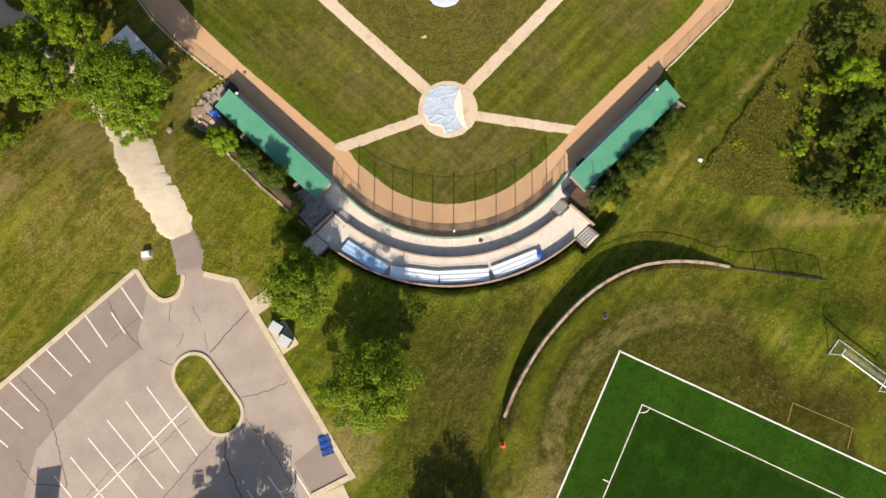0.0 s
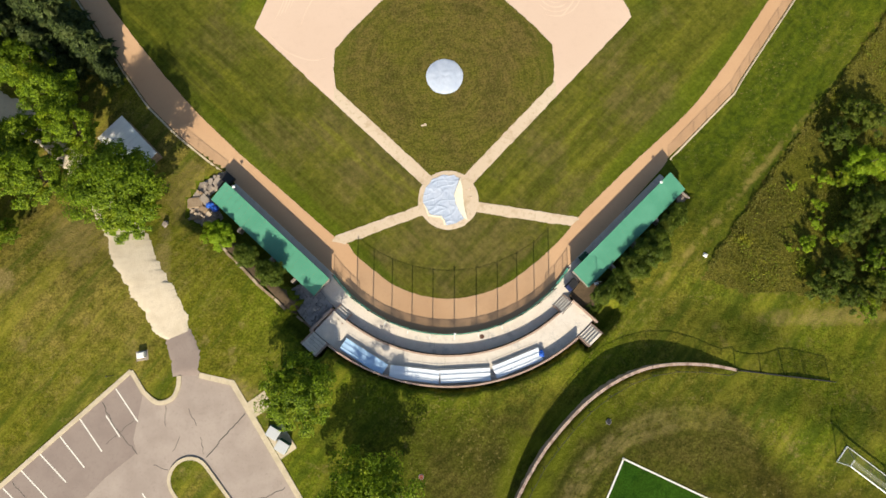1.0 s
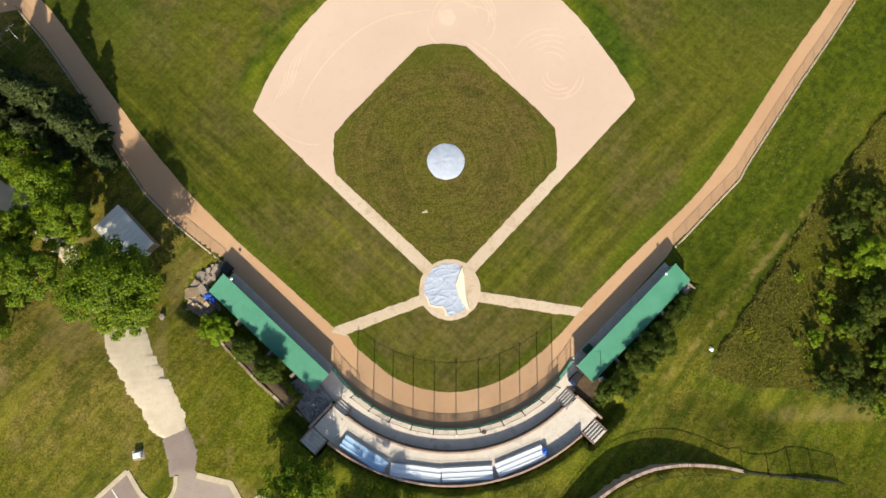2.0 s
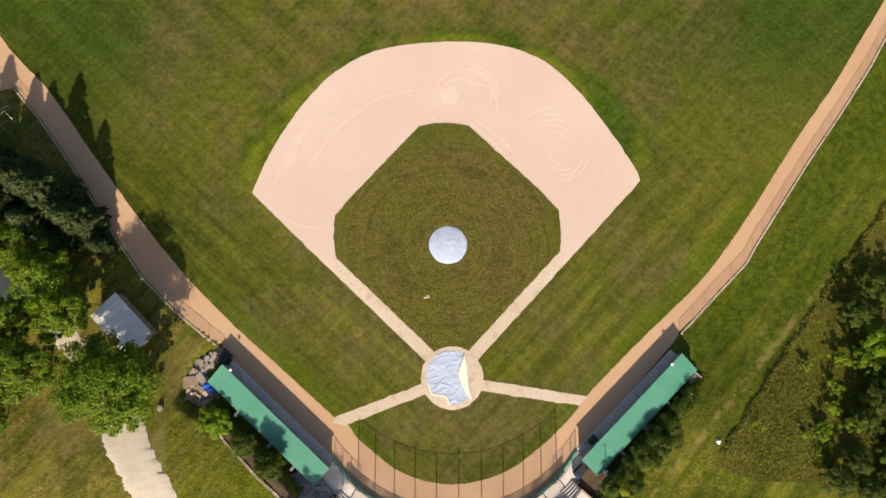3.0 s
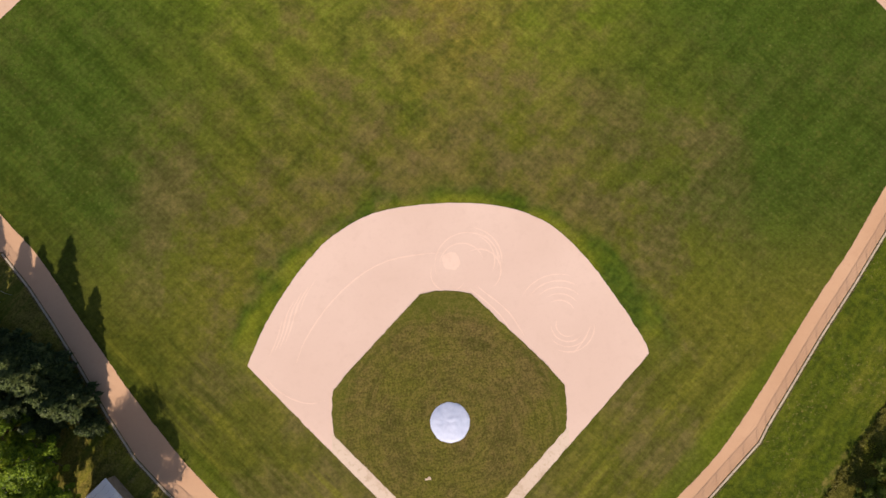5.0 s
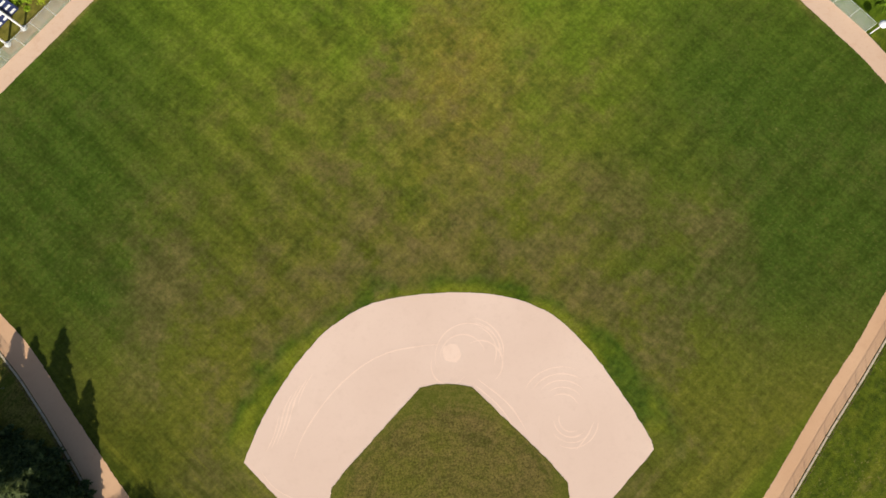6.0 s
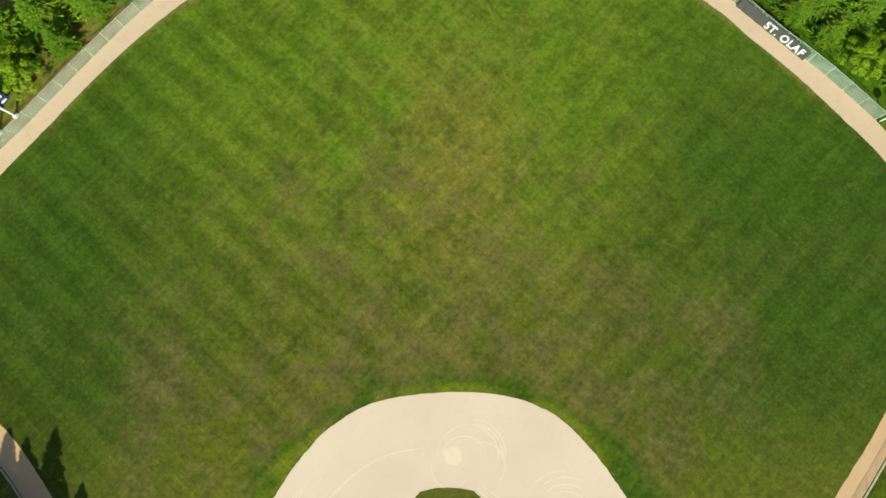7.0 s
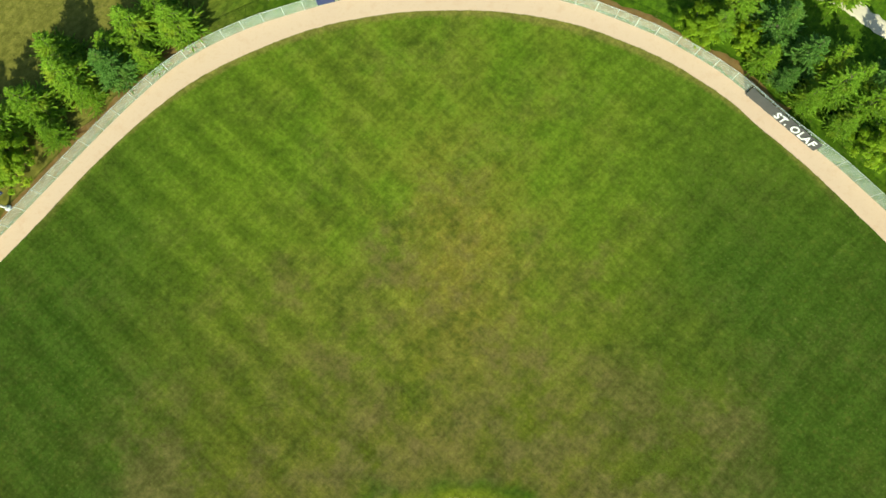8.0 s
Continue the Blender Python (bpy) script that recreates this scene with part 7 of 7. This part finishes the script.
# young pines and broadleaf trees behind the outfield fence
pine = pine_tree(10, 4.4, 9.0, "young bright green pine behind the outfield fence", "needle_lit", pose(-42.6, 114.6, 0))
blue_pine = pine_tree(11, 3.9, 8.2, "blue-green pine behind the outfield fence", "needle_blue", pose(-45.6, 108.9, 0, 0, 0, 30))
bush = leafy_tree(12, 4.2, 6.6, "bright yellow-green tree behind the outfield fence", "leaf_lime", 200, 50, 0.20, pose(-60.0, 95.6, 0), 0.20, "tree", 0.2, 2.2, 0.92)
for tree in (pine, blue_pine, bush):
    tagged(tree, group="trees behind the outfield fence")
for k, (x, y, s, src) in enumerate(((-36.6, 115.0, 0.95, pine), (-51.8, 107.6, 0.95, pine), (-56.6, 103.6, 0.95, pine), (-49.6, 105.4, 0.6, pine), (-60.6, 101.4, 0.95, pine), (-41.2, 110.4, 0.62, pine), (-64.5, 97.5, 1.0, pine), (-62.6, 99.6, 0.7, blue_pine), (-67.6, 91.0, 1.0, pine), (-71.0, 86.5, 0.9, bush),
                                    (38.4, 112.6, 0.80, bush), (44.0, 115.6, 0.95, pine), (49.6, 112.0, 1.05, blue_pine), (47.6, 107.4, 0.66, pine), (53.2, 107.2, 0.95, blue_pine), (56.4, 102.2, 0.95, pine), (53.0, 101.2, 0.62, pine), (60.8, 99.4, 0.95, pine), (62.0, 93.6, 0.85, bush), (57.6, 97.2, 0.6, pine), (61.0, 117.4, 0.8, pine), (67.5, 90.5, 1.0, pine),
                                    (71.5, 86.2, 0.9, bush), (46.0, 118.6, 0.85, pine), (65.0, 104.0, 0.9, blue_pine), (71.0, 101.0, 0.9, pine), (-45.8, 112.0, 0.8, pine), (-54.2, 99.8, 0.62, pine), (-39.6, 118.2, 0.85, pine), (-53.6, 111.6, 0.9, pine), (41.4, 112.6, 0.7, pine), (56.0, 106.0, 0.9, pine), (50.4, 104.4, 0.6, blue_pine), (59.6, 103.6, 0.8, pine), (45.6, 111.0, 0.62, bush))):
    copy_thing(src, pose(x, y, 0, 0, 0, 73 * k) @ Matrix.Diagonal((s * 1.05, s * 1.05, s, 1)))


def beyond(line, d, seed):
    """A line set off to the outer side of the fence, with an uneven distance."""
    out = []
    for i, (x, y) in enumerate(line):
        p, q = Vector(line[max(i - 1, 0)]), Vector(line[min(i + 1, len(line) - 1)])
        v = (q - p).normalized()
        e = d * (1 + 0.7 * noise.noise(Vector((x * 0.25, y * 0.25, seed)))) if d > 0.5 else d
        out.append((x + v.y * e, y - v.x * e))
    return out


for part_of in (OUTFIELD[8:30], OUTFIELD[50:68]):
    ribbon(beyond(part_of, 0.25, 1), beyond(part_of, 2.6, 2), "mulch", "mulch_bed", "rusty bark mulch and dry grass along the outfield fence", "mulch bed", 0.05, 2, 4)
ribbon([(52.91, 120.29), (56.4, 117.6), (60.27, 116.18), (64.21, 112.97), (69.45, 108.68)], [(54.08, 123.02), (58.4, 120.09), (62.77, 117.91), (66.52, 114.51), (71.39, 110.56)], "gravel", "gravel_path", "pale gravel path behind the outfield trees", "path", 0.08)
# shrubs behind the dugouts
shrub = leafy_tree(13, 1.9, 2.0, "loose dark green shrub with thin leaves behind the dugout", "leaf_dark", 100, 62, 0.10, pose(-27.2, -7.2, ground_at(-27.2, -7.2) - 0.3), 0.05, "shrub", 0.1, 4.6, 1.35)
tagged(shrub, group="shrubs behind the dugouts")
lime = leafy_tree(14, 2.15, 2.2, "round bright lime-green shrub behind the dugout", "leaf_lime", 190, 56, 0.15, pose(-30.9, -4.4, ground_at(-30.9, -4.4) - 0.2), 0.35, "shrub", 0.1, 2.0)
for k, (x, y, s) in enumerate(((-24.1, -10.1, 1.1), (20.6, -14.0, 1.05), (22.6, -12.4, 1.0), (24.6, -10.6, 1.0), (26.4, -9.2, 1.0), (28.4, -7.2, 1.0), (30.2, -5.0, 1.0), (31.6, -3.6, 0.8), (23.4, -14.4, 0.75), (28.8, -8.8, 0.75), (19.4, -15.8, 0.7), (25.8, -11.4, 0.8))):
    copy_thing(shrub, pose(x - (0.45 if x > 0 else -0.4), y + 0.45, ground_at(x, y) - 0.5, 0, 0, 40 * k) @ Matrix.Diagonal((s * (1.05 + 0.2 * math.sin(k * 2.1)), s * (1.0 - 0.2 * math.sin(k * 1.3)), s * (1.25 + 0.3 * math.cos(k * 1.7)), 1)))
# scrub east of the lawn
scrub_tree = leafy_tree(15, 2.4, 4.2, "small dark olive tree in the eastern scrub", "leaf_dark", 130, 52, 0.15, pose(56.5, -3.0, ground_at(56.5, -3.0)), 0.10, "tree", 0.12, 2.0, 0.9)
tagged(scrub_tree, group="trees of the eastern scrub")
scrub_green = leafy_tree(16, 2.2, 3.6, "bright green young tree in the eastern scrub", "leaf", 120, 30, 0.17, pose(53.8, 0.6, ground_at(53.8, 0.6)), 0.10, "tree", 0.15, 2.0, 0.85)
tagged(scrub_green, group="trees of the eastern scrub")
scrub_lime = leafy_tree(17, 1.2, 1.8, "lime-green sapling in the eastern scrub", "leaf_lime", 90, 12, 0.15, pose(47.6, -7.6, ground_at(47.6, -7.6)), 0.2, "tree", 0.2, 1.7)
tagged(scrub_lime, group="trees of the eastern scrub")
lime_tree = leafy_tree(18, 2.3, 3.8, "vivid lime-green tree in the eastern scrub", "leaf_lime", 200, 34, 0.17, pose(62.5, 0.2, ground_at(62.5, 0.2)), 0.15, "tree", 0.15, 1.8)
tagged(lime_tree, group="trees of the eastern scrub")
rnd = random.Random(5)
spots = []
for k, (x, y, s, src) in enumerate(((54.0, 7.0, 1.0, scrub_tree), (50.8, -11.7, 0.85, scrub_tree), (48.2, -13.9, 0.9, scrub_tree), (51.8, -15.2, 0.85, scrub_tree), (55.0, -14.2, 0.95, scrub_tree), (53.8, -16.7, 0.9, scrub_green), (57.3, -8.2, 0.95, scrub_tree), (57.2, -2.8, 0.95, scrub_tree), (54.6, -4.5, 1.0, scrub_tree), (59.3, 9.4, 1.0, scrub_tree), (56.8, 10.8, 0.85, scrub_tree),
                                    (52.8, -6.8, 0.8, scrub_tree), (56.6, 2.7, 1.3, lime_tree), (54.9, 1.6, 0.7, lime_tree), (49.2, -5.2, 1.0, scrub_lime), (47.2, -8.3, 1.1, scrub_lime), (51.2, 1.2, 1.2, scrub_lime), (49.9, -2.7, 1.0, scrub_lime), (54.4, -5.8, 0.9, scrub_lime), (51.2, -7.1, 0.8, scrub_green), (45.2, -8.4, 0.6, scrub_lime), (46.9, 0.2, 0.8, scrub_lime), (55.4, -10.4, 1.1, scrub_green), (56.6, -12.7, 1.1, scrub_green), (58.8, -5.2, 1.0, scrub_green), (60.5, -13.0, 1.2, scrub_green))):
    spots.append((x, y))
    copy_thing(src, pose(x, y, ground_at(x, y), 0, 0, 61 * k) @ Matrix.Scale(s, 4))
for k in range(2500):
    x, y = rnd.uniform(40, 78), rnd.uniform(-19, 36)
    edge = 34.2 + max(0.0, (y + 10.5)) * 0.86
    deep = x - edge
    if not inside(SCRUB, np.array([x]), np.array([y]))[0] or deep < 15 or rnd.random() > min(0.8, (deep - 10) / 26):
        continue
    kind = rnd.random()
    big = kind < 0.66
    if any((x - a) ** 2 + (y - b) ** 2 < (9.0 if big else 4.5) for a, b in spots):
        continue
    spots.append((x, y))
    src = scrub_tree if kind < 0.20 else scrub_green if kind < 0.66 else scrub_lime
    s = rnd.uniform(0.45, 1.25)
    copy_thing(src, pose(x, y, ground_at(x, y), 0, 0, rnd.uniform(0, 360)) @ Matrix.Diagonal((s * rnd.uniform(0.85, 1.2), s, s * rnd.uniform(0.6, 1.15), 1)))
    if len(spots) > 150:
        break


def weeds():
    """Tall weeds as thin blades, denser and taller along the mown edge."""
    rng = np.random.default_rng(3)
    rows = (("tall_weeds", 60000, "weed", 0.10, 0.07, "rough olive tall weeds covering the slope"), ("yellow_weeds", 7000, "leaf_yellow", 0.12, 0.6, "yellow-green flowering weeds among the scrub"), ("edge_weeds", 5200, "weed", 0.11, 0.55, "tall dark weeds along the edge of the mown lawn"))
    for name, n, mat, size, hi, lab in rows:
        x, y = rng.uniform(33, 78, n * 2), rng.uniform(-20, 37, n * 2)
        if name == "yellow_weeds":
            cx, cy = rng.uniform(38, 76, 260), rng.uniform(-14, 34, 260)
            pick = (260 * rng.uniform(0, 1, n * 2) ** 2.2).astype(int)
            x, y = cx[pick] + rng.normal(size=n * 2) * 0.6, cy[pick] + rng.normal(size=n * 2) * 0.6
        if name == "edge_weeds":
            y = rng.uniform(-10.5, 36, n * 2)
            x = 33.9 + (y + 10.5) * 0.852 + rng.uniform(0.0, 0.9, n * 2) + 0.25 * np.sin(y * 1.7)
        else:
            ok = inside(SCRUB, x, y)
            x, y = x[ok], y[ok]
        x, y = x[:n], y[:n]
        z = heights(x, y)
        k = np.array([noise.noise(Vector((a * 0.35, b * 0.35, 1))) + 0.8 * noise.noise(Vector((a * 1.3, b * 1.3, 4))) for a, b in zip(x, y)])
        z = z + rng.uniform(0.15, 1, len(x)) * hi * np.clip(0.7 + 0.75 * k, 0.08, 2.0)
        nrm = rng.normal(size=(len(x), 3)) * 0.55 + np.array([0, -0.25, 0.9])
        o = quads(name, np.stack([x, y, z], 1), nrm, rng.uniform(0.5, 1.4, len(x)) * size, MAT[mat], None, 4, 2.2)
        tagged(o, lab, "weeds", kind="stuff")


weeds()
